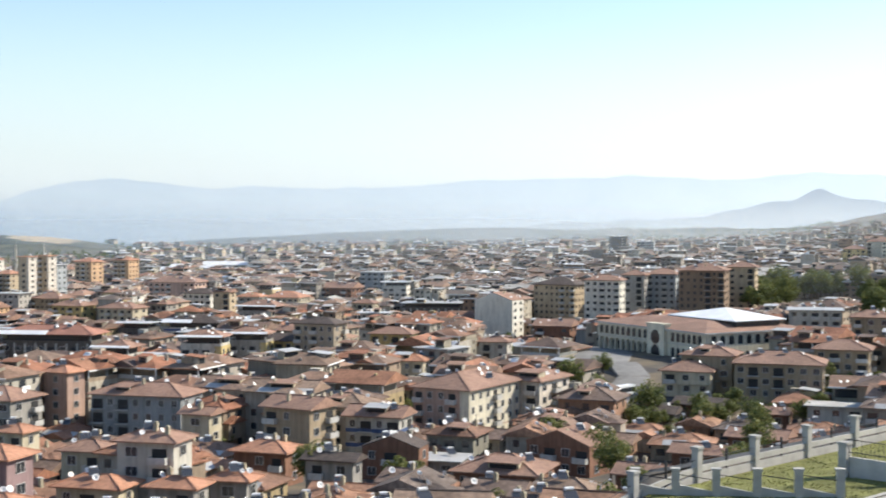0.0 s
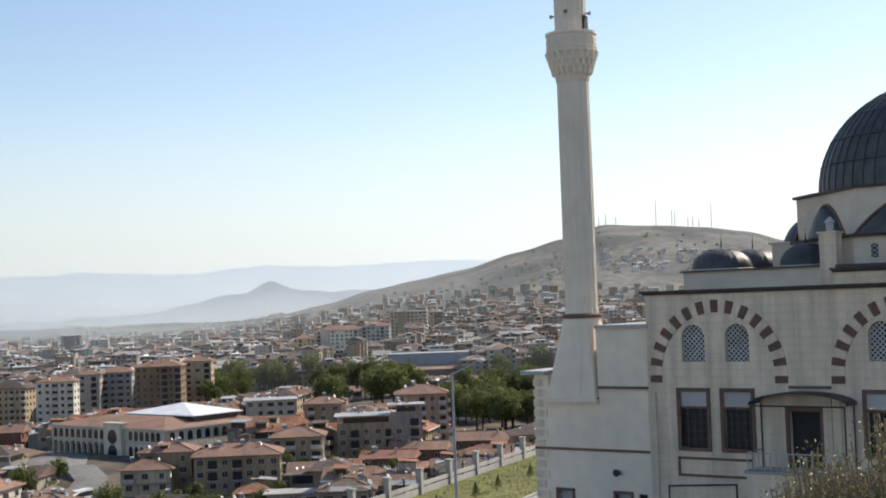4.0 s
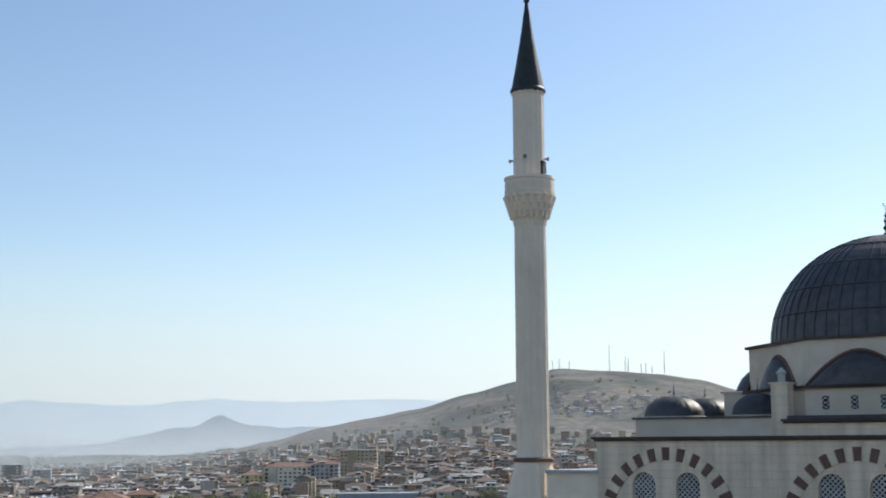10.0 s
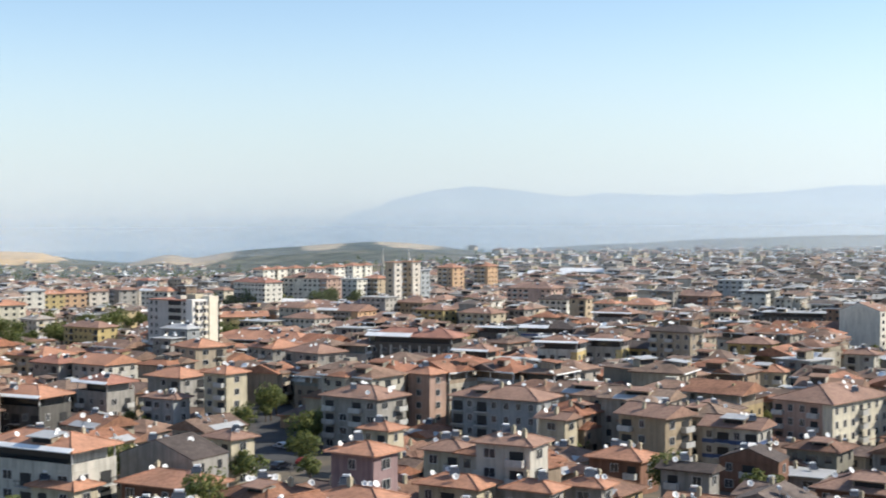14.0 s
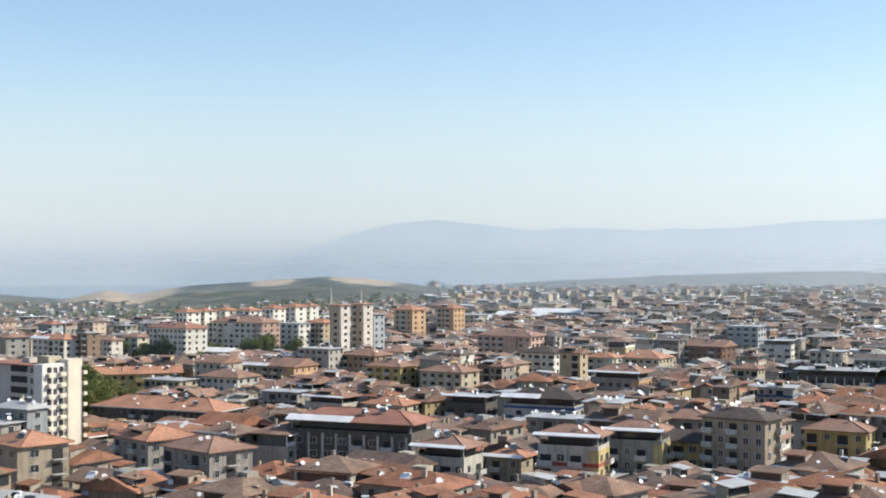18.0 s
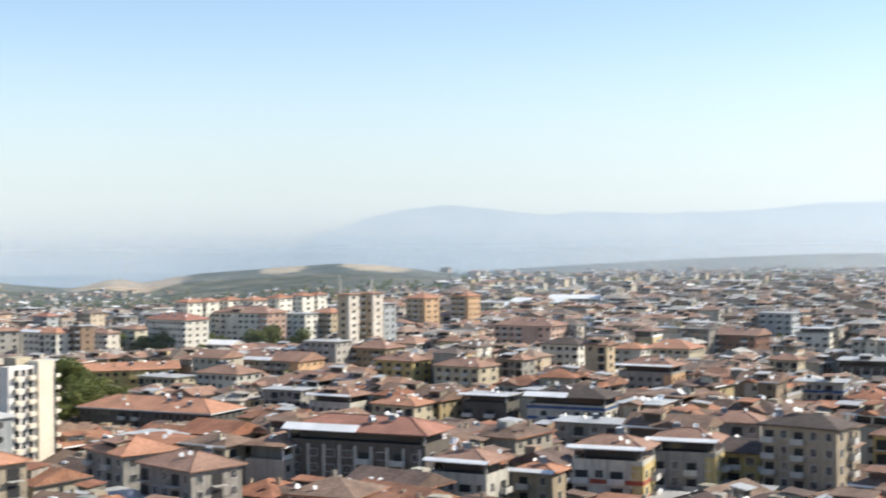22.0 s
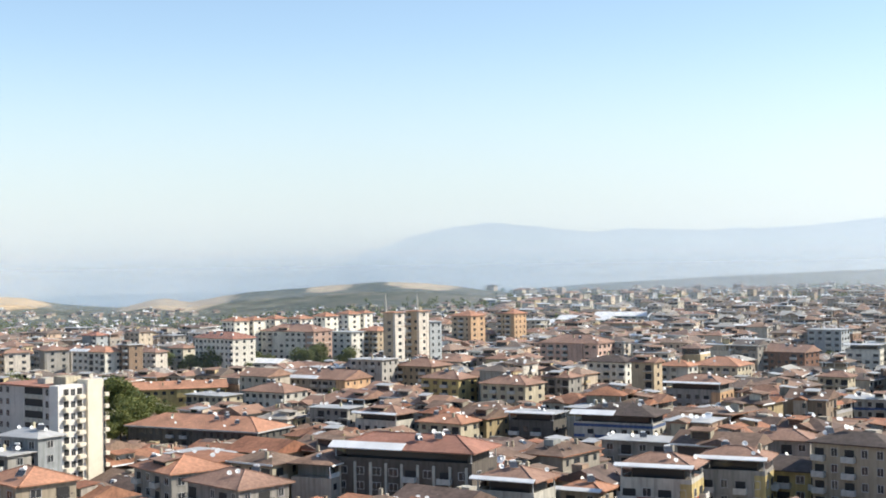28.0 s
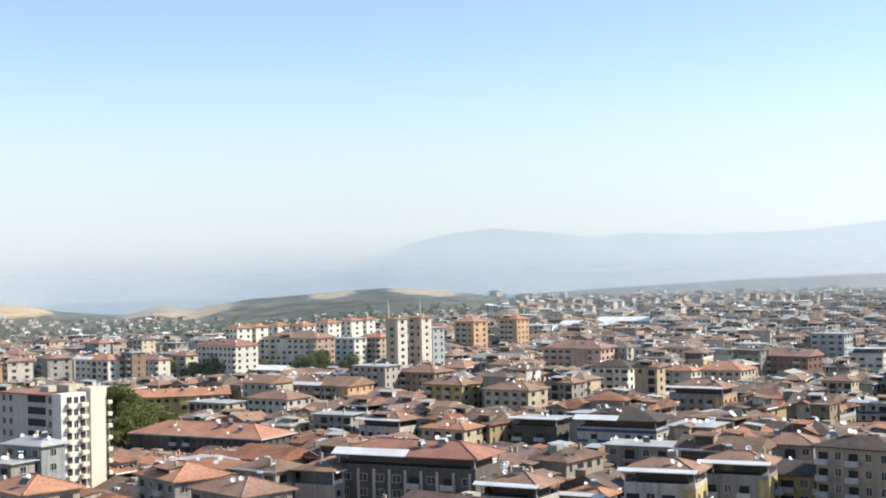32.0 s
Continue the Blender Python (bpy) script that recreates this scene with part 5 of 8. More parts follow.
        for i in range(cols):
            cx = -w / 2 + (i + 0.5) * w / cols
            if solid_side:
                continue
            if i in (balc, balc2) and f > 0:
                part("balcony", bm, None, root, at=pose(cx, -d / 2, 3.0 * f + 0.3))
            elif rg.random() < 0.1:
                continue
            elif near:
                put_window(ww if rg.random() < 0.8 else 1.1, root, pose(cx, -d / 2 - (1.1 if i in bay and f > 0 else 0), z))
            else:
                joined.box(cx - ww / 2, cx + ww / 2, -d / 2 - 0.03, -d / 2 + 0.1, z, z + 1.4)
        for i in range(rows):
            cy = -d / 2 + (i + 0.5) * d / rows
            if near and not solid_side:
                if i == rows // 2 and f > 0 and rows > 1:
                    part("balcony", bm, None, root, at=pose(w / 2 + 0.06, cy, 3.0 * f + 0.3, 0, 0, 90))
                else:
                    put_window(ww, root, pose(w / 2 + 0.06, cy, z, 0, 0, 90))
            else:
                joined.box(w / 2 - 0.1, w / 2 + 0.09, cy - ww / 2, cy + ww / 2, z, z + 1.4)
            joined.box(-w / 2 - 0.03, -w / 2 + 0.1, cy - ww / 2, cy + ww / 2, z, z + 1.4)
        for i in range(cols):
            cx = -w / 2 + (i + 0.5) * w / cols
            joined.box(cx - ww / 2, cx + ww / 2, d / 2 - 0.1, d / 2 + 0.03, z, z + 1.4)
    tagged(part("far_window", joined, M_GLASS, root), kind="stuff")
    if tile != "c":
        roof_clutter(root, w, d, h, rise, rot, max(1, int(w * d / 120)) if n < 8 else 0, rg)
    return root


# ---- houses that stand out, by place, turn, size and storeys ----
house(-238.4, 581.5, -12, 51.5, 18.0, 3, 'hip', 'dark', 'o', 'F')
house(-171.0, 426.5, -35, 15.7, 12.6, 4, 'hip', 'grey', 'o')
house(-150.4, 408.5, -30, 16.1, 11.3, 4, 'hip', 'grey', 'b')
house(-179.7, 386.2, -30, 12.9, 10.3, 5, 'hip', 'beige', 'o')
house(-126.0, 441.8, -10, 30.9, 12.3, 5, 'hip', 'black', 'r', 'AT')
house(-100.8, 422.9, -14, 11.7, 9.4, 4, 'hip', 'white', 'b', 'AT')
house(-88.9, 431.1, -14, 8.0, 6.4, 3, 'hip', 'beige', 'o', 'A')
house(-73.9, 423.7, -8, 13.0, 9.1, 5, 'hip', 'redyel', 'b', 'AT')
house(-61.4, 436.1, -8, 12.1, 8.5, 5, 'hip', 'greyyel', 'b', 'AT')
house(-100.2, 555.8, -12, 23.0, 13.8, 4, 'hip', 'bluewhite', 'd', 'AT')
house(-86.3, 490.7, -12, 15.8, 9.5, 4, 'flat', 'grey', 'm')
house(-87.4, 658.3, -16, 19.6, 13.7, 4, 'hip', 'orangeside', 'b', 'AT')
house(-48.7, 444.1, -15, 16.1, 9.7, 4, 'gable', 'yellow', 'd')
house(-39.3, 437.1, -25, 14.5, 8.7, 6, 'hip', 'beige', 'd')
house(-54.5, 497.5, -12, 13.9, 9.8, 4, 'hip', 'grey', 'b')
house(-242.8, 649.2, -18, 19.3, 13.5, 3, 'hip', 'white', 'b')
house(-237.8, 693.9, -18, 27.9, 16.8, 3, 'gable', 'orangeside', 'b', 'A')
house(-205.8, 612.5, -12, 15.0, 9.0, 3, 'flat', 'grey', 'm')
house(-183.0, 597.7, -18, 16.3, 11.4, 3, 'hip', 'white', 'b', 'AT')
house(-154.1, 570.0, -18, 15.0, 10.5, 3, 'hip', 'cream', 'o')
house(-125.0, 560.3, -12, 13.8, 9.6, 4, 'flat', 'dark', 'm', 'AT')
house(-180.8, 667.7, -20, 17.0, 11.9, 4, 'hip', 'yellow', 'b')
house(-152.4, 649.8, -20, 18.6, 13.0, 4, 'hip', 'cream', 'b')
house(-139.4, 674.5, -20, 11.8, 9.4, 4, 'hip', 'grey', 'b')
house(-125.6, 710.1, -18, 16.4, 11.5, 5, 'hip', 'white', 'd')
house(-107.3, 670.5, -18, 8.9, 7.1, 6, 'gable', 'tan', 'b')
house(-101.9, 729.4, -18, 12.3, 9.9, 4, 'hip', 'white', 'o')
house(-88.0, 772.3, -18, 20.8, 16.6, 3, 'hip', 'cream', 'o')
house(-60.3, 812.4, -25, 21.1, 14.7, 4, 'gable', 'brick', 'b')
house(-159.5, 823.5, -18, 31.1, 18.0, 5, 'hip', 'pink', 'b')
house(-43.3, 883.3, -18, 16.9, 13.5, 6, 'flat', 'blue', 'm')
house(-27.9, 814.9, -10, 14.7, 11.7, 5, 'flat', 'white', 'm', 'AT')
house(-31.3, 612.9, -10, 14.6, 11.7, 4, 'flat', 'bluewhite', 'm')
house(-41.0, 720.4, -18, 11.6, 9.3, 3, 'hip', 'cream', 'b')
house(-225.4, 713.3, -18, 16.3, 11.4, 5, 'flat', 'grey', 'm')
house(-205.9, 720.0, -20, 17.7, 14.1, 4, 'hip', 'tan', 'b')
house(-295.4, 675.6, 30, 35.9, 12.6, 2, 'gable', 'yellow', 'o')
house(-271.6, 657.4, -18, 19.0, 11.4, 2, 'flat', 'cream', 'm')
house(-333.0, 801.0, -25, 29.0, 14.5, 6, 'hip', 'white', 'r')
house(-319.3, 863.1, -15, 34.8, 17.4, 6, 'hip', 'pinkwhite', 'b')
house(-287.8, 856.7, -20, 13.2, 10.5, 6, 'flat', 'white', 'm')
house(-276.4, 867.9, -25, 12.9, 10.3, 6, 'hip', 'tan', 'o')
house(-349.0, 850.2, -30, 10.6, 9.6, 8, 'hip', 'rowwhite', 'o')
house(-343.5, 862.3, -30, 8.9, 8.0, 8, 'hip', 'rowwhite', 'o')
house(-336.7, 876.1, -30, 9.0, 8.1, 8, 'hip', 'rowwhite', 'o')
house(-322.4, 877.1, -30, 9.8, 8.8, 8, 'hip', 'rowwhite', 'o')
house(-318.6, 905.9, -30, 10.6, 9.5, 8, 'hip', 'rowwhite', 'o')
house(-314.8, 934.5, -30, 9.9, 8.9, 8, 'hip', 'rowwhite', 'o')
house(-310.4, 949.2, -30, 7.6, 6.8, 8, 'hip', 'rowwhite', 'o')
house(-226.1, 742.8, -25, 7.0, 6.0, 11, 'flat', 'tanwhite', 'o')
house(-219.2, 755.7, -25, 7.6, 6.6, 11, 'flat', 'tanwhite', 'o')
house(-221.8, 783.0, -25, 8.3, 8.3, 9, 'flat', 'blue', 'm')
house(-235.6, 909.0, -25, 13.6, 12.3, 8, 'hip', 'tanorange', 'o')
house(-217.4, 937.3, -25, 12.4, 11.2, 8, 'hip', 'tanorange', 'o')
house(-372.0, 745.2, -18, 22.0, 11.0, 5, 'hip', 'white', 'o', 'A')
house(-356.0, 747.0, -25, 8.5, 7.7, 6, 'flat', 'brown', 'm')
house(-362.7, 783.7, -20, 9.8, 7.8, 4, 'hip', 'rowwhite', 'b')
house(-362.5, 812.8, -20, 11.0, 8.8, 4, 'hip', 'creamlit', 'b')
house(-390.2, 602.8, -38, 12.0, 24.0, 5, 'hip', 'pinkyel', 'o')
house(-418.4, 679.3, -38, 9.0, 12.0, 6, 'hip', 'white', 'm')
house(-418.8, 700.3, -38, 9.0, 13.0, 5, 'hip', 'greyyel', 'o')
house(-413.5, 714.2, -38, 10.0, 14.0, 5, 'hip', 'tanorange', 'o')
house(-408.4, 733.1, -38, 9.0, 12.0, 5, 'hip', 'tanwhite', 'b')
house(-401.0, 753.1, -38, 17.0, 11.0, 5, 'hip', 'grey', 'b')
house(-392.7, 764.0, -38, 9.0, 9.0, 5, 'hip', 'rowwhite', 'b')
house(-207.9, 421.5, -15, 7.8, 6.3, 5, 'flat', 'grey', 'm')
house(-206.5, 428.6, -15, 11.0, 6.6, 6, 'hip', 'blue', 'm')
house(-443.2, 867.8, -20, 10.4, 8.4, 5, 'hip', 'blue', 'r')
house(-462.7, 949.6, -20, 12.0, 9.6, 4, 'hip', 'blue', 'r')
house(-492.0, 1043.5, -10, 30.8, 15.4, 3, 'flat', 'yellow', 'm')
house(-173.1, 280.6, -12, 14.5, 10.2, 4, 'hip', 'dark', 'o', 'AT')
house(-170.5, 310.5, -20, 11.3, 9.0, 4, 'hip', 'grey', 'r', 'AT')
house(-138.0, 311.0, -22, 7.7, 7.0, 5, 'hip', 'cream', 'o')
house(-159.7, 329.0, -20, 12.1, 9.7, 4, 'hip', 'grey', 'o')
house(-151.8, 306.8, -14, 10.3, 5.1, 3, 'hip', 'blue', 'b')
house(-213.3, 388.4, -20, 15.0, 13.5, 3, 'gable', 'white', 'o')
house(-256.4, 421.3, -20, 20.0, 14.0, 3, 'hip', 'cream', 'o')
house(-230.5, 388.4, -20, 12.5, 8.7, 3, 'hip', 'grey', 'r')
house(-315.3, 561.0, -20, 23.0, 11.5, 4, 'hip', 'yellow', 'b')
house(-117.8, 195.8, -14, 19.8, 9.9, 4, 'hip', 'white', 'o', 'AT')
house(-111.8, 190.6, -14, 8.8, 5.3, 2, 'hip', 'cream', 'o')
house(-103.0, 210.8, -14, 15.6, 9.3, 3, 'gabley', 'grey', 'd')
house(-105.8, 240.3, -25, 7.2, 5.8, 3, 'hip', 'cream', 'b')
house(-96.1, 196.6, -14, 14.2, 8.5, 2, 'hip', 'brick', 'o')
house(-62.3, 189.7, -18, 7.6, 6.1, 4, 'hip', 'lilac', 'o')
house(-96.0, 292.7, -20, 15.4, 10.8, 4, 'hip', 'grey', 'b')
house(-88.8, 319.4, -25, 6.8, 6.2, 5, 'hip', 'pink', 'o')
house(-64.7, 297.8, -16, 21.3, 10.6, 4, 'hip', 'blue', 'b')
house(-81.1, 258.6, -20, 6.5, 5.2, 3, 'hip', 'cream', 'o')
house(-58.6, 225.9, -14, 7.4, 5.9, 3, 'hip', 'cream', 'b')
house(-44.4, 209.3, -14, 9.3, 6.5, 4, 'hip', 'white', 'b')
house(-50.5, 284.4, -20, 6.5, 5.2, 3, 'gable', 'cream', 'b')
house(-28.5, 270.4, -30, 11.1, 8.9, 4, 'gable', 'tan', 'b')
house(-32.1, 249.6, -20, 10.4, 7.3, 2, 'hip', 'brick', 'o')
house(-13.2, 280.6, -18, 11.6, 8.1, 3, 'gable', 'bluewhite', 'b')
house(-18.8, 232.9, -18, 8.7, 4.3, 2, 'gable', 'grey', 'd')
house(-9.0, 255.6, -15, 11.0, 6.6, 2, 'gabley', 'brick', 'd')
house(5.6, 315.0, -31, 14.5, 24.0, 4, 'hip', 'pinkyel', 'b')
house(22.8, 328.0, -33, 9.0, 15.0, 4, 'hip', 'rowwhite', 'b')
house(25.0, 607.9, -25, 18.0, 13.4, 6, 'gabley', 'white', 'b')
house(-4.6, 723.7, -10, 32.0, 18.0, 3, 'flat', 'black', 'm', 'T')
house(-17.0, 476.8, -16, 14.5, 10.1, 4, 'hip', 'yellow', 'b')
house(-9.7, 407.1, -16, 9.8, 7.8, 3, 'hip', 'cream', 'o')
house(18.4, 476.7, -16, 9.9, 7.9, 3, 'hip', 'white', 'b')
house(44.0, 533.6, -20, 14.3, 11.4, 3, 'gable', 'brick', 'b')
house(59.3, 681.2, -30, 22.3, 17.8, 6, 'hip', 'tan', 'd')
house(76.1, 642.1, -20, 16.8, 11.7, 6, 'hip', 'white', 'b')
house(93.9, 666.3, -20, 10.9, 9.8, 6, 'hip', 'grey', 'b')
house(108.8, 675.1, -20, 14.6, 13.1, 6, 'hip', 'blue', 'b')
house(124.0, 648.3, -20, 21.2, 17.0, 7, 'hip', 'brown', 'b')
house(150.1, 683.6, -20, 13.4, 12.1, 7, 'hip', 'tan', 'b')
house(131.5, 482.5, -15, 17.7, 14.1, 4, 'flat', 'white', 'm')
house(136.4, 434.1, -20, 11.9, 9.5, 4, 'hip', 'tan', 'b')
house(131.8, 378.7, -20, 16.8, 11.8, 4, 'flat', 'tan', 'm', 'T')
house(141.6, 371.6, -20, 9.0, 7.2, 5, 'flat', 'grey', 'm', 'T')
house(160.2, 406.2, -20, 16.0, 12.8, 5, 'hip', 'pink', 'b')
house(65.3, 361.3, -20, 12.9, 10.3, 2, 'hip', 'cream', 'b')
house(72.0, 366.7, -22, 13.7, 10.9, 3, 'hip', 'tan', 'b')
house(87.4, 353.7, -18, 22.0, 13.2, 3, 'hip', 'tan', 'b')
house(108.8, 370.7, -22, 14.2, 11.4, 3, 'hip', 'tan', 'b')
house(346.8, 1051.4, -25, 37.1, 18.0, 8, 'hip', 'creamlit', 'b')
house(369.5, 1029.4, -25, 21.8, 17.4, 8, 'hip', 'blue', 'b')
house(420.9, 1089.5, -25, 30.9, 18.0, 10, 'flat', 'tan', 'm')
house(317.4, 1052.2, -25, 17.2, 13.7, 7, 'hip', 'yellow', 'b')
house(205.5, 1597.1, -15, 20.3, 18.0, 9, 'flat', 'dark', 'm')
house(236.8, 1592.2, -15, 19.3, 17.4, 7, 'flat', 'blue', 'm')
house(50.7, 325.8, -28, 10.6, 6.4, 1, 'gable', 'grey', 'd')
house(63.4, 334.1, -28, 11.6, 7.0, 1, 'gable', 'brick', 'd')
house(67.6, 290.4, -30, 12.0, 7.2, 1, 'gable', 'brick', 'b')
house(91.1, 315.3, -20, 12.6, 7.6, 2, 'flat', 'white', 'c')
house(77.6, 322.5, -25, 8.5, 5.9, 1, 'gable', 'brick', 'b')
house(35.0, 237.8, -25, 8.2, 6.6, 1, 'gable', 'brick', 'b')
house(51.1, 267.7, -25, 10.9, 6.6, 1, 'gable', 'brick', 'b')
house(24.8, 263.0, -35, 13.8, 11.0, 2, 'gabley', 'brick', 'b')
house(10.9, 243.8, -20, 15.1, 12.1, 1, 'hip', 'brick', 'b')
house(-2.7, 261.6, -15, 13.2, 7.9, 1, 'flat', 'grey', 'm')
house(142.7, 364.9, -30, 15.5, 9.3, 1, 'gable', 'brick', 'b')
house(165.9, 369.6, -30, 17.5, 10.5, 1, 'gable', 'brick', 'b')
house(130.8, 357.2, -30, 14.3, 8.6, 1, 'gable', 'brick', 'r')
house(-58.7, 176.7, -15, 10.0, 6.0, 2, 'hip', 'grey', 'o')
house(-51.6, 202.7, -15, 10.1, 6.1, 2, 'hip', 'cream', 'o')
house(-39.0, 200.1, -15, 7.2, 5.0, 2, 'hip', 'grey', 'o')
house(-31.9, 206.7, -15, 6.0, 4.2, 2, 'hip', 'grey', 'o')


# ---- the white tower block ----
# tower's sunward walls brighter than its front: sunlight put into the paint
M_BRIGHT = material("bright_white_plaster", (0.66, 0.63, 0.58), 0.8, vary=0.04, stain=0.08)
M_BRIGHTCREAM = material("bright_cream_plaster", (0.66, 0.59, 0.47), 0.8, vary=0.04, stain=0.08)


def tower_block(x, y, rot, w, d, n, gz):
    TAKEN.append((x, y, 0.6 * math.hypot(w, d)))
    q = math.hypot(x - B_X, y - B_Y)
    SEEN.append((B_X, B_Y, math.atan2(x - B_X, y - B_Y), 15 / q, q, gz + 5))
    root = thing("apartment_tower", "pale ten-storey apartment tower with many small balconies", "apartment tower", pose(x, y, gz, 0, 0, rot))
    h = 2.7 * n
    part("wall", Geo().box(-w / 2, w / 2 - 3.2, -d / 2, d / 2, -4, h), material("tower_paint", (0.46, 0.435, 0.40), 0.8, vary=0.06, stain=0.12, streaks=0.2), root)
    part("end_wall", Geo().box(w / 2 - 3.2, w / 2, -d / 2 - 0.5, d / 2 - 4.5, -4, h + 0.6), M_BRIGHT, root, "end wall painted white as if sunlit")
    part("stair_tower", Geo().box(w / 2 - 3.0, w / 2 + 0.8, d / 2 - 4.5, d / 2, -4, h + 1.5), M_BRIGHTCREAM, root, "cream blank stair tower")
    part("roof", Geo().box(-w / 2 - 0.4, w / 2 - 3.2, -d / 2 - 0.4, d / 2 + 0.4, h, h + 0.3), TILES["r"], root, "red sheet roof")
    part("roof_box", Geo().box(w / 2 - 8, w / 2 - 3.4, -1.5, 2.5, h + 0.3, h + 2.2), PAINT["cream"], root)
    part("roof_box", Geo().box(w / 2 - 14, w / 2 - 11, -1.5, 1.5, h + 0.3, h + 1.6), PAINT["white"], root)
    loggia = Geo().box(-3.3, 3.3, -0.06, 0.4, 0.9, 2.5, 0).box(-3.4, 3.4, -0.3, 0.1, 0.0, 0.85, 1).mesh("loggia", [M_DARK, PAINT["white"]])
    bal = Geo().box(-0.9, 0.9, -1.1, 0, 0, 0.85, 0).box(-0.7, 0.7, -0.03, 0.05, 0.9, 2.3, 1).mesh("balcony", [M_BRIGHTCREAM, M_DARK])
    for f in range(n):
        z = 2.7 * f + 0.2
        part("loggia", loggia, None, root, at=pose(w / 2 - 9.6, -d / 2, z))
        for cx in (-w / 2 + 2, -w / 2 + 4.6, w / 2 - 4.6):
            put_window(1.1, root, pose(cx, -d / 2, z + 0.8))
        for cy in (-d / 2 + 1.7, -d / 2 + 5.4):
            part("balcony", bal, None, root, at=pose(w / 2, cy, z, 0, 0, 90))
        put_window(1.1, root, pose(w / 2, -d / 2 + 3.55, z + 0.8, 0, 0, 90))
        part("balcony", bal, None, root, at=pose(w / 2 + 0.5, d / 2 + 0.05, z, 0, 0, 180))


# ---- the arcaded hall with the white tent roof ----
def arched(cx, y, z, w, h):
    """An arched pane standing on z."""
    return Geo().tube((cx, y - 0.05, z + h - w / 2), (cx, y + 0.1, z + h - w / 2), w / 2, 18).box(cx - w / 2, cx + w / 2, y - 0.05, y + 0.1, z, z + h - w / 2)


def arcade_hall(x, y, rot):
    gz = ground_z(x, y) - 0.5
    w, d, h = 58, 40, 9.2
    TAKEN.append((x, y, 34))
    TAKEN.append((52, 468, 16))
    TAKEN.append((56, 440, 14))
    SEEN.append((0, 0, math.atan2(x, y) - 0.03, 40 / math.hypot(x, y), math.hypot(x, y) - 25, gz + 0.5))
    root = thing("market_hall", "cream arcaded hall with brown tiles and a white tent roof", "market hall", pose(x, y, gz, 0, 0, rot))
    cream = PAINT["creamlit"]
    part("wall", Geo().box(-w / 2, w / 2, -d / 2 + 3.2, d / 2, -5, h).box(2, w / 2, -d / 2, -d / 2 + 3.2, -5, h).box(-w / 2, 2, -d / 2, -d / 2 + 3.2, 4.4, h), cream, root)
    step = 3.1
    column = Geo().box(-0.45, 0.45, -0.45, 0.45, -5, 3.3).box(-0.6, 0.6, -0.6, 0.6, 3.3, 3.6).mesh("column", [cream])
    head = Geo()
    r = step / 2 - 0.3
    for i in range(8):
        a, b = math.pi * i / 8, math.pi * (i + 1) / 8
        p, q = (r * math.cos(a), 3.3 + 0.75 * r * math.sin(a)), (r * math.cos(b), 3.3 + 0.75 * r * math.sin(b))
        head.add([(p[0], -0.3, p[1]), (p[0], -0.3, 4.5), (q[0], -0.3, 4.5), (q[0], -0.3, q[1]), (p[0], 0.3, p[1]), (q[0], 0.3, q[1])], [(0, 1, 2, 3), (0, 3, 5, 4)])
    head.box(-step / 2, -r, -0.3, 0.3, 3.3, 4.5).box(r, step / 2, -0.3, 0.3, 3.3, 4.5)
    head = head.mesh("arch", [cream])
    for i in range(9):
        cx = -w / 2 + 0.6 + step * (i + 0.5)
        part("column", column, None, root, at=pose(cx - step / 2, -d / 2 + 0.45, 0))
        part("arch", head, None, root, at=pose(cx, -d / 2 + 0.33, 0))
        part("arched_window", arched(cx, -d / 2, 5.3, 1.9, 2.9), M_GLASS, root)
        part("shop_front", Geo().box(cx - 1.2, cx + 1.2, -d / 2 + 3.14, -d / 2 + 3.3, 0.2, 3.0), M_GLASS, root)
    part("string_course", Geo().box(-w / 2 - 0.1, w / 2 + 0.1, -d / 2 - 0.12, -d / 2 + 0.05, 4.6, 4.9), M_CONC, root)
    part("portal", Geo().box(0.5, 9.5, -d / 2 - 1.3, -d / 2 + 1.5, -5, h + 1.1).box(0.2, 9.8, -d / 2 - 1.5, -d / 2 + 1.6, h + 1.1, h + 1.5), cream, root, "projecting cream portal")
    for z, hh in ((0.3, 3.6), (5.2, 3.4)):
        part("portal_window", arched(5, -d / 2 - 1.3, z, 4.6, hh), M_GLASS, root)
    for i in range(6):
        cx = 12.5 + i * 2.7
        part("arched_window", arched(cx, -d / 2, 5.3, 1.8, 2.9), M_GLASS, root)
        part("arched_window", arched(cx, -d / 2, 0.6, 1.8, 2.9), M_GLASS, root)
    side = arched(0, 0, 5.3, 1.9, 2.9).mesh("arched_window", [M_GLASS])
    low = Geo().box(-1.2, 1.2, -0.05, 0.1, 0.2, 3.0).mesh("shop_front", [M_GLASS])
    for i in range(13):
        part("arched_window", side, None, root, at=pose(w / 2, -d / 2 + 3 + i * 3.5, 0, 0, 0, 90))
        part("shop_front", low, None, root, at=pose(w / 2, -d / 2 + 3 + i * 3.5, 0, 0, 0, 90))
    g = Geo()
    a, b = w / 2 + 0.7, d / 2 + 0.7
    ia, ib = w / 2 - 13, d / 2 - 11
    g.add([(-a, -b, h), (a, -b, h), (a, b, h), (-a, b, h), (-ia, -ib, h + 2.4), (ia, -ib, h + 2.4), (ia, ib, h + 2.4), (-ia, ib, h + 2.4), (-a, -b, h - 0.35), (a, -b, h - 0.35), (a, b, h - 0.35), (-a, b, h - 0.35)],
          [(0, 1, 5, 4), (1, 2, 6, 5), (2, 3, 7, 6), (3, 0, 4, 7), (4, 5, 6, 7), (8, 9, 1, 0), (9, 10, 2, 1), (10, 11, 3, 2), (11, 8, 0, 3)])
    part("tiled_roof", g, TILES["b"], root, "brown tiled skirt roof")
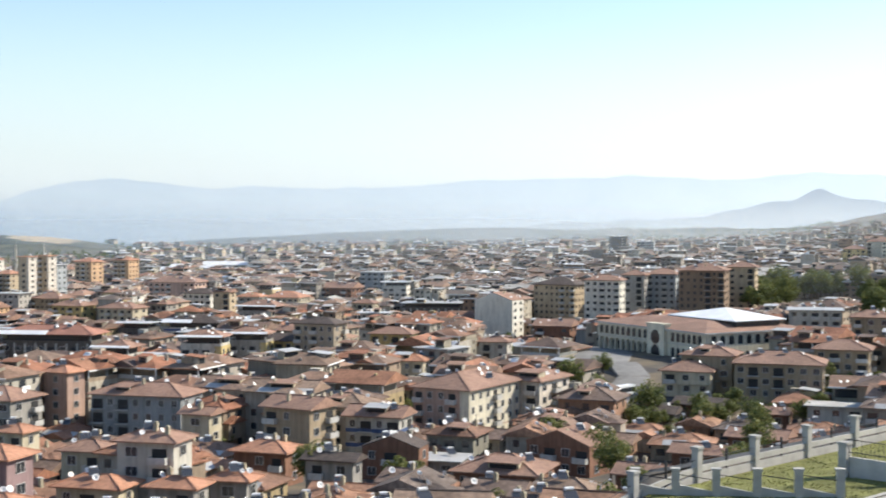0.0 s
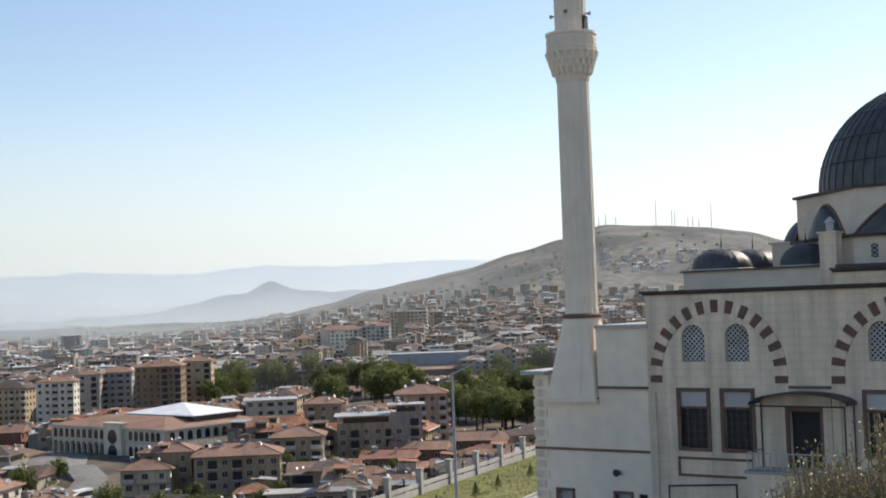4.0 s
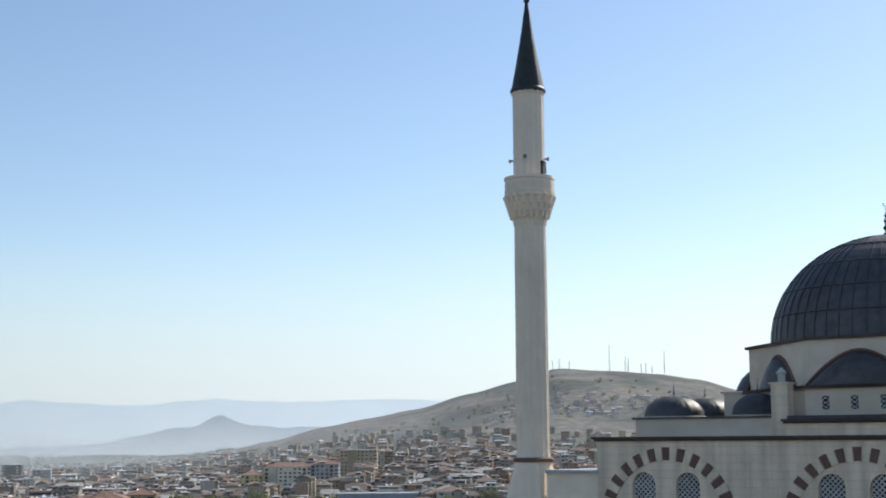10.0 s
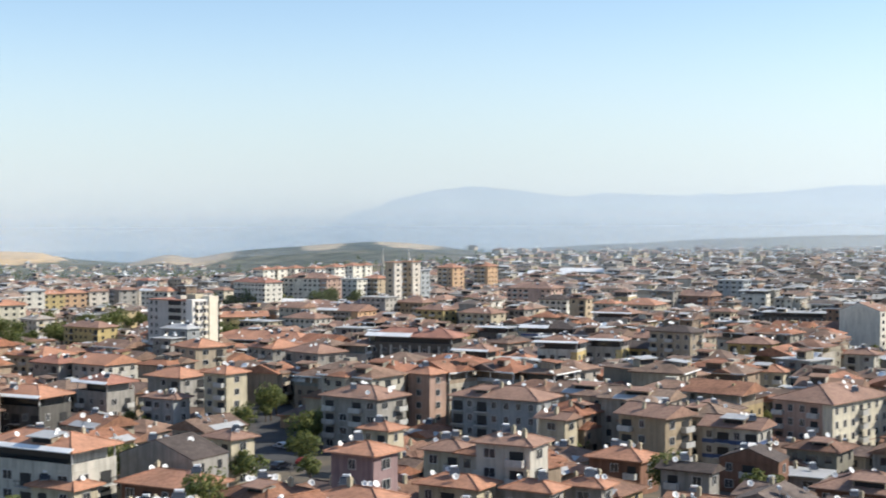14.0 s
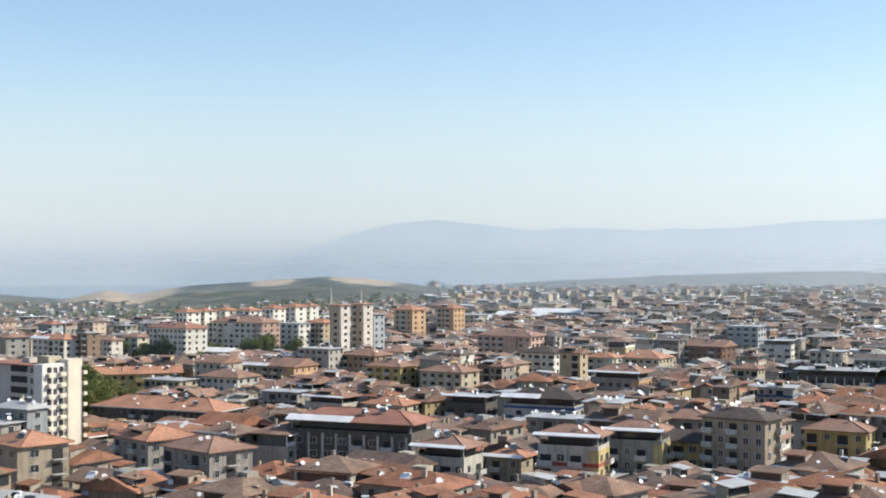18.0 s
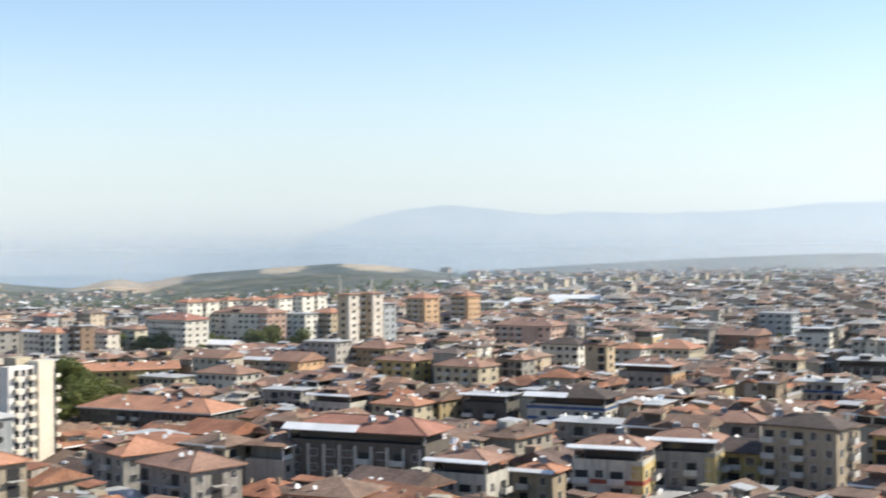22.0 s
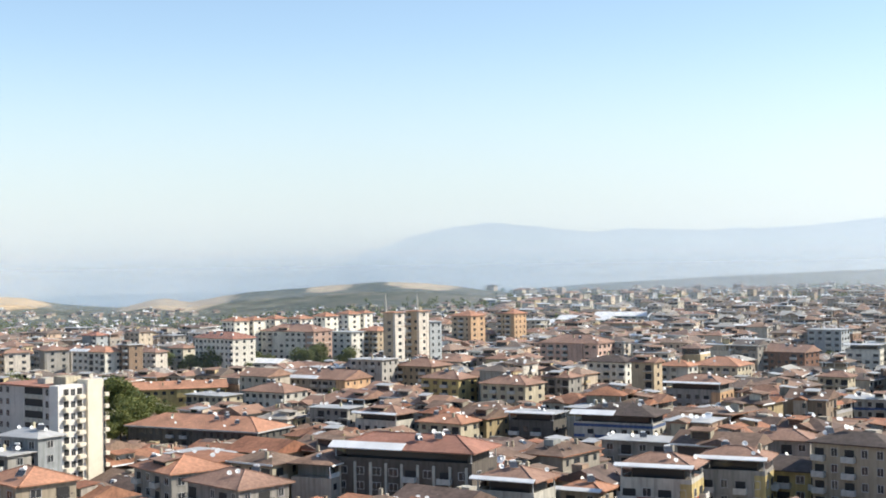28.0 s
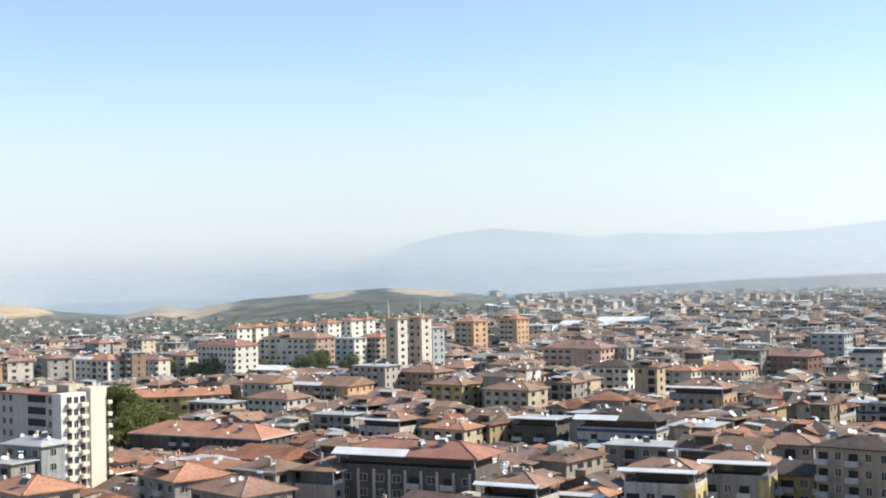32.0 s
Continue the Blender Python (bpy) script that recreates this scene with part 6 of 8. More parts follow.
    part("cornice", Geo().box(-a - 0.1, a + 0.1, -b - 0.1, -b + 0.3, h - 0.5, h - 0.05).box(a - 0.3, a + 0.1, -b + 0.3, b, h - 0.5, h - 0.05), M_FRAME, root)
    t = Geo()
    ta, tb = ia + 1.5, ib + 1.5
    t.add([(8 + a_, 5 + b_, h + z_) for a_, b_, z_ in ((-ta, -tb, 2.9), (ta, -tb, 2.9), (ta, tb, 2.9), (-ta, tb, 2.9), (0, 0, 5.9), (-ta, -tb, 2.6), (ta, -tb, 2.6), (ta, tb, 2.6), (-ta, tb, 2.6))],
          [(0, 1, 4), (1, 2, 4), (2, 3, 4), (3, 0, 4), (5, 6, 1, 0), (6, 7, 2, 1), (7, 8, 3, 2), (8, 5, 0, 3)])
    part("tent_roof", t, material("white_sheet", (0.82, 0.83, 0.83), 0.5, vary=0.05), root, "white sheet tent roof")
    part("clerestory", Geo().box(8 - ia, 8 + ia, 5 - ib, 5 + ib, h + 0.6, h + 2.8), PAINT["dark"], root)


def sports_hall(x, y, rot):
    gz = ground_z(x, y)
    TAKEN.append((x, y, 34))
    SEEN.append((0, 0, math.atan2(x, y), 36 / math.hypot(x, y), math.hypot(x, y) - 26, gz + 0.5))
    root = thing("sports_hall", "long blue sports hall beside a brown shed roof", "sports hall", pose(x, y, gz, 0, 0, rot))
    part("wall", Geo().box(-24, 24, -9, 9, -3, 13.2), material("blue_sheet", (0.20, 0.25, 0.31), 0.5, vary=0.08), root)
    part("roof", Geo().box(-24.5, 24.5, -9.5, 9.5, 13.2, 13.7), M_METAL, root)
    part("shed_roof", Geo().add([(-26, -26, 4.2), (18, -26, 4.2), (18, -9.6, 6.4), (-26, -9.6, 6.4), (-26, -26, 4.5), (18, -26, 4.5), (18, -9.6, 6.7), (-26, -9.6, 6.7)],
                                [(0, 3, 2, 1), (4, 5, 6, 7), (0, 1, 5, 4), (1, 2, 6, 5), (2, 3, 7, 6), (3, 0, 4, 7)]), TILES["b"], root)
    part("shed_wall", Geo().box(-25, 17, -25, -10, -3, 4.1), PAINT["dark"], root)


tower_block(-218.8, 455.2, -22, 24, 11.5, 10, 8.0)
arcade_hall(84.6, 453.0, -62)
sports_hall(312.6, 777.5, -22)


# ---- trees ----
def leaf_crown(seed, height, spread, clumps, leaves, conifer=False):
    rg = random.Random(seed)
    g = Geo()
    for c in range(clumps):
        if conifer:
            k = rg.random() ** 0.7
            r = spread * (1 - k) + 0.15
            a = rg.uniform(0, 6.28)
            cx, cy, cz, cr = r * 0.75 * math.cos(a), r * 0.75 * math.sin(a), height * (0.12 + 0.86 * k), 0.5 * r + 0.25
        else:
            while True:
                p = [rg.uniform(-1, 1) for _ in range(3)]
                if sum(q * q for q in p) < 1:
                    break
            cx, cy, cz = p[0] * spread * 0.75, p[1] * spread * 0.75, height * 0.62 + p[2] * height * 0.28
            cr = rg.uniform(0.3, 0.5) * spread
        for i in range(leaves):
            v = Vector((rg.gauss(0, 1), rg.gauss(0, 1), rg.gauss(0, 1))).normalized() * cr * rg.uniform(0.75, 1.05)
            o = Vector((cx, cy, cz)) + Vector((v.x, v.y, v.z * 0.8))
            n = (v + Vector((rg.gauss(0, 0.5), rg.gauss(0, 0.5), rg.gauss(0, 0.5))) * cr * 0.6).normalized()
            t = n.orthogonal().normalized()
            b = n.cross(t)
            s = rg.uniform(0.18, 0.4) * (0.8 if conifer else 1)
            g.add([o - t * s, o - b * s * 0.6, o + t * s, o + b * s * 0.6], [(0, 1, 2, 3)])
    return g.mesh("crown", [M_LEAF])


def trunk_mesh(height, r):
    g = Geo().turned([(r * 1.3, -0.8), (r, 0.4), (r * 0.75, height * 0.45), (r * 0.3, height * 0.8)], 8)
    for a in (20, 140, 260):
        c, s = math.cos(radians(a)), math.sin(radians(a))
        g.tube((0, 0, height * 0.36), (c * height * 0.2, s * height * 0.2, height * 0.62), r * 0.35, 5)
    return g.mesh("trunk", [M_BARK])


TREES = [(trunk_mesh(9, 0.22), leaf_crown(1, 9, 3.6, 20, 66)), (trunk_mesh(7, 0.18), leaf_crown(2, 7, 3.0, 16, 66)), (trunk_mesh(11, 0.25), leaf_crown(3, 11, 4.2, 26, 70)), (trunk_mesh(6, 0.15), leaf_crown(4, 6, 2.8, 14, 60))]
CONIFER = (trunk_mesh(11, 0.2), leaf_crown(9, 11, 2.6, 46, 60, True))


WOODS = []


def tree(x, y, k, s, label="leafy green tree with a rounded crown", z=None):
    tr, cr = CONIFER if k < 0 else TREES[k % 4]
    m = pose(x, y, ground_z(x, y) if z is None else z, 0, 0, (x * 37 + y * 11) % 360) @ Matrix.Scale(s, 4)
    if min(math.hypot(x, y), math.hypot(x - B_X, y - B_Y)) > 600:
        WOODS.append((m, tr, cr))
        return
    root = thing("tree", label, "tree", m, "trees of the town")
    part("trunk", tr, None, root)
    part("crown", cr, None, root)


def grove(x, y, rx, ry, count, s, seed):
    rg = random.Random(seed)
    for i in range(count):
        a, q = rg.uniform(0, 6.28), math.sqrt(rg.random())
        tree(x + rx * q * math.cos(a), y + ry * q * math.sin(a), rg.randint(0, 3), s * rg.uniform(0.8, 1.25))
    TAKEN.append((x, y, 0.75 * max(rx, ry)))
    ex, ey = (B_X, B_Y) if x < -20 else (0, 0)
    q = math.hypot(x - ex, y - ey)
    SEEN.append((ex, ey, math.atan2(x - ex, y - ey), rx / q, q, ground_z(x, y) + (0.5 if x > 150 else 3.0)))


tree(93.8, 480.9, -1, 1.00, "dark green cypress-like conifer beside the hall")
tree(110.9, 477.8, -1, 0.62, "small dark conifer beside the hall")
tree(114.0, 474.5, -1, 0.60, "small dark conifer beside the hall")
grove(174.2, 703.8, 14, 9, 7, 1.90, 11)
grove(205.0, 761.4, 10, 8, 5, 1.50, 12)
grove(208.9, 471.8, 20, 12, 13, 1.50, 13)
grove(203.2, 426.6, 18, 12, 13, 1.50, 14)
grove(276.1, 587.9, 22, 12, 14, 1.60, 15)
grove(245.1, 719.9, 26, 8, 13, 1.40, 30)
grove(204.5, 761.5, 28, 10, 15, 1.60, 31)
grove(350.4, 715.8, 20, 12, 9, 1.60, 32)
grove(200.0, 590.0, 20, 14, 12, 1.60, 33)
grove(240.0, 640.0, 24, 14, 12, 1.60, 34)
grove(-273.3, 586.8, 7, 12, 10, 1.30, 17)
grove(-270.8, 601.8, 10, 9, 10, 1.25, 18)
grove(-301.1, 632.0, 6, 10, 5, 1.30, 19)
grove(-310.0, 834.6, 40, 8, 16, 1.40, 20)
grove(-334.1, 797.5, 22, 8, 11, 1.40, 21)
grove(-353.0, 570.0, 34, 12, 22, 1.15, 22)
grove(-346.7, 611.0, 24, 9, 12, 1.15, 23)
grove(-334.8, 654.3, 24, 9, 10, 1.15, 24)
grove(-285.0, 622.0, 8, 9, 8, 1.20, 25)
grove(-358.0, 800.0, 26, 8, 11, 1.30, 27)
grove(-326.6, 514.0, 16, 8, 8, 1.20, 26)
tree(36.2, 341.6, 0, 0.85)
tree(47.4, 331.1, 1, 0.95)
tree(49.4, 326.3, 2, 1.05)
tree(51.9, 320.8, 3, 0.85)
tree(59.2, 313.5, 4, 0.95)
tree(63.7, 316.6, 5, 1.05)
tree(70.8, 313.1, 6, 0.85)
tree(78.8, 324.6, 7, 0.95)
tree(70.0, 298.4, 8, 1.05)
tree(37.2, 298.7, 9, 0.85)
tree(29.8, 260.8, 10, 0.95)
tree(48.8, 290.4, 11, 1.05)
tree(84.0, 318.6, 12, 0.85)
tree(91.2, 330.6, 13, 0.95)
tree(35.0, 374.4, 14, 1.05)
tree(29.0, 324.7, 15, 0.85)
tree(98.6, 342.1, 16, 0.95)
tree(71.7, 335.4, 17, 1.05)
tree(-124.8, 282.7, 0, 0.90)
tree(-113.8, 259.7, 1, 0.90)
tree(-129.4, 301.4, 2, 0.90)
tree(-104.4, 240.3, 3, 0.90)
tree(-98.5, 262.6, 4, 0.90)
tree(-90.5, 242.7, 5, 0.90)
tree(-108.8, 295.6, 6, 0.90)
tree(-137.5, 309.8, 7, 0.90)
tree(94.9, 473.6, -1, 1.15, "tall dark green conifer before the hall")
tree(149.5, 667.5, 0, 1.50, "dark green dense tree")
tree(150.5, 652.9, 1, 1.50, "dark green dense tree")
tree(158.2, 667.0, 2, 1.50, "dark green dense tree")
tree(159.0, 652.4, 3, 1.50, "dark green dense tree")
tree(166.9, 666.4, 4, 1.50, "dark green dense tree")
tree(-136.4, 336.4, 2, 1.00)
tree(-139.3, 347.6, 0, 1.00)
tree(-142.3, 347.0, 1, 1.10)
tree(-108.6, 286.1, 0, 1.10)
tree(-110.6, 295.0, 1, 1.00)
tree(-103.1, 270.0, 3, 1.20)
tree(-49.7, 288.3, 1, 0.90)
tree(-48.5, 288.5, 3, 0.80)
tree(-100.7, 237.0, 3, 1.30)
tree(-161.0, 305.1, 1, 0.90)
tree(-155.3, 301.4, 3, 1.00)
tree(38.7, 351.4, 0, 1.00)
tree(41.2, 361.2, 1, 0.90)
tree(27.8, 278.6, 3, 0.90)
tree(44.6, 320.9, 1, 0.90)
tree(47.6, 313.9, 0, 0.80)
tree(69.1, 329.8, 1, 0.80)
tree(61.8, 327.2, 0, 0.90)
tree(57.5, 333.6, 3, 0.80)
tree(92.9, 352.5, 1, 0.90)
tree(101.3, 361.6, 0, 0.90)
tree(-8.6, 243.3, 3, 1.00)
tree(-4.5, 238.5, 1, 0.80)
tree(59.7, 274.1, 3, 0.80)
tree(73.5, 290.3, 3, 0.55)
tree(35.9, 274.7, 3, 0.80)
tree(37.7, 1002.8, 2, 1.50, "dark green dense tree")
tree(167.5, 715.1, 2, 1.50)
tree(-56.2, 675.1, 1, 1.00)
tree(-53.4, 684.7, 0, 1.00)
tree(-42.7, 870.8, 1, 1.30, "yellow-green leafy street tree")
tree(128.2, 346.0, 1, 0.80)
tree(123.9, 361.3, 0, 0.70)
tree(115.9, 361.9, 1, 0.70)
tree(107.9, 362.3, 3, 0.80)
tree(91.5, 349.2, 0, 0.70)
tree(67.7, 337.3, 1, 0.80)
tree(54.9, 314.2, 3, 0.80)
tree(43.9, 310.9, 0, 0.90)
tree(45.3, 386.9, 0, 0.90)


# ---- the mosque's terrace ----
FX, FY = BACK_FENCE[0]
_fl = math.hypot(BACK_FENCE[1][0] - FX, BACK_FENCE[1][1] - FY)
DX, DY = (BACK_FENCE[1][0] - FX) / _fl, (BACK_FENCE[1][1] - FY) / _fl


def fence_point(s, off):
    """s metres along the back fence, off metres outside it."""
    return FX + DX * s - DY * off, FY + DY * s + DX * off


def strip(name, label, category, mat, s0, s1, o0, o1, lift, n=40, k=8, rough=0.0, kind="structure"):
    vs, fs = [], []
    for i in range(n + 1):
        for j in range(k + 1):
            x, y = fence_point(s0 + (s1 - s0) * i / n, o0 + (o1 - o0) * j / k)
            vs.append((x, y, ground_z(x, y) + lift + rough * noise.noise((x * 0.8, y * 0.8, 0.0))))
    for i in range(n):
        for j in range(k):
            a = i * (k + 1) + j
            fs.append((a, a + k + 1, a + k + 2, a + 1))
    return tagged(new(name, Geo().add(vs, [q[::-1] for q in fs]).mesh(name, [mat], True)), label, category, kind=kind)


strip("lawn", "bright green lawn strip along the fence", "lawn", M_GRASS, -6, 62, -8.6, -0.3, 0.06, 90, 14, 0.05)
strip("pavement", "pale concrete forecourt beside the mosque", "pavement", M_PAVE, -2, 62, -24, -8.9, 0.05, 60, 14)
strip("road", "grey street below the terrace fence", "road", M_ASPH, -10, 90, 3.0, 9.0, 0.12, 60, 3)


def lawn_tufts():
    rg = random.Random(21)
    g = Geo()
    for i in range(14000):
        s, o = rg.uniform(-5.5, 61.5), rg.uniform(-8.4, -0.5)
        x, y = fence_point(s, o)
        z = ground_z(x, y) + 0.04
        a, h = rg.uniform(0, 6.28), rg.uniform(0.04, 0.11)
        c, d = 0.04 * math.cos(a), 0.05 * math.sin(a)
        g.add([(x - c, y - d, z), (x + c, y + d, z), (x + rg.uniform(-0.06, 0.06), y + rg.uniform(-0.06, 0.06), z + h)], [(0, 1, 2)])
    m = material("grass_blades", (0.13, 0.17, 0.03), 0.9, ramp=[(0.155, 0.17, 0.045), (0.19, 0.19, 0.055), (0.12, 0.145, 0.04), (0.23, 0.21, 0.09)], island=True, vary=0.1)
    tagged(new("grass", g.mesh("grass", [m])), "short uneven grass blades on the lawn", "grass", kind="stuff")


lawn_tufts()
strip("kerb", "pale stone kerb between lawn and forecourt", "kerb", M_CONC, -2, 62, -8.95, -8.6, 0.14, 40, 1)


def back_fence():
    root = thing("fence", "grey concrete post and rail fence round the terrace", "fence", pose(0, 0, 0))
    post = Geo().box(-0.2, 0.2, -0.2, 0.2, -0.8, 1.75).box(-0.26, 0.26, -0.26, 0.26, 1.75, 1.87).mesh("post", [M_CONC])
    thin = Geo().box(-0.05, 0.05, -0.05, 0.05, -0.5, 1.35).mesh("mid_post", [M_STEEL])
    ang = math.degrees(math.atan2(DY, DX))
    n, step = 13, 5.2
    for i in range(-2, n):
        x, y = fence_point(i * step, 0)
        part("post", post, None, root, at=pose(x, y, ground_z(x, y), 0, 0, ang))
        if i == n - 1:
            break
        xm, ym = fence_point((i + 0.5) * step, 0)
        part("mid_post", thin, None, root, at=pose(xm, ym, ground_z(xm, ym) + 0.1, 0, 0, ang))
        x2, y2 = fence_point((i + 1) * step, 0)
        for z0, z1 in ((-0.3, 0.42), (0.56, 0.84)):
            za, zb = ground_z(x, y), ground_z(x2, y2)
            g = Geo()
            p, q = Vector((x, y, 0)) + Vector((DX, DY, 0)) * 0.2, Vector((x2, y2, 0)) - Vector((DX, DY, 0)) * 0.2
            o = Vector((-DY, DX, 0)) * 0.07
            g.add([(*(p - o).xy, za + z0), (*(q - o).xy, zb + z0), (*(q + o).xy, zb + z0), (*(p + o).xy, za + z0), (*(p - o).xy, za + z1), (*(q - o).xy, zb + z1), (*(q + o).xy, zb + z1), (*(p + o).xy, za + z1)],
                  [(0, 3, 2, 1), (4, 5, 6, 7), (0, 1, 5, 4), (1, 2, 6, 5), (2, 3, 7, 6), (3, 0, 4, 7)])
            part("panel", g, M_CONC, root)
        part("wire", Geo().tube((x, y, ground_z(x, y) + 1.2), (x2, y2, ground_z(x2, y2) + 1.2), 0.02, 4), M_STEEL, root)


def front_fence():
    root = thing("fence", "low stepped concrete fence with square posts and rails", "fence", pose(0, 0, 0))
    post = Geo().box(-0.19, 0.19, -0.19, 0.19, -1.2, 1.3).box(-0.24, 0.24, -0.24, 0.24, 1.3, 1.4).mesh("post", [M_CONC])
    pts = [(9.4 + 1.93 * i, 66.75 - 0.29 * i) for i in range(6)]
    for i, (x, y) in enumerate(pts):
        z = 48.25 + 0.04 * i
        part("post", post, None, root, at=pose(x, y, z, 0, 0, -8))
        if i:
            px, py = pts[i - 1]
            g = Geo().add([(px, py - 0.09, 47.0), (x, y - 0.09, 47.0), (x, y + 0.09, 47.0), (px, py + 0.09, 47.0), (px, py - 0.09, 48.9), (x, y - 0.09, 48.55), (x, y + 0.09, 48.55), (px, py + 0.09, 48.9)],
                          [(0, 3, 2, 1), (4, 5, 6, 7), (0, 1, 5, 4), (1, 2, 6, 5), (2, 3, 7, 6), (3, 0, 4, 7)])
            part("panel", g, M_CONC, root)
            part("rail", Geo().tube((px, py, z + 1.05), (x, y, z + 0.8), 0.025, 5), M_STEEL, root)
    gate = thing("gate_wall", "grey concrete gate piers with a low wall and dark railing", "wall", pose(0, 0, 0))
    pier = Geo().box(-0.24, 0.24, -0.24, 0.24, -1.0, 1.75).box(-0.3, 0.3, -0.3, 0.3, 1.75, 1.88).mesh("pier", [M_CONC])
    line = [(20.9, 70.9), (23.2, 68.3), (25.6, 65.6), (28.0, 62.9)]
    for i, (x, y) in enumerate(line):
        part("pier", pier, None, gate, at=pose(x, y, ground_z(x, y), 0, 0, -48))
        if i:
            px, py = line[i - 1]
            part("low_wall", Geo().add([(px, py, 48), (x, y, 48), (x + 0.15, y + 0.13, 48), (px + 0.15, py + 0.13, 48), (px, py, 49.45), (x, y, 49.45), (x + 0.15, y + 0.13, 49.45), (px + 0.15, py + 0.13, 49.45)],
                                       [(0, 3, 2, 1), (4, 5, 6, 7), (0, 1, 5, 4), (1, 2, 6, 5), (2, 3, 7, 6), (3, 0, 4, 7)]), M_CONC, gate)
            for z in (49.7, 50.35):
                part("rail", Geo().tube((px, py, z), (x, y, z), 0.025, 5), M_STEEL, gate)
            for k in range(1, 14):
                t = k / 14
                part("bar", Geo().tube((px + (x - px) * t, py + (y - py) * t, 49.45), (px + (x - px) * t, py + (y - py) * t, 50.35), 0.012, 4), M_STEEL, gate)


def basin_rail():
    """A flat sheet in place of the sunken yard beside the mosque, with its railing."""
    m = material("blue_sheeting", (0.035, 0.06, 0.10), 0.35, vary=0.2, grain=1.0)
    c = MOSQUE @ Matrix.Translation((0, 0, 0))

    def loc(u, v, z):
        return c @ Vector((u, v, z))

    edge = [(-3.0, -9.2), (9.0, -9.2), (9.0, -1.3), (-3.0, -1.3)]
    yard = thing("sunken_yard", "dark blue sheeted yard with a pale kerb beside the mosque", "yard", pose(0, 0, 0))
    g = Geo().add([(*loc(u, v, 0).xy, 49.16) for u, v in edge], [(0, 1, 2, 3)])
    part("sheeting", g, m, yard)
    rl = thing("railing", "thin dark metal railing round the flat sheeted yard", "railing", pose(0, 0, 0))
    ring = edge + [edge[0]]
    for (u0, v0), (u1, v1) in zip(ring[:4], ring[1:]):
        p, q = loc(u0, v0, 0), loc(u1, v1, 0)
        part("kerb", Geo().tube((p.x, p.y, 49.15), (q.x, q.y, 49.15), 0.14, 4), M_CONC, yard)
        for h in (0.5, 1.0):
            part("rail", Geo().tube((p.x, p.y, 49.15 + h), (q.x, q.y, 49.15 + h), 0.025, 5), M_STEEL, rl)
        n = int((q - p).length / 1.0)
        for k in range(n + 1):
            o = p.lerp(q, k / n)
            part("baluster", Geo().tube((o.x, o.y, 49.1), (o.x, o.y, 50.15), 0.02, 4), M_STEEL, rl)


def street_lamp(x, y, z0, h, arms, turn, label):
    root = thing("street_lamp", label, "street lamp", pose(x, y, z0, 0, 0, turn))
    part("pole", Geo().turned([(0.1, -0.5), (0.09, 0.5), (0.055, h)], 8), M_METAL, root)
    for s in arms:
        part("arm", Geo().tube((0, 0, h - 0.05), (s * 1.3, 0, h + 0.55), 0.035, 6), M_METAL, root)
        part("lamp_head", Geo().turned([(0.04, -0.08), (0.16, -0.02), (0.18, 0.06), (0.06, 0.14)], 10, s * 1.45, 0).tube((s * 1.25, 0, 0.02), (s * 1.5, 0, 0.04), 0.05, 6), M_TANK, root, at=pose(0, 0, h + 0.55))


back_fence()
front_fence()
basin_rail()
street_lamp(25.6, 60.8, 49.3, 9.2, (1,), -20, "tall grey street lamp with one arm")
street_lamp(115.1, 330.0, ground_z(115.1, 330.0), 8.5, (-1, 1), 10, "grey street lamp with two arms")
street_lamp(20.3, 176, ground_z(20.3, 176), 7.5, (-1, 1), 25, "grey street lamp with two arms")
street_lamp(66, 131, ground_z(66, 131), 8.0, (-1,), 15, "grey street lamp with one arm")


def young_conifers():
    for i in range(11):
        x, y = fence_point(2.5 + 5.4 * i, -4.5 - 0.5 * (i % 2))
        tree(x, y, -1, 0.085 + 0.012 * (i % 3), "small dark young conifer planted on the lawn", ground_z(x, y))


young_conifers()


# ---- dry shrub on the near slope ----
def shrub(x, y, z, r, h, seed):
    rg = random.Random(seed)
    root = thing("shrub", "dry yellow-green shrub with thin twigs on the slope", "shrub", pose(x, y, z))
    g, tw = Geo(), Geo()
    for i in range(420):
        a, k = rg.uniform(0, 6.28), math.sqrt(rg.random())
        tip = Vector((r * k * math.cos(a), r * k * math.sin(a), h * (1 - 0.5 * k * k) * rg.uniform(0.45, 1.05)))
        base = Vector((0.25 * tip.x, 0.25 * tip.y, 0))
        tw.tube(base, tip, 0.008, 3)
        for j in range(80):
            t = rg.uniform(0.3, 1.02)
            o = base.lerp(tip, t) + Vector((rg.gauss(0, 0.06), rg.gauss(0, 0.06), rg.gauss(0, 0.05)))
            n = Vector((rg.gauss(0, 1), rg.gauss(0, 1), rg.gauss(0, 1))).normalized()
            u = n.orthogonal().normalized()
            v = n.cross(u)
            s = rg.uniform(0.012, 0.03)
            g.add([o - u * s, o - v * s * 0.5, o + u * s, o + v * s * 0.5], [(0, 1, 2, 3)])
    part("twig", tw, material("dry_twig", (0.3, 0.24, 0.16), 0.9), root)
    part("foliage", g, material("dry_leaves", (0.2, 0.17, 0.06), 0.8, ramp=[(0.36, 0.30, 0.13), (0.24, 0.22, 0.08), (0.46, 0.36, 0.17), (0.15, 0.15, 0.055), (0.52, 0.44, 0.27)], island=True, vary=0.1), root)


shrub(8.5, 9.95, 58.5, 0.95, 2.35, 1)
shrub(9.2, 9.6, 58.4, 1.15, 3.1, 2)
shrub(9.0, 9.3, 58.4, 1.0, 2.3, 4)
shrub(8.0, 10.4, 58.7, 0.7, 1.75, 3)


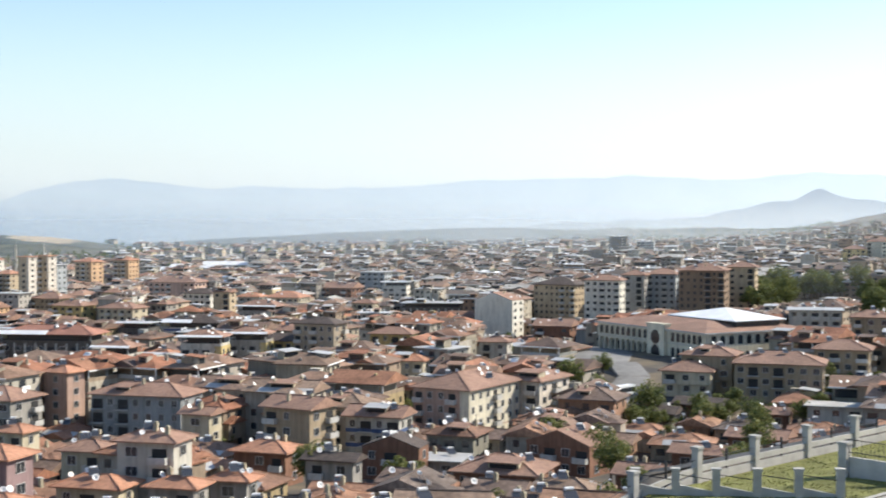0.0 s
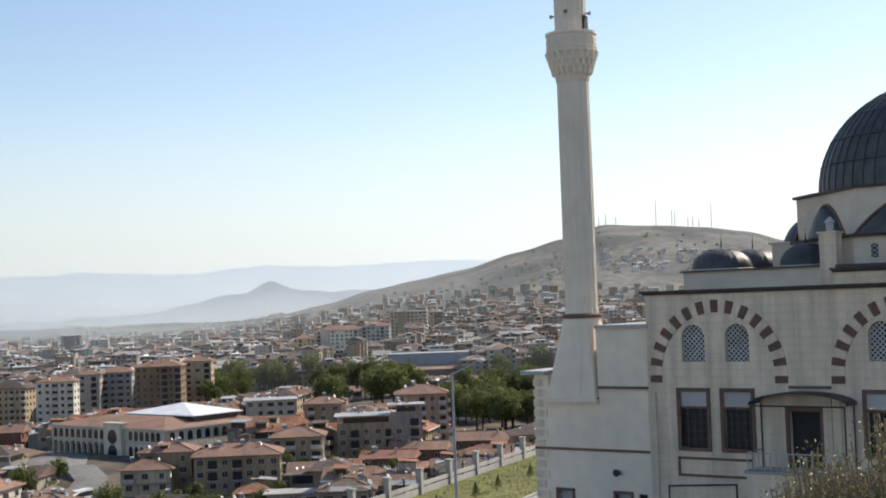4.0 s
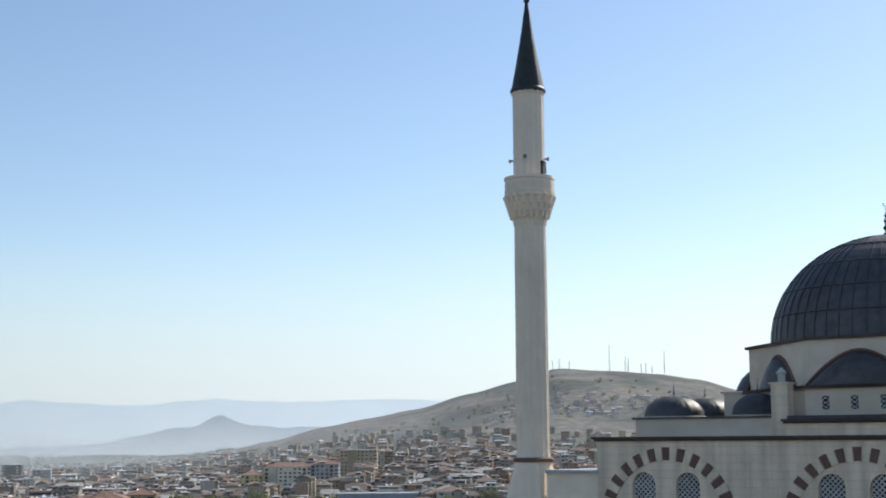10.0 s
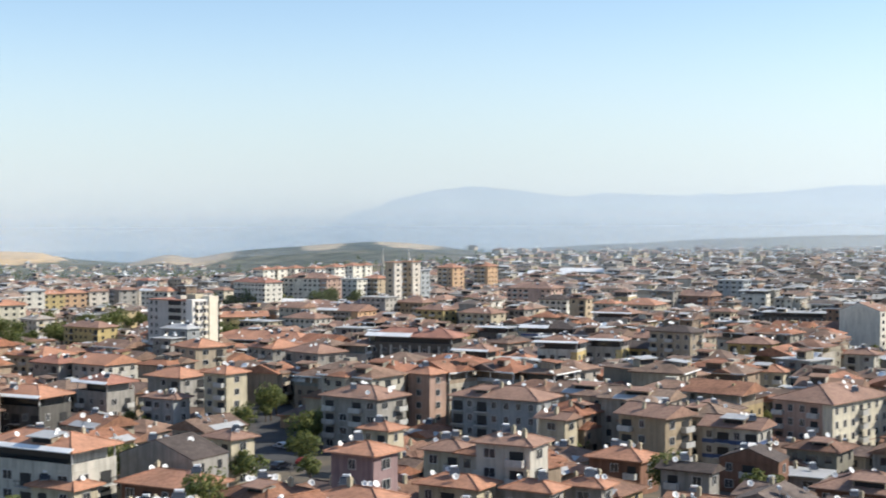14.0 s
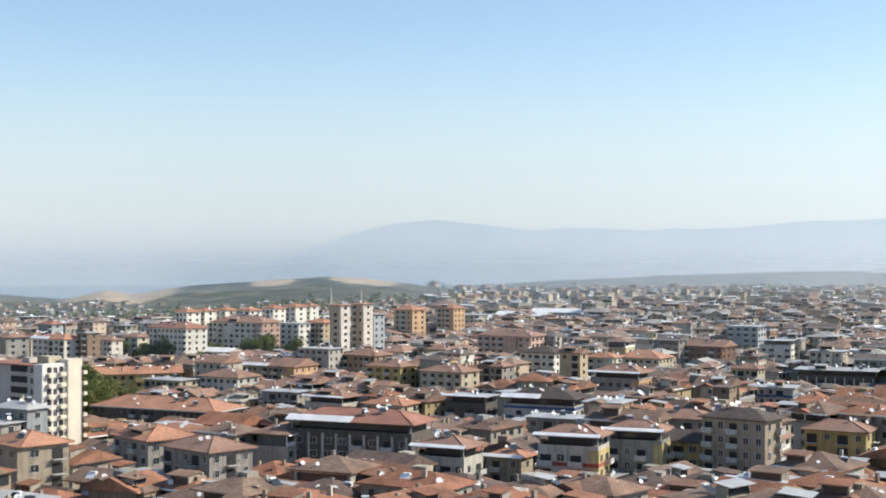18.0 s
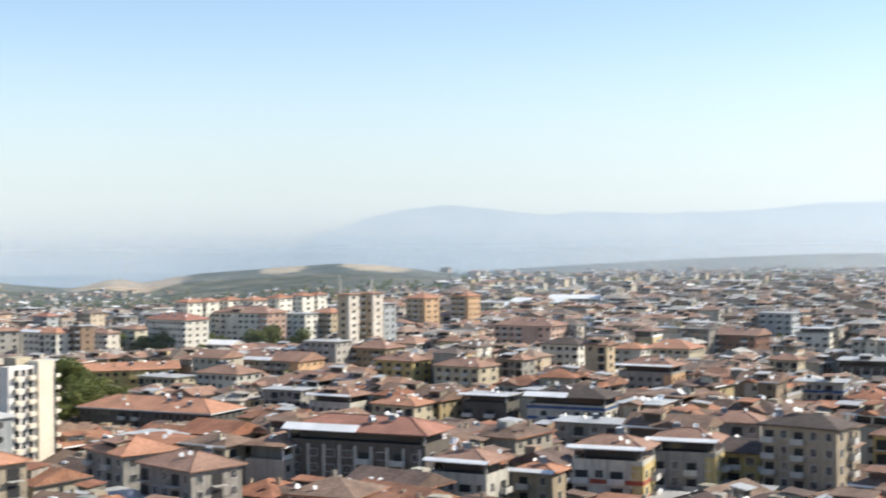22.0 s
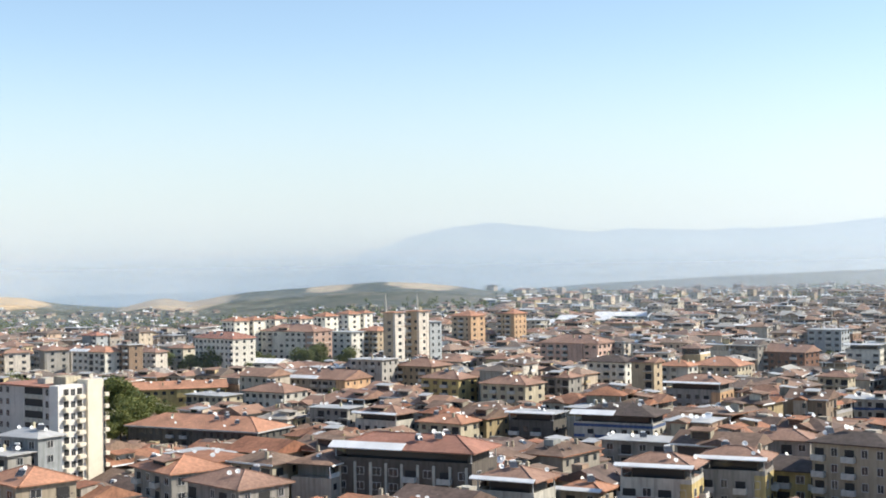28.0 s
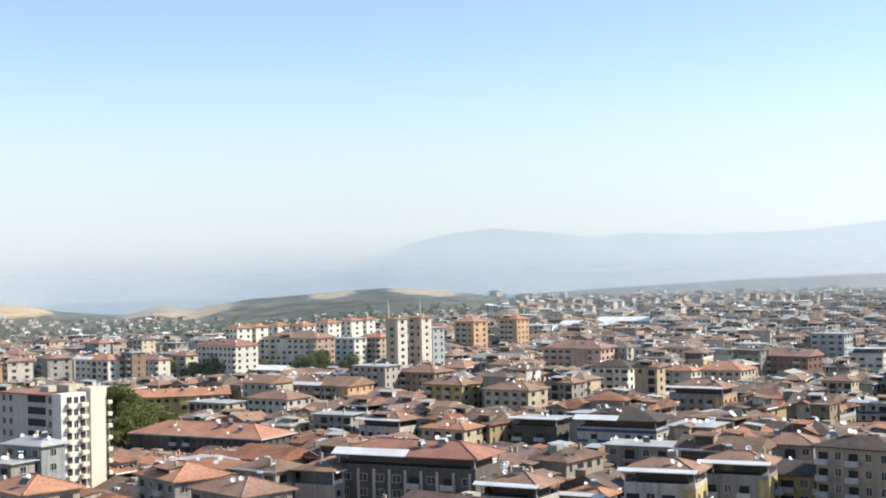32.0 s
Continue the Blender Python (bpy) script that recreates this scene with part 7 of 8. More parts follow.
# ---- masts and houses on the hill ----
def mast(az, h):
    x, y = polar(az, 3250)
    root = thing("radio_mast", "thin grey radio mast on the bare hilltop", "mast", pose(x, y, ground_z(x, y) - 2))
    part("pole", Geo().turned([(0.9, 0), (0.7, h * 0.6), (0.35, h)], 5), M_METAL, root)
    for k in (0.35, 0.6, 0.85):
        part("aerial", Geo().box(-1.2, 1.2, -0.4, 0.4, h * k, h * k + 1.6), M_METAL, root)


for az_, h_ in ((31.56, 68), (32.21, 41), (32.86, 26), (33.81, 62), (29.48, 28), (32.33, 38), (33.05, 30), (29.2, 24), (29.9, 22), (33.3, 24)):
    mast(az_, h_)


def far_mosque(x, y):
    z = ground_z(x, y)
    root = thing("small_mosque", "distant white mosque with two minarets and a dome", "mosque", pose(x, y, z))
    part("hall", Geo().box(-8, 8, -7, 7, -1, 9), PAINT["white"], root)
    part("dome", Geo().turned([(6.5, 9), (6.2, 11), (4.8, 13.4), (2.4, 15), (0.1, 15.6)], 20), PAINT["white"], root, smooth=True)
    for sx in (-11, 9):
        part("minaret", Geo().turned([(1.0, -1), (0.9, 22), (1.5, 23), (1.5, 24.2), (0.85, 24.2), (0.8, 30), (0.05, 36)], 12, sx, 2), PAINT["white"], root)


far_mosque(-290, 960)
TAKEN.append((-290, 960, 16))
TAKEN.append((-285, 925, 14))


# ---- long sheds between the far houses ----
def warehouse(x, y, rot, w, d, h, label):
    TAKEN.append((x, y, 0.42 * w))
    q = math.hypot(x - B_X, y - B_Y)
    SEEN.append((B_X, B_Y, math.atan2(x - B_X, y - B_Y), 0.5 * w / q, q, ground_z(x, y) + h - 1.5))
    root = thing("warehouse", label, "warehouse", pose(x, y, ground_z(x, y), 0, 0, rot), "long sheds")
    g = Geo().box(-w / 2, w / 2, -d / 2, d / 2, -2, h)
    g.add([(sx * w / 2, sy * d / 2, h) for sx in (-1, 1) for sy in (-1, 1)] + [(sx * w / 2, 0, h + 0.16 * d) for sx in (-1, 1)], [(0, 4, 1), (2, 3, 5)])
    part("wall", g, PAINT["white"], root)
    a, b = w / 2 + 0.4, d / 2 + 0.5
    part("roof", Geo().add([(-a, -b, h - 0.05), (a, -b, h - 0.05), (a, 0, h + 0.17 * d), (-a, 0, h + 0.17 * d), (-a, b, h - 0.05), (a, b, h - 0.05),
                            (-a, -b, h + 0.15), (a, -b, h + 0.15), (a, 0, h + 0.17 * d + 0.2), (-a, 0, h + 0.17 * d + 0.2), (-a, b, h + 0.15), (a, b, h + 0.15)],
                           [(6, 7, 8, 9), (9, 8, 11, 10), (1, 0, 3, 2), (2, 3, 4, 5), (0, 1, 7, 6), (4, 10, 11, 5), (0, 6, 9, 3), (3, 9, 10, 4), (1, 2, 8, 7), (2, 5, 11, 8)]), M_TANK, root, "pale sheet roof")
    for i in range(int(w / 6)):
        part("window_strip", Geo().box(-w / 2 + 1.5 + 6 * i, -w / 2 + 5 + 6 * i, -d / 2 - 0.05, -d / 2 + 0.05, h - 1.8, h - 0.8), M_GLASS, root)


for far, az, wide in ((1010, -11.6, 38), (1060, -9.6, 44), (1120, -7.9, 52), (1180, -5.4, 46), (1090, -6.2, 30), (1240, -3.2, 40), (980, -13.0, 26)):
    warehouse(B_X + far * math.sin(radians(az)), B_Y + far * math.cos(radians(az)), -12 + 5 * math.sin(far), wide, 18, 7.5, "long pale shed with a white sheet roof")


warehouse(-318.0, 806.0, -14, 34, 11, 6.0, "long low shed with a pale sheet roof")


# ---- vehicles by the hall ----
def vehicle(x, y, rot, l, w, h, cab, colour, name, label, category):
    root = thing(name, label, category, pose(x, y, ground_z(x, y) + 0.1, 0, 0, rot), "vehicles in the streets")
    m = material("paint_" + name, colour, 0.3, vary=0.03, spec=0.5)
    g = Geo()
    if cab == "van":
        p = [(-l / 2, 0.4), (l / 2, 0.4), (l / 2, 1.1), (l / 2 - 0.5, 1.35), (l / 2 - 1.1, h * 0.75), (l / 2 - 1.9, h * 0.78), (l / 2 - 2.0, h), (-l / 2, h)]
    elif cab == "bus":
        p = [(-l / 2, 0.4), (l / 2, 0.4), (l / 2, 1.3), (l / 2 - 0.3, h - 0.1), (l / 2 - 0.6, h), (-l / 2 + 0.2, h), (-l / 2, h - 0.3)]
    else:
        p = [(-l / 2, 0.35), (l / 2, 0.35), (l / 2, 0.75), (l / 2 - 0.9, 0.95), (l / 2 - 1.6, h), (-l / 2 + 0.9, h), (-l / 2 + 0.2, 0.98), (-l / 2, 0.9)]
    k = len(p)
    g.add([(a, s * w / 2, b) for s in (-1, 1) for a, b in p], [tuple(range(k)), tuple(range(2 * k - 1, k - 1, -1))] + [((i + 1) % k, i, k + i, k + (i + 1) % k) for i in range(k)])
    part("body", g, m, root)
    for s in (-1, 1):
        if cab == "bus":
            part("side_window", Geo().box(-l / 2 + 0.5, l / 2 - 0.6, s * w / 2 - 0.02, s * w / 2 + 0.02, 1.4, h - 0.5), M_GLASS, root)
        else:
            part("side_window", Geo().box(l / 2 - 1.9 if cab == "van" else -l / 2 + 1.0, l / 2 - 1.2 if cab == "van" else l / 2 - 1.7, s * w / 2 - 0.02, s * w / 2 + 0.02, h * 0.62, h * 0.9 if cab != "van" else h * 0.75), M_GLASS, root)
        for a in (-l / 2 + 0.9, l / 2 - 0.9):
            wh = part("wheel", Geo().tube((a, s * (w / 2 - 0.2), 0.38), (a, s * (w / 2 + 0.02), 0.38), 0.38, 14), M_STEEL, root)
            part("hub", Geo().tube((a, s * (w / 2 + 0.02), 0.38), (a, s * (w / 2 + 0.04), 0.38), 0.2, 10), M_METAL, wh)
    part("windscreen", Geo().add([(l / 2 - 0.48 if cab == "van" else l / 2 - 0.92, -w / 2 + 0.1, 1.38 if cab == "van" else 0.98), (l / 2 - 0.48 if cab == "van" else l / 2 - 0.92, w / 2 - 0.1, 1.38 if cab == "van" else 0.98),
                                  (l / 2 - 1.08 if cab == "van" else l / 2 - 1.58, w / 2 - 0.1, h * 0.75), (l / 2 - 1.08 if cab == "van" else l / 2 - 1.58, -w / 2 + 0.1, h * 0.75)], [(0, 1, 2, 3)]) if cab != "bus" else
         Geo().box(l / 2 - 0.1, l / 2 + 0.03, -w / 2 + 0.15, w / 2 - 0.15, 1.3, h - 0.4), M_GLASS, root)


vehicle(40.9, 348.1, 225, 7.0, 2.4, 3.3, "van", (0.75, 0.75, 0.74), "delivery_truck", "white box truck parked on the street", "truck")
vehicle(47.0, 358.0, 225, 8.5, 2.5, 3.1, "bus", (0.75, 0.75, 0.74), "minibus", "white minibus parked on the street", "bus")
for i, (vx, vy, vr, col) in enumerate(((-99.5, 244.5, 60, (0.7, 0.7, 0.7)), (-104, 262, 60, (0.08, 0.08, 0.09)), (-101, 268, 60, (0.3, 0.05, 0.04)), (-110, 287, 150, (0.06, 0.07, 0.1)), (-115, 290, 150, (0.5, 0.5, 0.52)))):
    vehicle(vx, vy, vr, 4.2, 1.7, 1.45, "car", col, "parked_car", "%s saloon car parked in the street" % ("silver", "black", "dark red", "dark blue", "grey")[i], "car")
for p_ in ((44, 352, 17), (52, 415, 20), (54, 383, 12), (-101, 258, 12), (-110, 283, 14), (-108, 232, 9)):
    TAKEN.append(p_)


def street(points, half, label, mat):
    """A paved street that follows the ground along a bent line."""
    vs, fs = [], []
    for (x0, y0), (x1, y1) in zip(points, points[1:]):
        n = max(2, int(math.hypot(x1 - x0, y1 - y0) / 3))
        nx, ny = (y1 - y0) / math.hypot(x1 - x0, y1 - y0), -(x1 - x0) / math.hypot(x1 - x0, y1 - y0)
        for i in range(n + 1):
            k = i / n
            x, y = x0 + (x1 - x0) * k, y0 + (y1 - y0) * k
            o = len(vs)
            z = max(ground_z(x + e * nx, y + e * ny) for e in (-half, 0, half)) + 0.09
            vs += [(x - half * nx, y - half * ny, z), (x + half * nx, y + half * ny, z), (x - half * nx, y - half * ny, z - 1.2), (x + half * nx, y + half * ny, z - 1.2)]
            if i:
                fs += [(o - 4, o - 3, o + 1, o), (o - 4, o, o + 2, o - 2), (o - 3, o - 1, o + 3, o + 1)]
    tagged(new("street", Geo().add(vs, fs).mesh("street", [mat])), label, "street", kind="structure")


M_STREET = material("worn_paving", (0.20, 0.195, 0.185), 0.9, vary=0.15, grain=0.6, stain=0.25)
street([(26, 322), (44, 352), (54, 385), (54, 412)], 4.5, "worn grey street past parked vehicles", M_STREET)
street([(46, 410), (52, 440), (50, 480)], 9.0, "grey paved square before the arcaded hall", M_STREET)
street([(-84, 212), (-100, 252), (-116, 292), (-129, 325), (-148, 365), (-166, 402)], 6.0, "worn grey side street between houses", M_ASPH)


def utility_pole(x, y, h, turn):
    z = ground_z(x, y)
    root = thing("utility_pole", "wooden utility pole with a cross arm", "pole", pose(x, y, z, 0, 0, turn))
    part("pole", Geo().turned([(0.16, -1), (0.1, h)], 8), M_BARK, root)
    part("cross_arm", Geo().box(-0.9, 0.9, -0.06, 0.06, h - 0.6, h - 0.45), M_STEEL, root)
    for s in (-0.8, 0, 0.8):
        part("insulator", Geo().turned([(0.05, h - 0.45), (0.07, h - 0.3), (0.03, h - 0.22)], 8, s, 0), M_TANK, root)


POLES = [(58, 196), (86, 226), (118, 258), (150, 292)]
for px_, py_ in POLES:
    utility_pole(px_, py_, 9.5, 45)


def wires():
    root = thing("power_line", "thin dark overhead wires hanging between poles", "wires", pose(0, 0, 0))
    for (x0, y0), (x1, y1) in zip(POLES, POLES[1:]):
        z0, z1 = ground_z(x0, y0) + 9.3, ground_z(x1, y1) + 9.3
        for s in (-0.8, 0.0, 0.8):
            pts = []
            for k in range(9):
                t = k / 8
                pts.append((x0 + (x1 - x0) * t + s * 0.7, y0 + (y1 - y0) * t - s * 0.7, z0 + (z1 - z0) * t - 3.2 * t * (1 - t)))
            g = Geo()
            for p, q in zip(pts, pts[1:]):
                g.tube(p, q, 0.025, 3)
            part("wire", g, M_STEEL, root)


wires()


# ---- the rest of the town ----
def free(x, y, r):
    return all((x - a) ** 2 + (y - b) ** 2 > (0.8 * (r + c)) ** 2 for a, b, c in TAKEN)


def common_house(w, d, n, kind, tile, i, sunward=False):
    """One of a few plain houses that the town repeats, with parts."""
    root = thing("house", "%s-storey plastered town house with %s roof" % ({1: "one", 2: "two", 3: "three", 4: "four", 5: "five"}[n], TILE_WORDS[tile]), "house", pose(0, 0, -500), "houses of the town")
    h = 3.0 * n + 0.3
    g = Geo().box(-w / 2, w / 2, -d / 2, d / 2, -4, h)
    if kind == "gable":
        r = (d / 2 + 0.85) * 0.36
        g.add([(sx * w / 2, -d / 2, h) for sx in (-1, 1)] + [(sx * w / 2, d / 2, h) for sx in (-1, 1)] + [(sx * w / 2, 0, h + r) for sx in (-1, 1)], [(0, 2, 4), (1, 5, 3)])
    r = Geo()
    rise, lines = roof_geo(r, w, d, h, kind)
    # a wing or an upper floor that stands out
    wx, wd, wh = (-0.24 if i % 3 else 0.2) * w, 1.3 + (i * 7 % 5) * 0.6, 3.0 * max(1, n - (i % 2)) + 0.3
    if i % 4 != 3:
        g.box(wx - w * 0.24, wx + w * 0.24, -d / 2 - wd, -d / 2 + 0.1, -4 if wd > 2 else 2.9, wh)
        t = Geo()
        roof_geo(t, w * 0.48, wd + 2.2, 0, "gabley" if i % 2 else "hip", 0, 0.4)
        shifted(r, t, wx, -d / 2 - wd / 2 + 1.1, wh + 0.01)
    part("wall", g, M_WALLSUNWARD if sunward else M_WALL, root)
    g = r
    for p, q in lines:
        g.tube((p[0], p[1], p[2] + 0.03), (q[0], q[1], q[2] + 0.03), 0.13, 5)
    part("roof", g, M_ROOFSUNWARD if sunward else M_ROOF, root)
    g = Geo()
    cols, rows = max(2, int(w / 3.3)), max(1, int(d / 3.8))
    for f in range(n):
        z = 3.0 * f + 1.15
        for s in (-1, 1):
            for c in range(cols):
                cx = -w / 2 + (c + 0.5) * w / cols
                y0 = s * d / 2
                if s < 0 and f > 0 and c == i % cols:
                    g.box(cx - 1.4, cx + 1.4, y0 - 1.1, y0, 3.0 * f + 0.1, 3.0 * f + 0.3, 1).box(cx - 1.4, cx + 1.4, y0 - 1.1, y0 - 1.0, 3.0 * f + 0.3, 3.0 * f + 1.2, 1)
                    g.box(cx - 1.1, cx + 1.1, y0 - 0.03, y0 + 0.1, 3.0 * f + 0.3, 3.0 * f + 2.4, 0)
                elif (f * 5 + c * 3 + i) % 7:
                    hw = 0.5 + 0.1 * ((c * 3 + i) % 5)
                    if s < 0 and i % 4 != 3 and abs(cx - wx) < w * 0.24 and (f > 0 or wd > 2) and z < wh:
                        y0 -= wd
                    g.box(cx - hw, cx + hw, y0 - 0.03, y0 + 0.03, z, z + 1.4, 0)
            for c in range(rows):
                cy = -d / 2 + (c + 0.5) * d / rows
                g.box(s * w / 2 - 0.03, s * w / 2 + 0.03, cy - 0.6, cy + 0.6, z, z + 1.4, 0)
    tagged(part("opening", g, [M_GLASS, M_CONC], root), kind="stuff")
    if i % 3 == 0:
        # a pale sheet over the front eaves
        e = Geo().add([(-0.3 * w, -d / 2 - 1.0, h + 0.2), (0.46 * w, -d / 2 - 1.0, h + 0.2), (0.46 * w, -d / 2 + 1.0, h + 0.98), (-0.3 * w, -d / 2 + 1.0, h + 0.98),
                       (-0.3 * w, -d / 2 - 1.0, h + 0.26), (0.46 * w, -d / 2 - 1.0, h + 0.26), (0.46 * w, -d / 2 + 1.0, h + 1.04), (-0.3 * w, -d / 2 + 1.0, h + 1.04)],
                      [(3, 2, 1, 0), (4, 5, 6, 7), (0, 1, 5, 4), (1, 2, 6, 5), (2, 3, 7, 6), (3, 0, 4, 7)])
        part("eaves_sheet", e, M_METAL, root, "pale sheet over the eaves")
    elif i % 3 == 1 and w > 9.5:
        part("roof_loft", DORMERS[i % len(DORMERS)], None, root, at=pose(0.12 * w, -d / 2 + 1.2, h + 0.3))
    roof_clutter(root, w, d, h, rise, -22, 1, random.Random(i))
    return root


def lean_geo(t, w, d, h, rg):
    """Clutter that stands on far roofs: tanks, panels, pale sheets."""
    if rg.random() < 0.8:
        x, y = rg.uniform(-0.35, 0.35) * w, rg.uniform(-0.35, 0.35) * d
        t.box(x - 0.7, x + 0.7, y - 0.3, y + 0.3, h + 1.2, h + 1.9, 3)
        t.add([(x - 1, y - 1.6, h + 0.6), (x + 1, y - 1.6, h + 0.6), (x + 1, y - 0.2, h + 1.7), (x - 1, y - 0.2, h + 1.7)], [(0, 1, 2, 3)], 3 if rg.random() < 0.5 else 2)
    for i in range(4):
        x, y, r = rg.uniform(-0.4, 0.4) * w, rg.uniform(-0.45, 0.2) * d, rg.uniform(0.4, 0.65)
        t.add([(x + r * (0.67 * math.cos(1.05 * j) - 0.41 * math.sin(1.05 * j)), y + r * (0.74 * math.cos(1.05 * j) + 0.37 * math.sin(1.05 * j)), h + 1.3 + 0.83 * r * math.sin(1.05 * j)) for j in range(6)], [(0, 1, 2, 3, 4, 5)], 3)
    if rg.random() < 0.12:
        t.add([(-w / 2 - 0.7, -d / 2 - 0.9, h), (w / 2 + 0.7, -d / 2 - 0.9, h), (w / 2 + 0.7, -d / 2 + 1.4, h + 0.95), (-w / 2 - 0.7, -d / 2 + 1.4, h + 0.95)], [(0, 1, 2, 3)], 3)


class Bag:
    """Many far houses in one mesh."""

    def __init__(self):
        self.g = Geo()

    def pane(self, t, x0, x1, y, z0, z1):
        t.add([(x0, y, z0), (x1, y, z0), (x1, y, z1), (x0, y, z1)], [(0, 1, 2, 3)], 2)

    def far_house(self, x, y, rot, w, d, n, kind, rg):
        """A plain house too far off to show more than its storeys."""
        z0 = ground_z(x, y) - 2.0
        t = Geo()
        h = 3.0 * n + 2.3
        t.box(-w / 2, w / 2, -d / 2, d / 2, 0, h, 0)
        roof_geo(t, w, d, h, kind, 4 if kind == "flat" and rg.random() < 0.45 else 1)
        if rg.random() < 0.5:
            px = rg.uniform(-0.3, 0.3) * w
            t.box(px - 1.2, px + 1.2, -1.0, 1.0, h, h + 2.4, rg.choice((0, 3, 3)))
        if rg.random() < 0.15:
            t.add([(-w / 2 - 0.7, -d / 2 - 1.1, h + 0.3), (w / 2 + 0.7, -d / 2 - 1.1, h + 0.3), (w / 2 + 0.7, -d / 2 + 1.4, h + 1.3), (-w / 2 - 0.7, -d / 2 + 1.4, h + 1.3)], [(0, 1, 2, 3)], 3)
        cols = max(2, int(w / 3.6))
        for f in range(n):
            zz = 3.2 + 3.0 * f
            for fx in range(cols):
                cx = -w / 2 + (fx + 0.5) * w / cols
                if rg.random() < 0.85:
                    hw = rg.choice((0.6, 0.8, 1.2))
                    self.pane(t, cx - hw, cx + hw, -d / 2 - 0.04, zz, zz + 1.4)
        c, s = math.cos(rot), math.sin(rot)
        self.g.add([(x + c * px - s * py, y + s * px + c * py, z0 + pz) for px, py, pz in t.v], t.f)
        self.g.m[-len(t.f):] = t.m

    def house(self, x, y, rot, w, d, n, kind, rg, rich=False):
        """rich: with terraces, stacked balconies and a lower wing, for the nearer houses."""
        z0 = ground_z(x, y) - 2.0
        t = Geo()
        h = 3.0 * n + 2.3
        open_top = rich and n > 2 and rg.random() < 0.3
        hb = h - 2.6 if open_top else h
        t.box(-w / 2, w / 2, -d / 2, d / 2, 0, hb, 0)
        if open_top:
            # a recessed top floor behind a parapet, its roof carried on posts
            t.box(-w / 2 + rg.uniform(0.4, 2.5), w / 2 - 1.8, -d / 2 + 2.0, d / 2 - 0.3, hb, h, rg.choice((0, 0, 2)))
            t.box(-w / 2, w / 2, -d / 2, -d / 2 + 0.15, hb, hb + 0.9, rg.choice((0, 3, 4))).box(w / 2 - 0.15, w / 2, -d / 2 + 0.15, d / 2, hb, hb + 0.9, 0)
            for px in (-w / 2 + 0.15, 0.0, w / 2 - 0.15):
                t.box(px - 0.12, px + 0.12, -d / 2 + 0.15, -d / 2 + 0.4, hb, h, 3)
        roof_geo(t, w, d, h, kind, 4 if kind == "flat" and rg.random() < 0.45 else 1)
        if rich and kind != "flat":
            # a cross roof over the middle, or a stair head
            if rg.random() < 0.4:
                s = Geo()
                roof_geo(s, w * rg.uniform(0.3, 0.5), d * 0.62, 0, "gabley", 1, 0.4)
                shifted(t, s, rg.uniform(-0.22, 0.22) * w, -d * 0.26, h + 0.12)
            if rg.random() < 0.35:
                px, py = rg.uniform(-0.2, 0.2) * w, rg.uniform(-0.1, 0.3) * d
                t.box(px - 1.4, px + 1.4, py - 1.2, py + 1.2, h + 0.3, h + rg.uniform(2.2, 3.0), 0)
            if rg.random() < 0.5:
                # a white fascia along the eaves
                e = 0.9
                t.box(-w / 2 - e, w / 2 + e, -d / 2 - e - 0.04, -d / 2 - e + 0.08, h - 0.08, h + 0.26, 3)
            for k in range(rg.randint(1, 3)):
                px, py = rg.uniform(-0.4, 0.4) * w, rg.uniform(-0.35, 0.35) * d
                t.box(px - 0.3, px + 0.3, py - 0.3, py + 0.3, h, h + rg.uniform(1.9, 2.9), 0)
        lean_geo(t, w, d, h, rg)
        if rg.random() < 0.45:
            shifted(t, dormer_geo(rg.uniform(2.5, 6), rg.uniform(2, 4), rg.uniform(1.8, 2.4), (0, 2, rg.choice((1, 1, 4)))), rg.uniform(-0.25, 0.25) * w, -d / 2 + rg.uniform(0.6, 2), h + 0.3)
        wx, ww, wd = rg.uniform(-0.3, 0.3) * w, rg.uniform(0.3, 0.55) * w, rg.uniform(0.9, 3.2)
        out = rg.random() < 0.5 and not open_top
        if out:
            wh = h - 3.0 * rg.choice((0, 0, 1)) if n > 1 else h - 0.4
            t.box(wx - ww / 2, wx + ww / 2, -d / 2 - wd, -d / 2, 0 if wd > 2 else 5.0, wh, 0)
            s = Geo()
            roof_geo(s, ww, wd + 1.8, 0, rg.choice(("hip", "gabley", "flat")), 1, 0.4)
            shifted(t, s, wx, -d / 2 - wd / 2 + 0.9, wh)
        if rich and rg.random() < 0.35:
            # a lower wing at one side
            sx, lw, ld, lh = rg.choice((-1, 1)), rg.uniform(3, 6), rg.uniform(0.5, 0.9) * d, h - 3.0 * rg.randint(1, max(1, n - 1))
            c = sx * (w / 2 + lw / 2 - 0.3)
            t.box(c - lw / 2, c + lw / 2, -ld / 2, ld / 2, 0, lh, 0)
            s = Geo()
            roof_geo(s, lw, ld, 0, rg.choice(("gabley", "hip", "flat")), rg.choice((1, 1, 4)), 0.4)
            shifted(t, s, c, 0, lh)
        cols, rows = max(2, int(w / 3.2)), max(1, int(d / 3.6))
        stack = {rg.randrange(cols)} if rich and rg.random() < 0.75 else set()
        side_stack = rg.randrange(rows) if rich and rows > 1 and rg.random() < 0.6 else -1
        rail = rg.choice((0, 0, 3, 4))
        hws = [rg.choice((0.5, 0.65, 0.65, 0.9)) for fx in range(cols)]
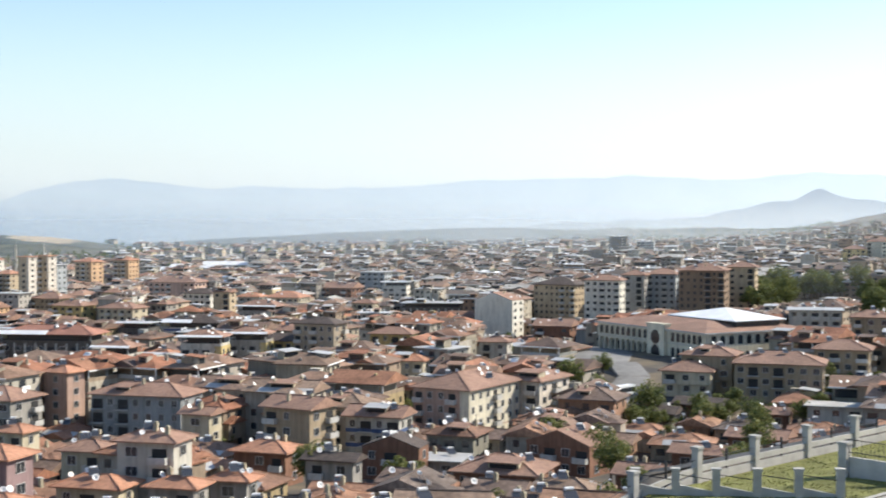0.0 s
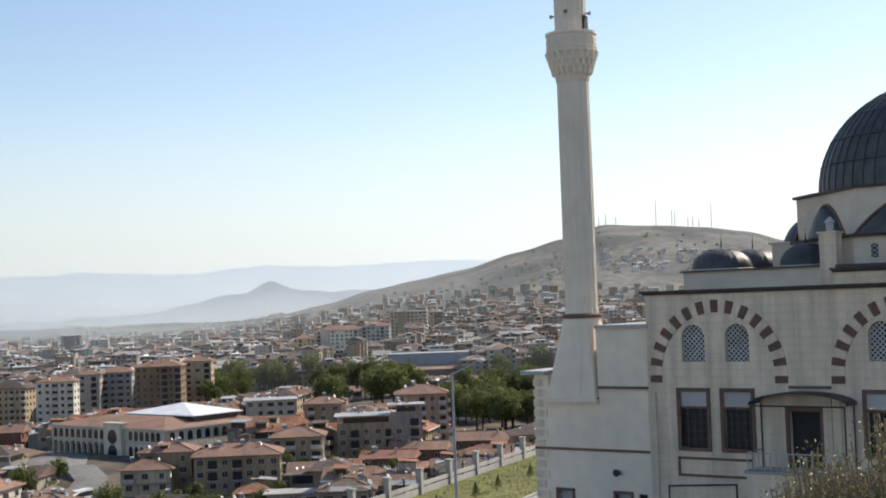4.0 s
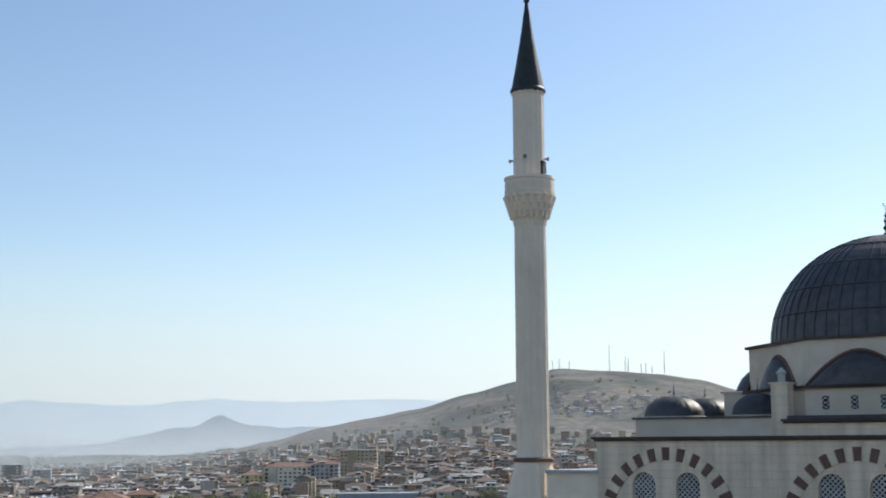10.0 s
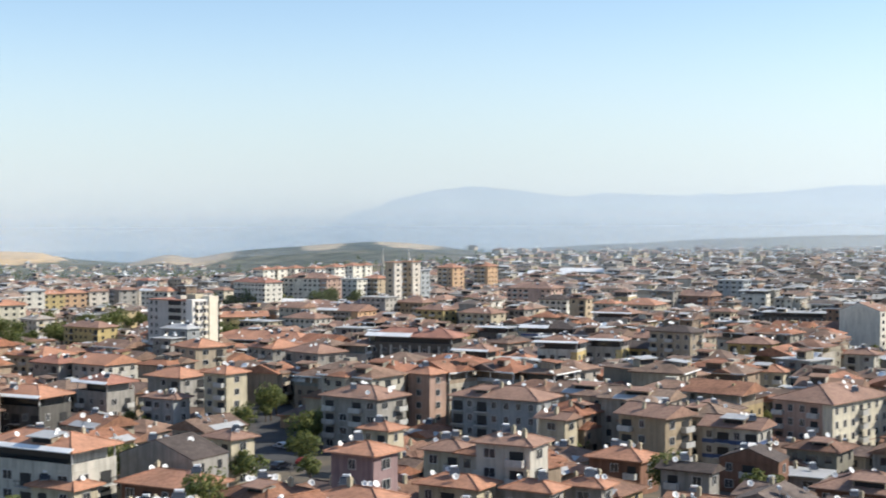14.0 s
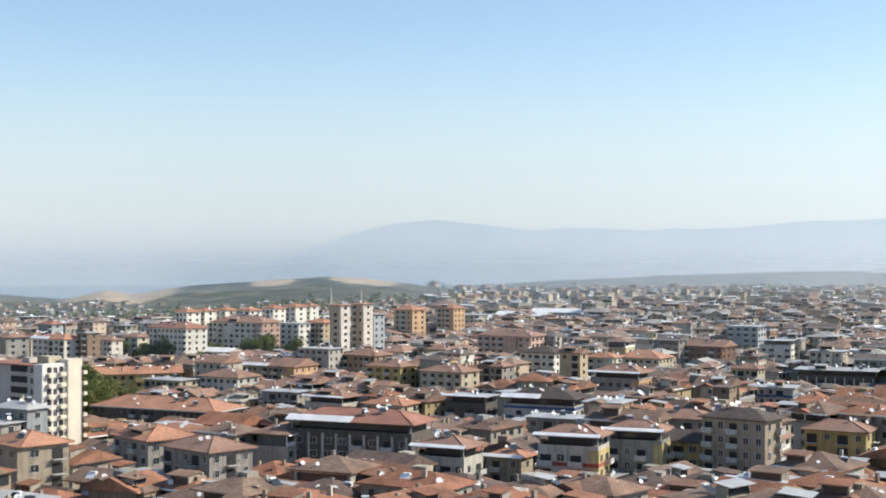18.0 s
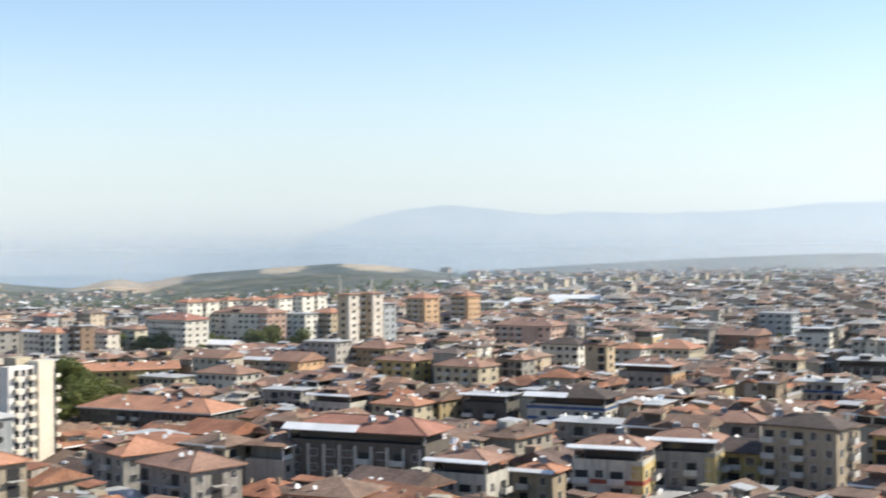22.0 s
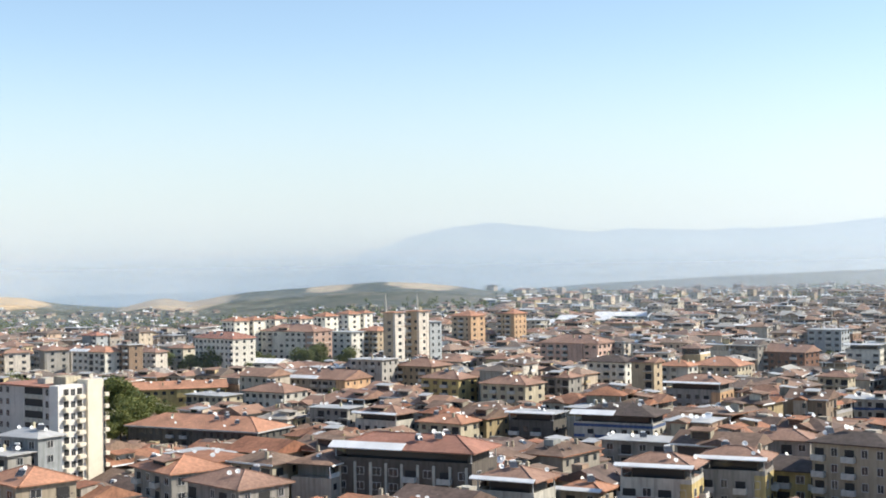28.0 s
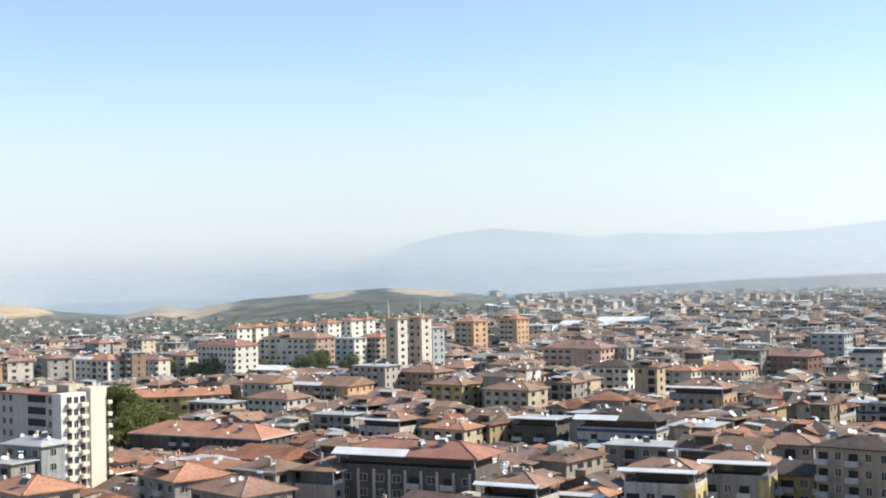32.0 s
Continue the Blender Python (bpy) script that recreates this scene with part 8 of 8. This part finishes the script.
        for f in range(n - 1 if open_top else n):
            zz = 3.2 + 3.0 * f
            dark = rg.random() < 0.15 and f == n - 1
            if dark:
                t.box(-w / 2 + 0.6, w / 2 - 0.6, -d / 2 - 0.03, -d / 2 + 0.1, zz - 0.3, zz + 1.7, 2)
            for fx in range(cols):
                cx = -w / 2 + (fx + 0.5) * w / cols
                y0 = -d / 2
                if out and abs(cx - wx) < ww / 2 and zz < wh and (f > 0 or wd > 2):
                    y0 -= wd
                if fx in stack and f > 0:
                    t.box(cx - 1.2, cx + 1.2, y0 - 0.04, y0 + 0.1, zz - 0.9, zz + 1.3, 2)
                    t.box(cx - 1.5, cx + 1.5, y0 - 1.2, y0 - 0.05, zz - 1.15, zz - 0.95, 0).box(cx - 1.5, cx + 1.5, y0 - 1.2, y0 - 1.1, zz - 0.95, zz - 0.05, rail)
                elif not dark and rg.random() < 0.85:
                    hw = hws[fx] if rich else rg.choice((0.5, 0.65, 0.9, 1.2))
                    t.box(cx - hw, cx + hw, y0 - 0.03, y0 + 0.1, zz - (0.8 if hw > 1 else 0), zz + 1.3, 2)
                    if hw > 1:
                        t.box(cx - hw - 0.2, cx + hw + 0.2, y0 - 1.1, y0 - 0.04, zz - 1.0, zz, 0)
            for fy in range(rows):
                cy = -d / 2 + (fy + 0.5) * d / rows
                if fy == side_stack and f > 0:
                    t.box(w / 2 - 0.1, w / 2 + 0.04, cy - 1.1, cy + 1.1, zz - 0.9, zz + 1.3, 2)
                    t.box(w / 2 + 0.05, w / 2 + 1.1, cy - 1.4, cy + 1.4, zz - 1.15, zz - 0.95, 0).box(w / 2 + 1.0, w / 2 + 1.1, cy - 1.4, cy + 1.4, zz - 0.95, zz - 0.05, rail)
                elif rg.random() < 0.8:
                    t.box(w / 2 - 0.1, w / 2 + 0.03, cy - 0.5, cy + 0.5, zz, zz + 1.3, 2)
        c, s = math.cos(rot), math.sin(rot)
        self.g.add([(x + c * px - s * py, y + s * px + c * py, z0 + pz) for px, py, pz in t.v], t.f)
        self.g.m[-len(t.f):] = t.m


def fill_town():
    rg = random.Random(5)
    # open sight down the side street
    for sx, sy in ((-99.5, 246), (-106, 265), (-116, 292), (-129, 325), (-148, 365)):
        SEEN.append((0, 0, math.atan2(sx, sy), 9 / math.hypot(sx, sy), math.hypot(sx, sy), ground_z(sx, sy) + 0.5))
    kinds = []
    for i, (w, d, n, kind, tile) in enumerate(((12, 10, 3, "hip", "b"), (10, 9, 2, "hip", "b"), (14, 10, 4, "hip", "b"), (11, 9, 3, "gable", "b"), (9, 8, 2, "gable", "b"), (13, 11, 3, "hip", "b"),
                                               (15, 10, 4, "gable", "b"), (10, 10, 3, "hip", "b"), (9, 7, 1, "gable", "b"), (12, 9, 1, "hip", "b"), (16, 11, 5, "hip", "b"))):
        kinds.append((common_house(w, d, n, kind, tile, i), w, d, n, False))
        kinds.append((common_house(w, d, n, kind, tile, i, True), w, d, n, True))
    used = 0
    bags = {}
    r = 150.0
    while r < 3700:
        gap = 13.2 if r < 700 else 14.2 + (r - 700) * 0.011
        az = -41 + rg.random() * math.degrees(gap / r)
        while az < 47:
            az += math.degrees(gap / r) * rg.uniform(0.8, 1.25)
            rr = r + rg.uniform(-4, 4)
            x, y = polar(az, rr)
            if beyond_fence(x, y) < 24 and az > 3 and rr < 260:
                continue
            if az > 27 and rr < 400 or az > 40 and rr < 1000:
                continue
            if rr < 230 and az < -30:
                continue
            # thin out towards the dunes, the lake and up the hill
            if rr > 1500 and rg.random() < (0.32 if az < 4 else 0.2) + 0.25 * smooth_step(2200, 3600, rr):
                continue
            if rr > 1700 and ground_z(x, y) > 72 or az > -2 and rr > 2450:
                continue
            if rg.random() < 0.06:
                continue
            if az < -8 and rr > 1150 and (rr > (1950 if az < -24 else 1750 if az < -14 else 2500) or rg.random() < 0.3):
                continue
            if az < -8 and rr > 1700 and ground_z(x, y) > 15:
                continue
            is_sunward = az > 9 or az > -11 and (x * 7.3 + y * 3.1) % 1.0 < 0.7
            rot = (-22 if az < 14 else -28) + 16 * noise.noise((x * 0.009, y * 0.009, 3.3)) + rg.gauss(0, 6) + (90 if rg.random() < 0.3 else 0)
            if rr < 560 and free(x, y, 7.0) and used < 165:
                if rr < 300:
                    ks = [k for k in kinds if k[3] <= (3 if az < 0 else 2)]
                else:
                    ks = [k for k in kinds if k[3] >= 3]
                ks = [k for k in ks if k[4] == is_sunward]
                ks = [k for k in ks if not hides(x, y, k[1] / 2, ground_z(x, y) + 3 * k[3] + 1.8)] or [k for k in kinds if k[3] == 1 and k[4] == is_sunward and not hides(x, y, k[1] / 2, ground_z(x, y) + 4.5)]
                if not ks:
                    continue
                root, w, d, n, sunward = rg.choice(ks)
                copy_thing(root, pose(x, y, ground_z(x, y), 0, 0, rot))
                used += 1
                continue
            if free(x, y, 7.0):
                n = rg.choice((3, 3, 4, 4, 5, 5)) if rr < 900 else rg.choice((2, 3, 3, 4, 4, 5))
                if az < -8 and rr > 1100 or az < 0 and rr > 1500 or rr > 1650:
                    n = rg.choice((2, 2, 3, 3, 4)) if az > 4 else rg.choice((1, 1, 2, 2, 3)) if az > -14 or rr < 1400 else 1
                if 6 < az and 900 < rr < 1500 and rg.random() < 0.1:
                    n += 2
                if rr < 1000:
                    while n > 0 and hides(x, y, 6, ground_z(x, y) + 3 * n + 1.8):
                        n -= 1
                    if n == 0:
                        continue
                b = bags.setdefault((int((az + 36) // 15), 0 if rr < 640 else int(min(rr, 1999) // 500)), Bag())
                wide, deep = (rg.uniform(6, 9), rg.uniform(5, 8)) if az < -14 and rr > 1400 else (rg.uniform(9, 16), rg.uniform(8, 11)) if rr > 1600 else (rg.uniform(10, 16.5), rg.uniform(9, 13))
                roof_kind = rg.choice(("hip", "hip", "hip", "gable", "gable", "flat") if rr < 850 else ("hip", "hip", "gable", "flat", "flat"))
                if rr < 1400:
                    b.house(x, y, radians(rot), wide, deep, n, roof_kind, rg, rr < 1250)
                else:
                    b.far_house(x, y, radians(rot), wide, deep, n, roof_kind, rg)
        r += gap * 0.95
    for root, w, d, n, sunward in kinds:
        for o in [root] + list(root.children_recursive):
            bpy.data.objects.remove(o)
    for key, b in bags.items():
        sunward = key[0] >= 2
        tagged(new("town_houses", b.g.mesh("town_houses", [M_WALLN if key[1] == 0 else M_WALLFBACKLIT if sunward else M_WALLF, M_ROOFN if key[1] == 0 else M_ROOFFBACKLIT if sunward else M_ROOFF, M_GLASS, M_TANK, M_METAL])), "crowded plastered houses under brown tiled roofs", "houses", kind="stuff")
    # a white settlement on the hillside
    hb = Bag()
    for i in range(130):
        x, y = polar(rg.uniform(26.5, 34.8), rg.uniform(2300, 2560))
        hb.far_house(x, y, radians(rg.uniform(-40, 0)), rg.uniform(7, 11), rg.uniform(7, 9), rg.choice((1, 1, 2)), "hip", rg)
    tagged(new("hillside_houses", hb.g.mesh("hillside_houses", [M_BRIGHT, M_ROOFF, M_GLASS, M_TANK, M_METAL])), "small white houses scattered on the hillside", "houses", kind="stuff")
    # single trees in yards
    for i in range(85):
        az, rr = rg.uniform(-34, 30), 160 + 900 * rg.random() ** 1.3
        x, y = polar(az, rr)
        if beyond_fence(x, y) < 20 and az > 3:
            continue
        tree(x, y, rg.randint(0, 3), rg.uniform(0.7, 1.15))


def far_trees():
    """Gardens and scrub between the far houses and on the low hills."""
    rg = random.Random(31)
    g = Geo()
    for i in range(4600):
        if i >= 3000:
            az, rr = rg.uniform(-13, 16), rg.uniform(1900, 3900)
        elif i < 1900:
            az, rr = rg.uniform(-38, 34), 900 + 1900 * rg.random()
        else:
            az, rr = rg.uniform(-37, -9), rg.uniform(1100, 1850)
        x, y = polar(az, rr)
        if noise.noise((x * 0.004, y * 0.004, 5.0)) < -0.12 and rr > 1200:
            continue
        if az < -14 and rr > 1900:
            continue
        z = ground_z(x, y)
        h, r = rg.uniform(3.0, 8.0), rg.uniform(2.0, 4.5)
        for j in range(26):
            v = Vector((rg.gauss(0, 1), rg.gauss(0, 1), rg.gauss(0, 1))).normalized()
            o = Vector((x + v.x * r, y + v.y * r, z + h * (0.5 + 0.5 * v.z)))
            t = (v + Vector((rg.gauss(0, 0.4), rg.gauss(0, 0.4), rg.gauss(0, 0.4)))).normalized()
            u = t.orthogonal().normalized()
            b = t.cross(u)
            s = rg.uniform(0.6, 1.4)
            g.add([o - u * s, o - b * s, o + u * s, o + b * s], [(0, 1, 2, 3)])
    tagged(new("far_trees", g.mesh("far_trees", [M_LEAF])), "green garden trees and scrub between far houses", "trees", kind="stuff")


def far_woods():
    """The groves too far off to tell one tree from the next."""
    g = Geo()
    for m, tr, cr in WOODS:
        for slot, me in enumerate((cr, tr)):
            g.add([m @ v.co for v in me.vertices], [tuple(p.vertices) for p in me.polygons], slot)
    tagged(new("far_woods", g.mesh("far_woods", [M_LEAF, M_BARK])), "dense green groves between the far houses", "trees", kind="stuff")


fill_town()
far_trees()
far_woods()
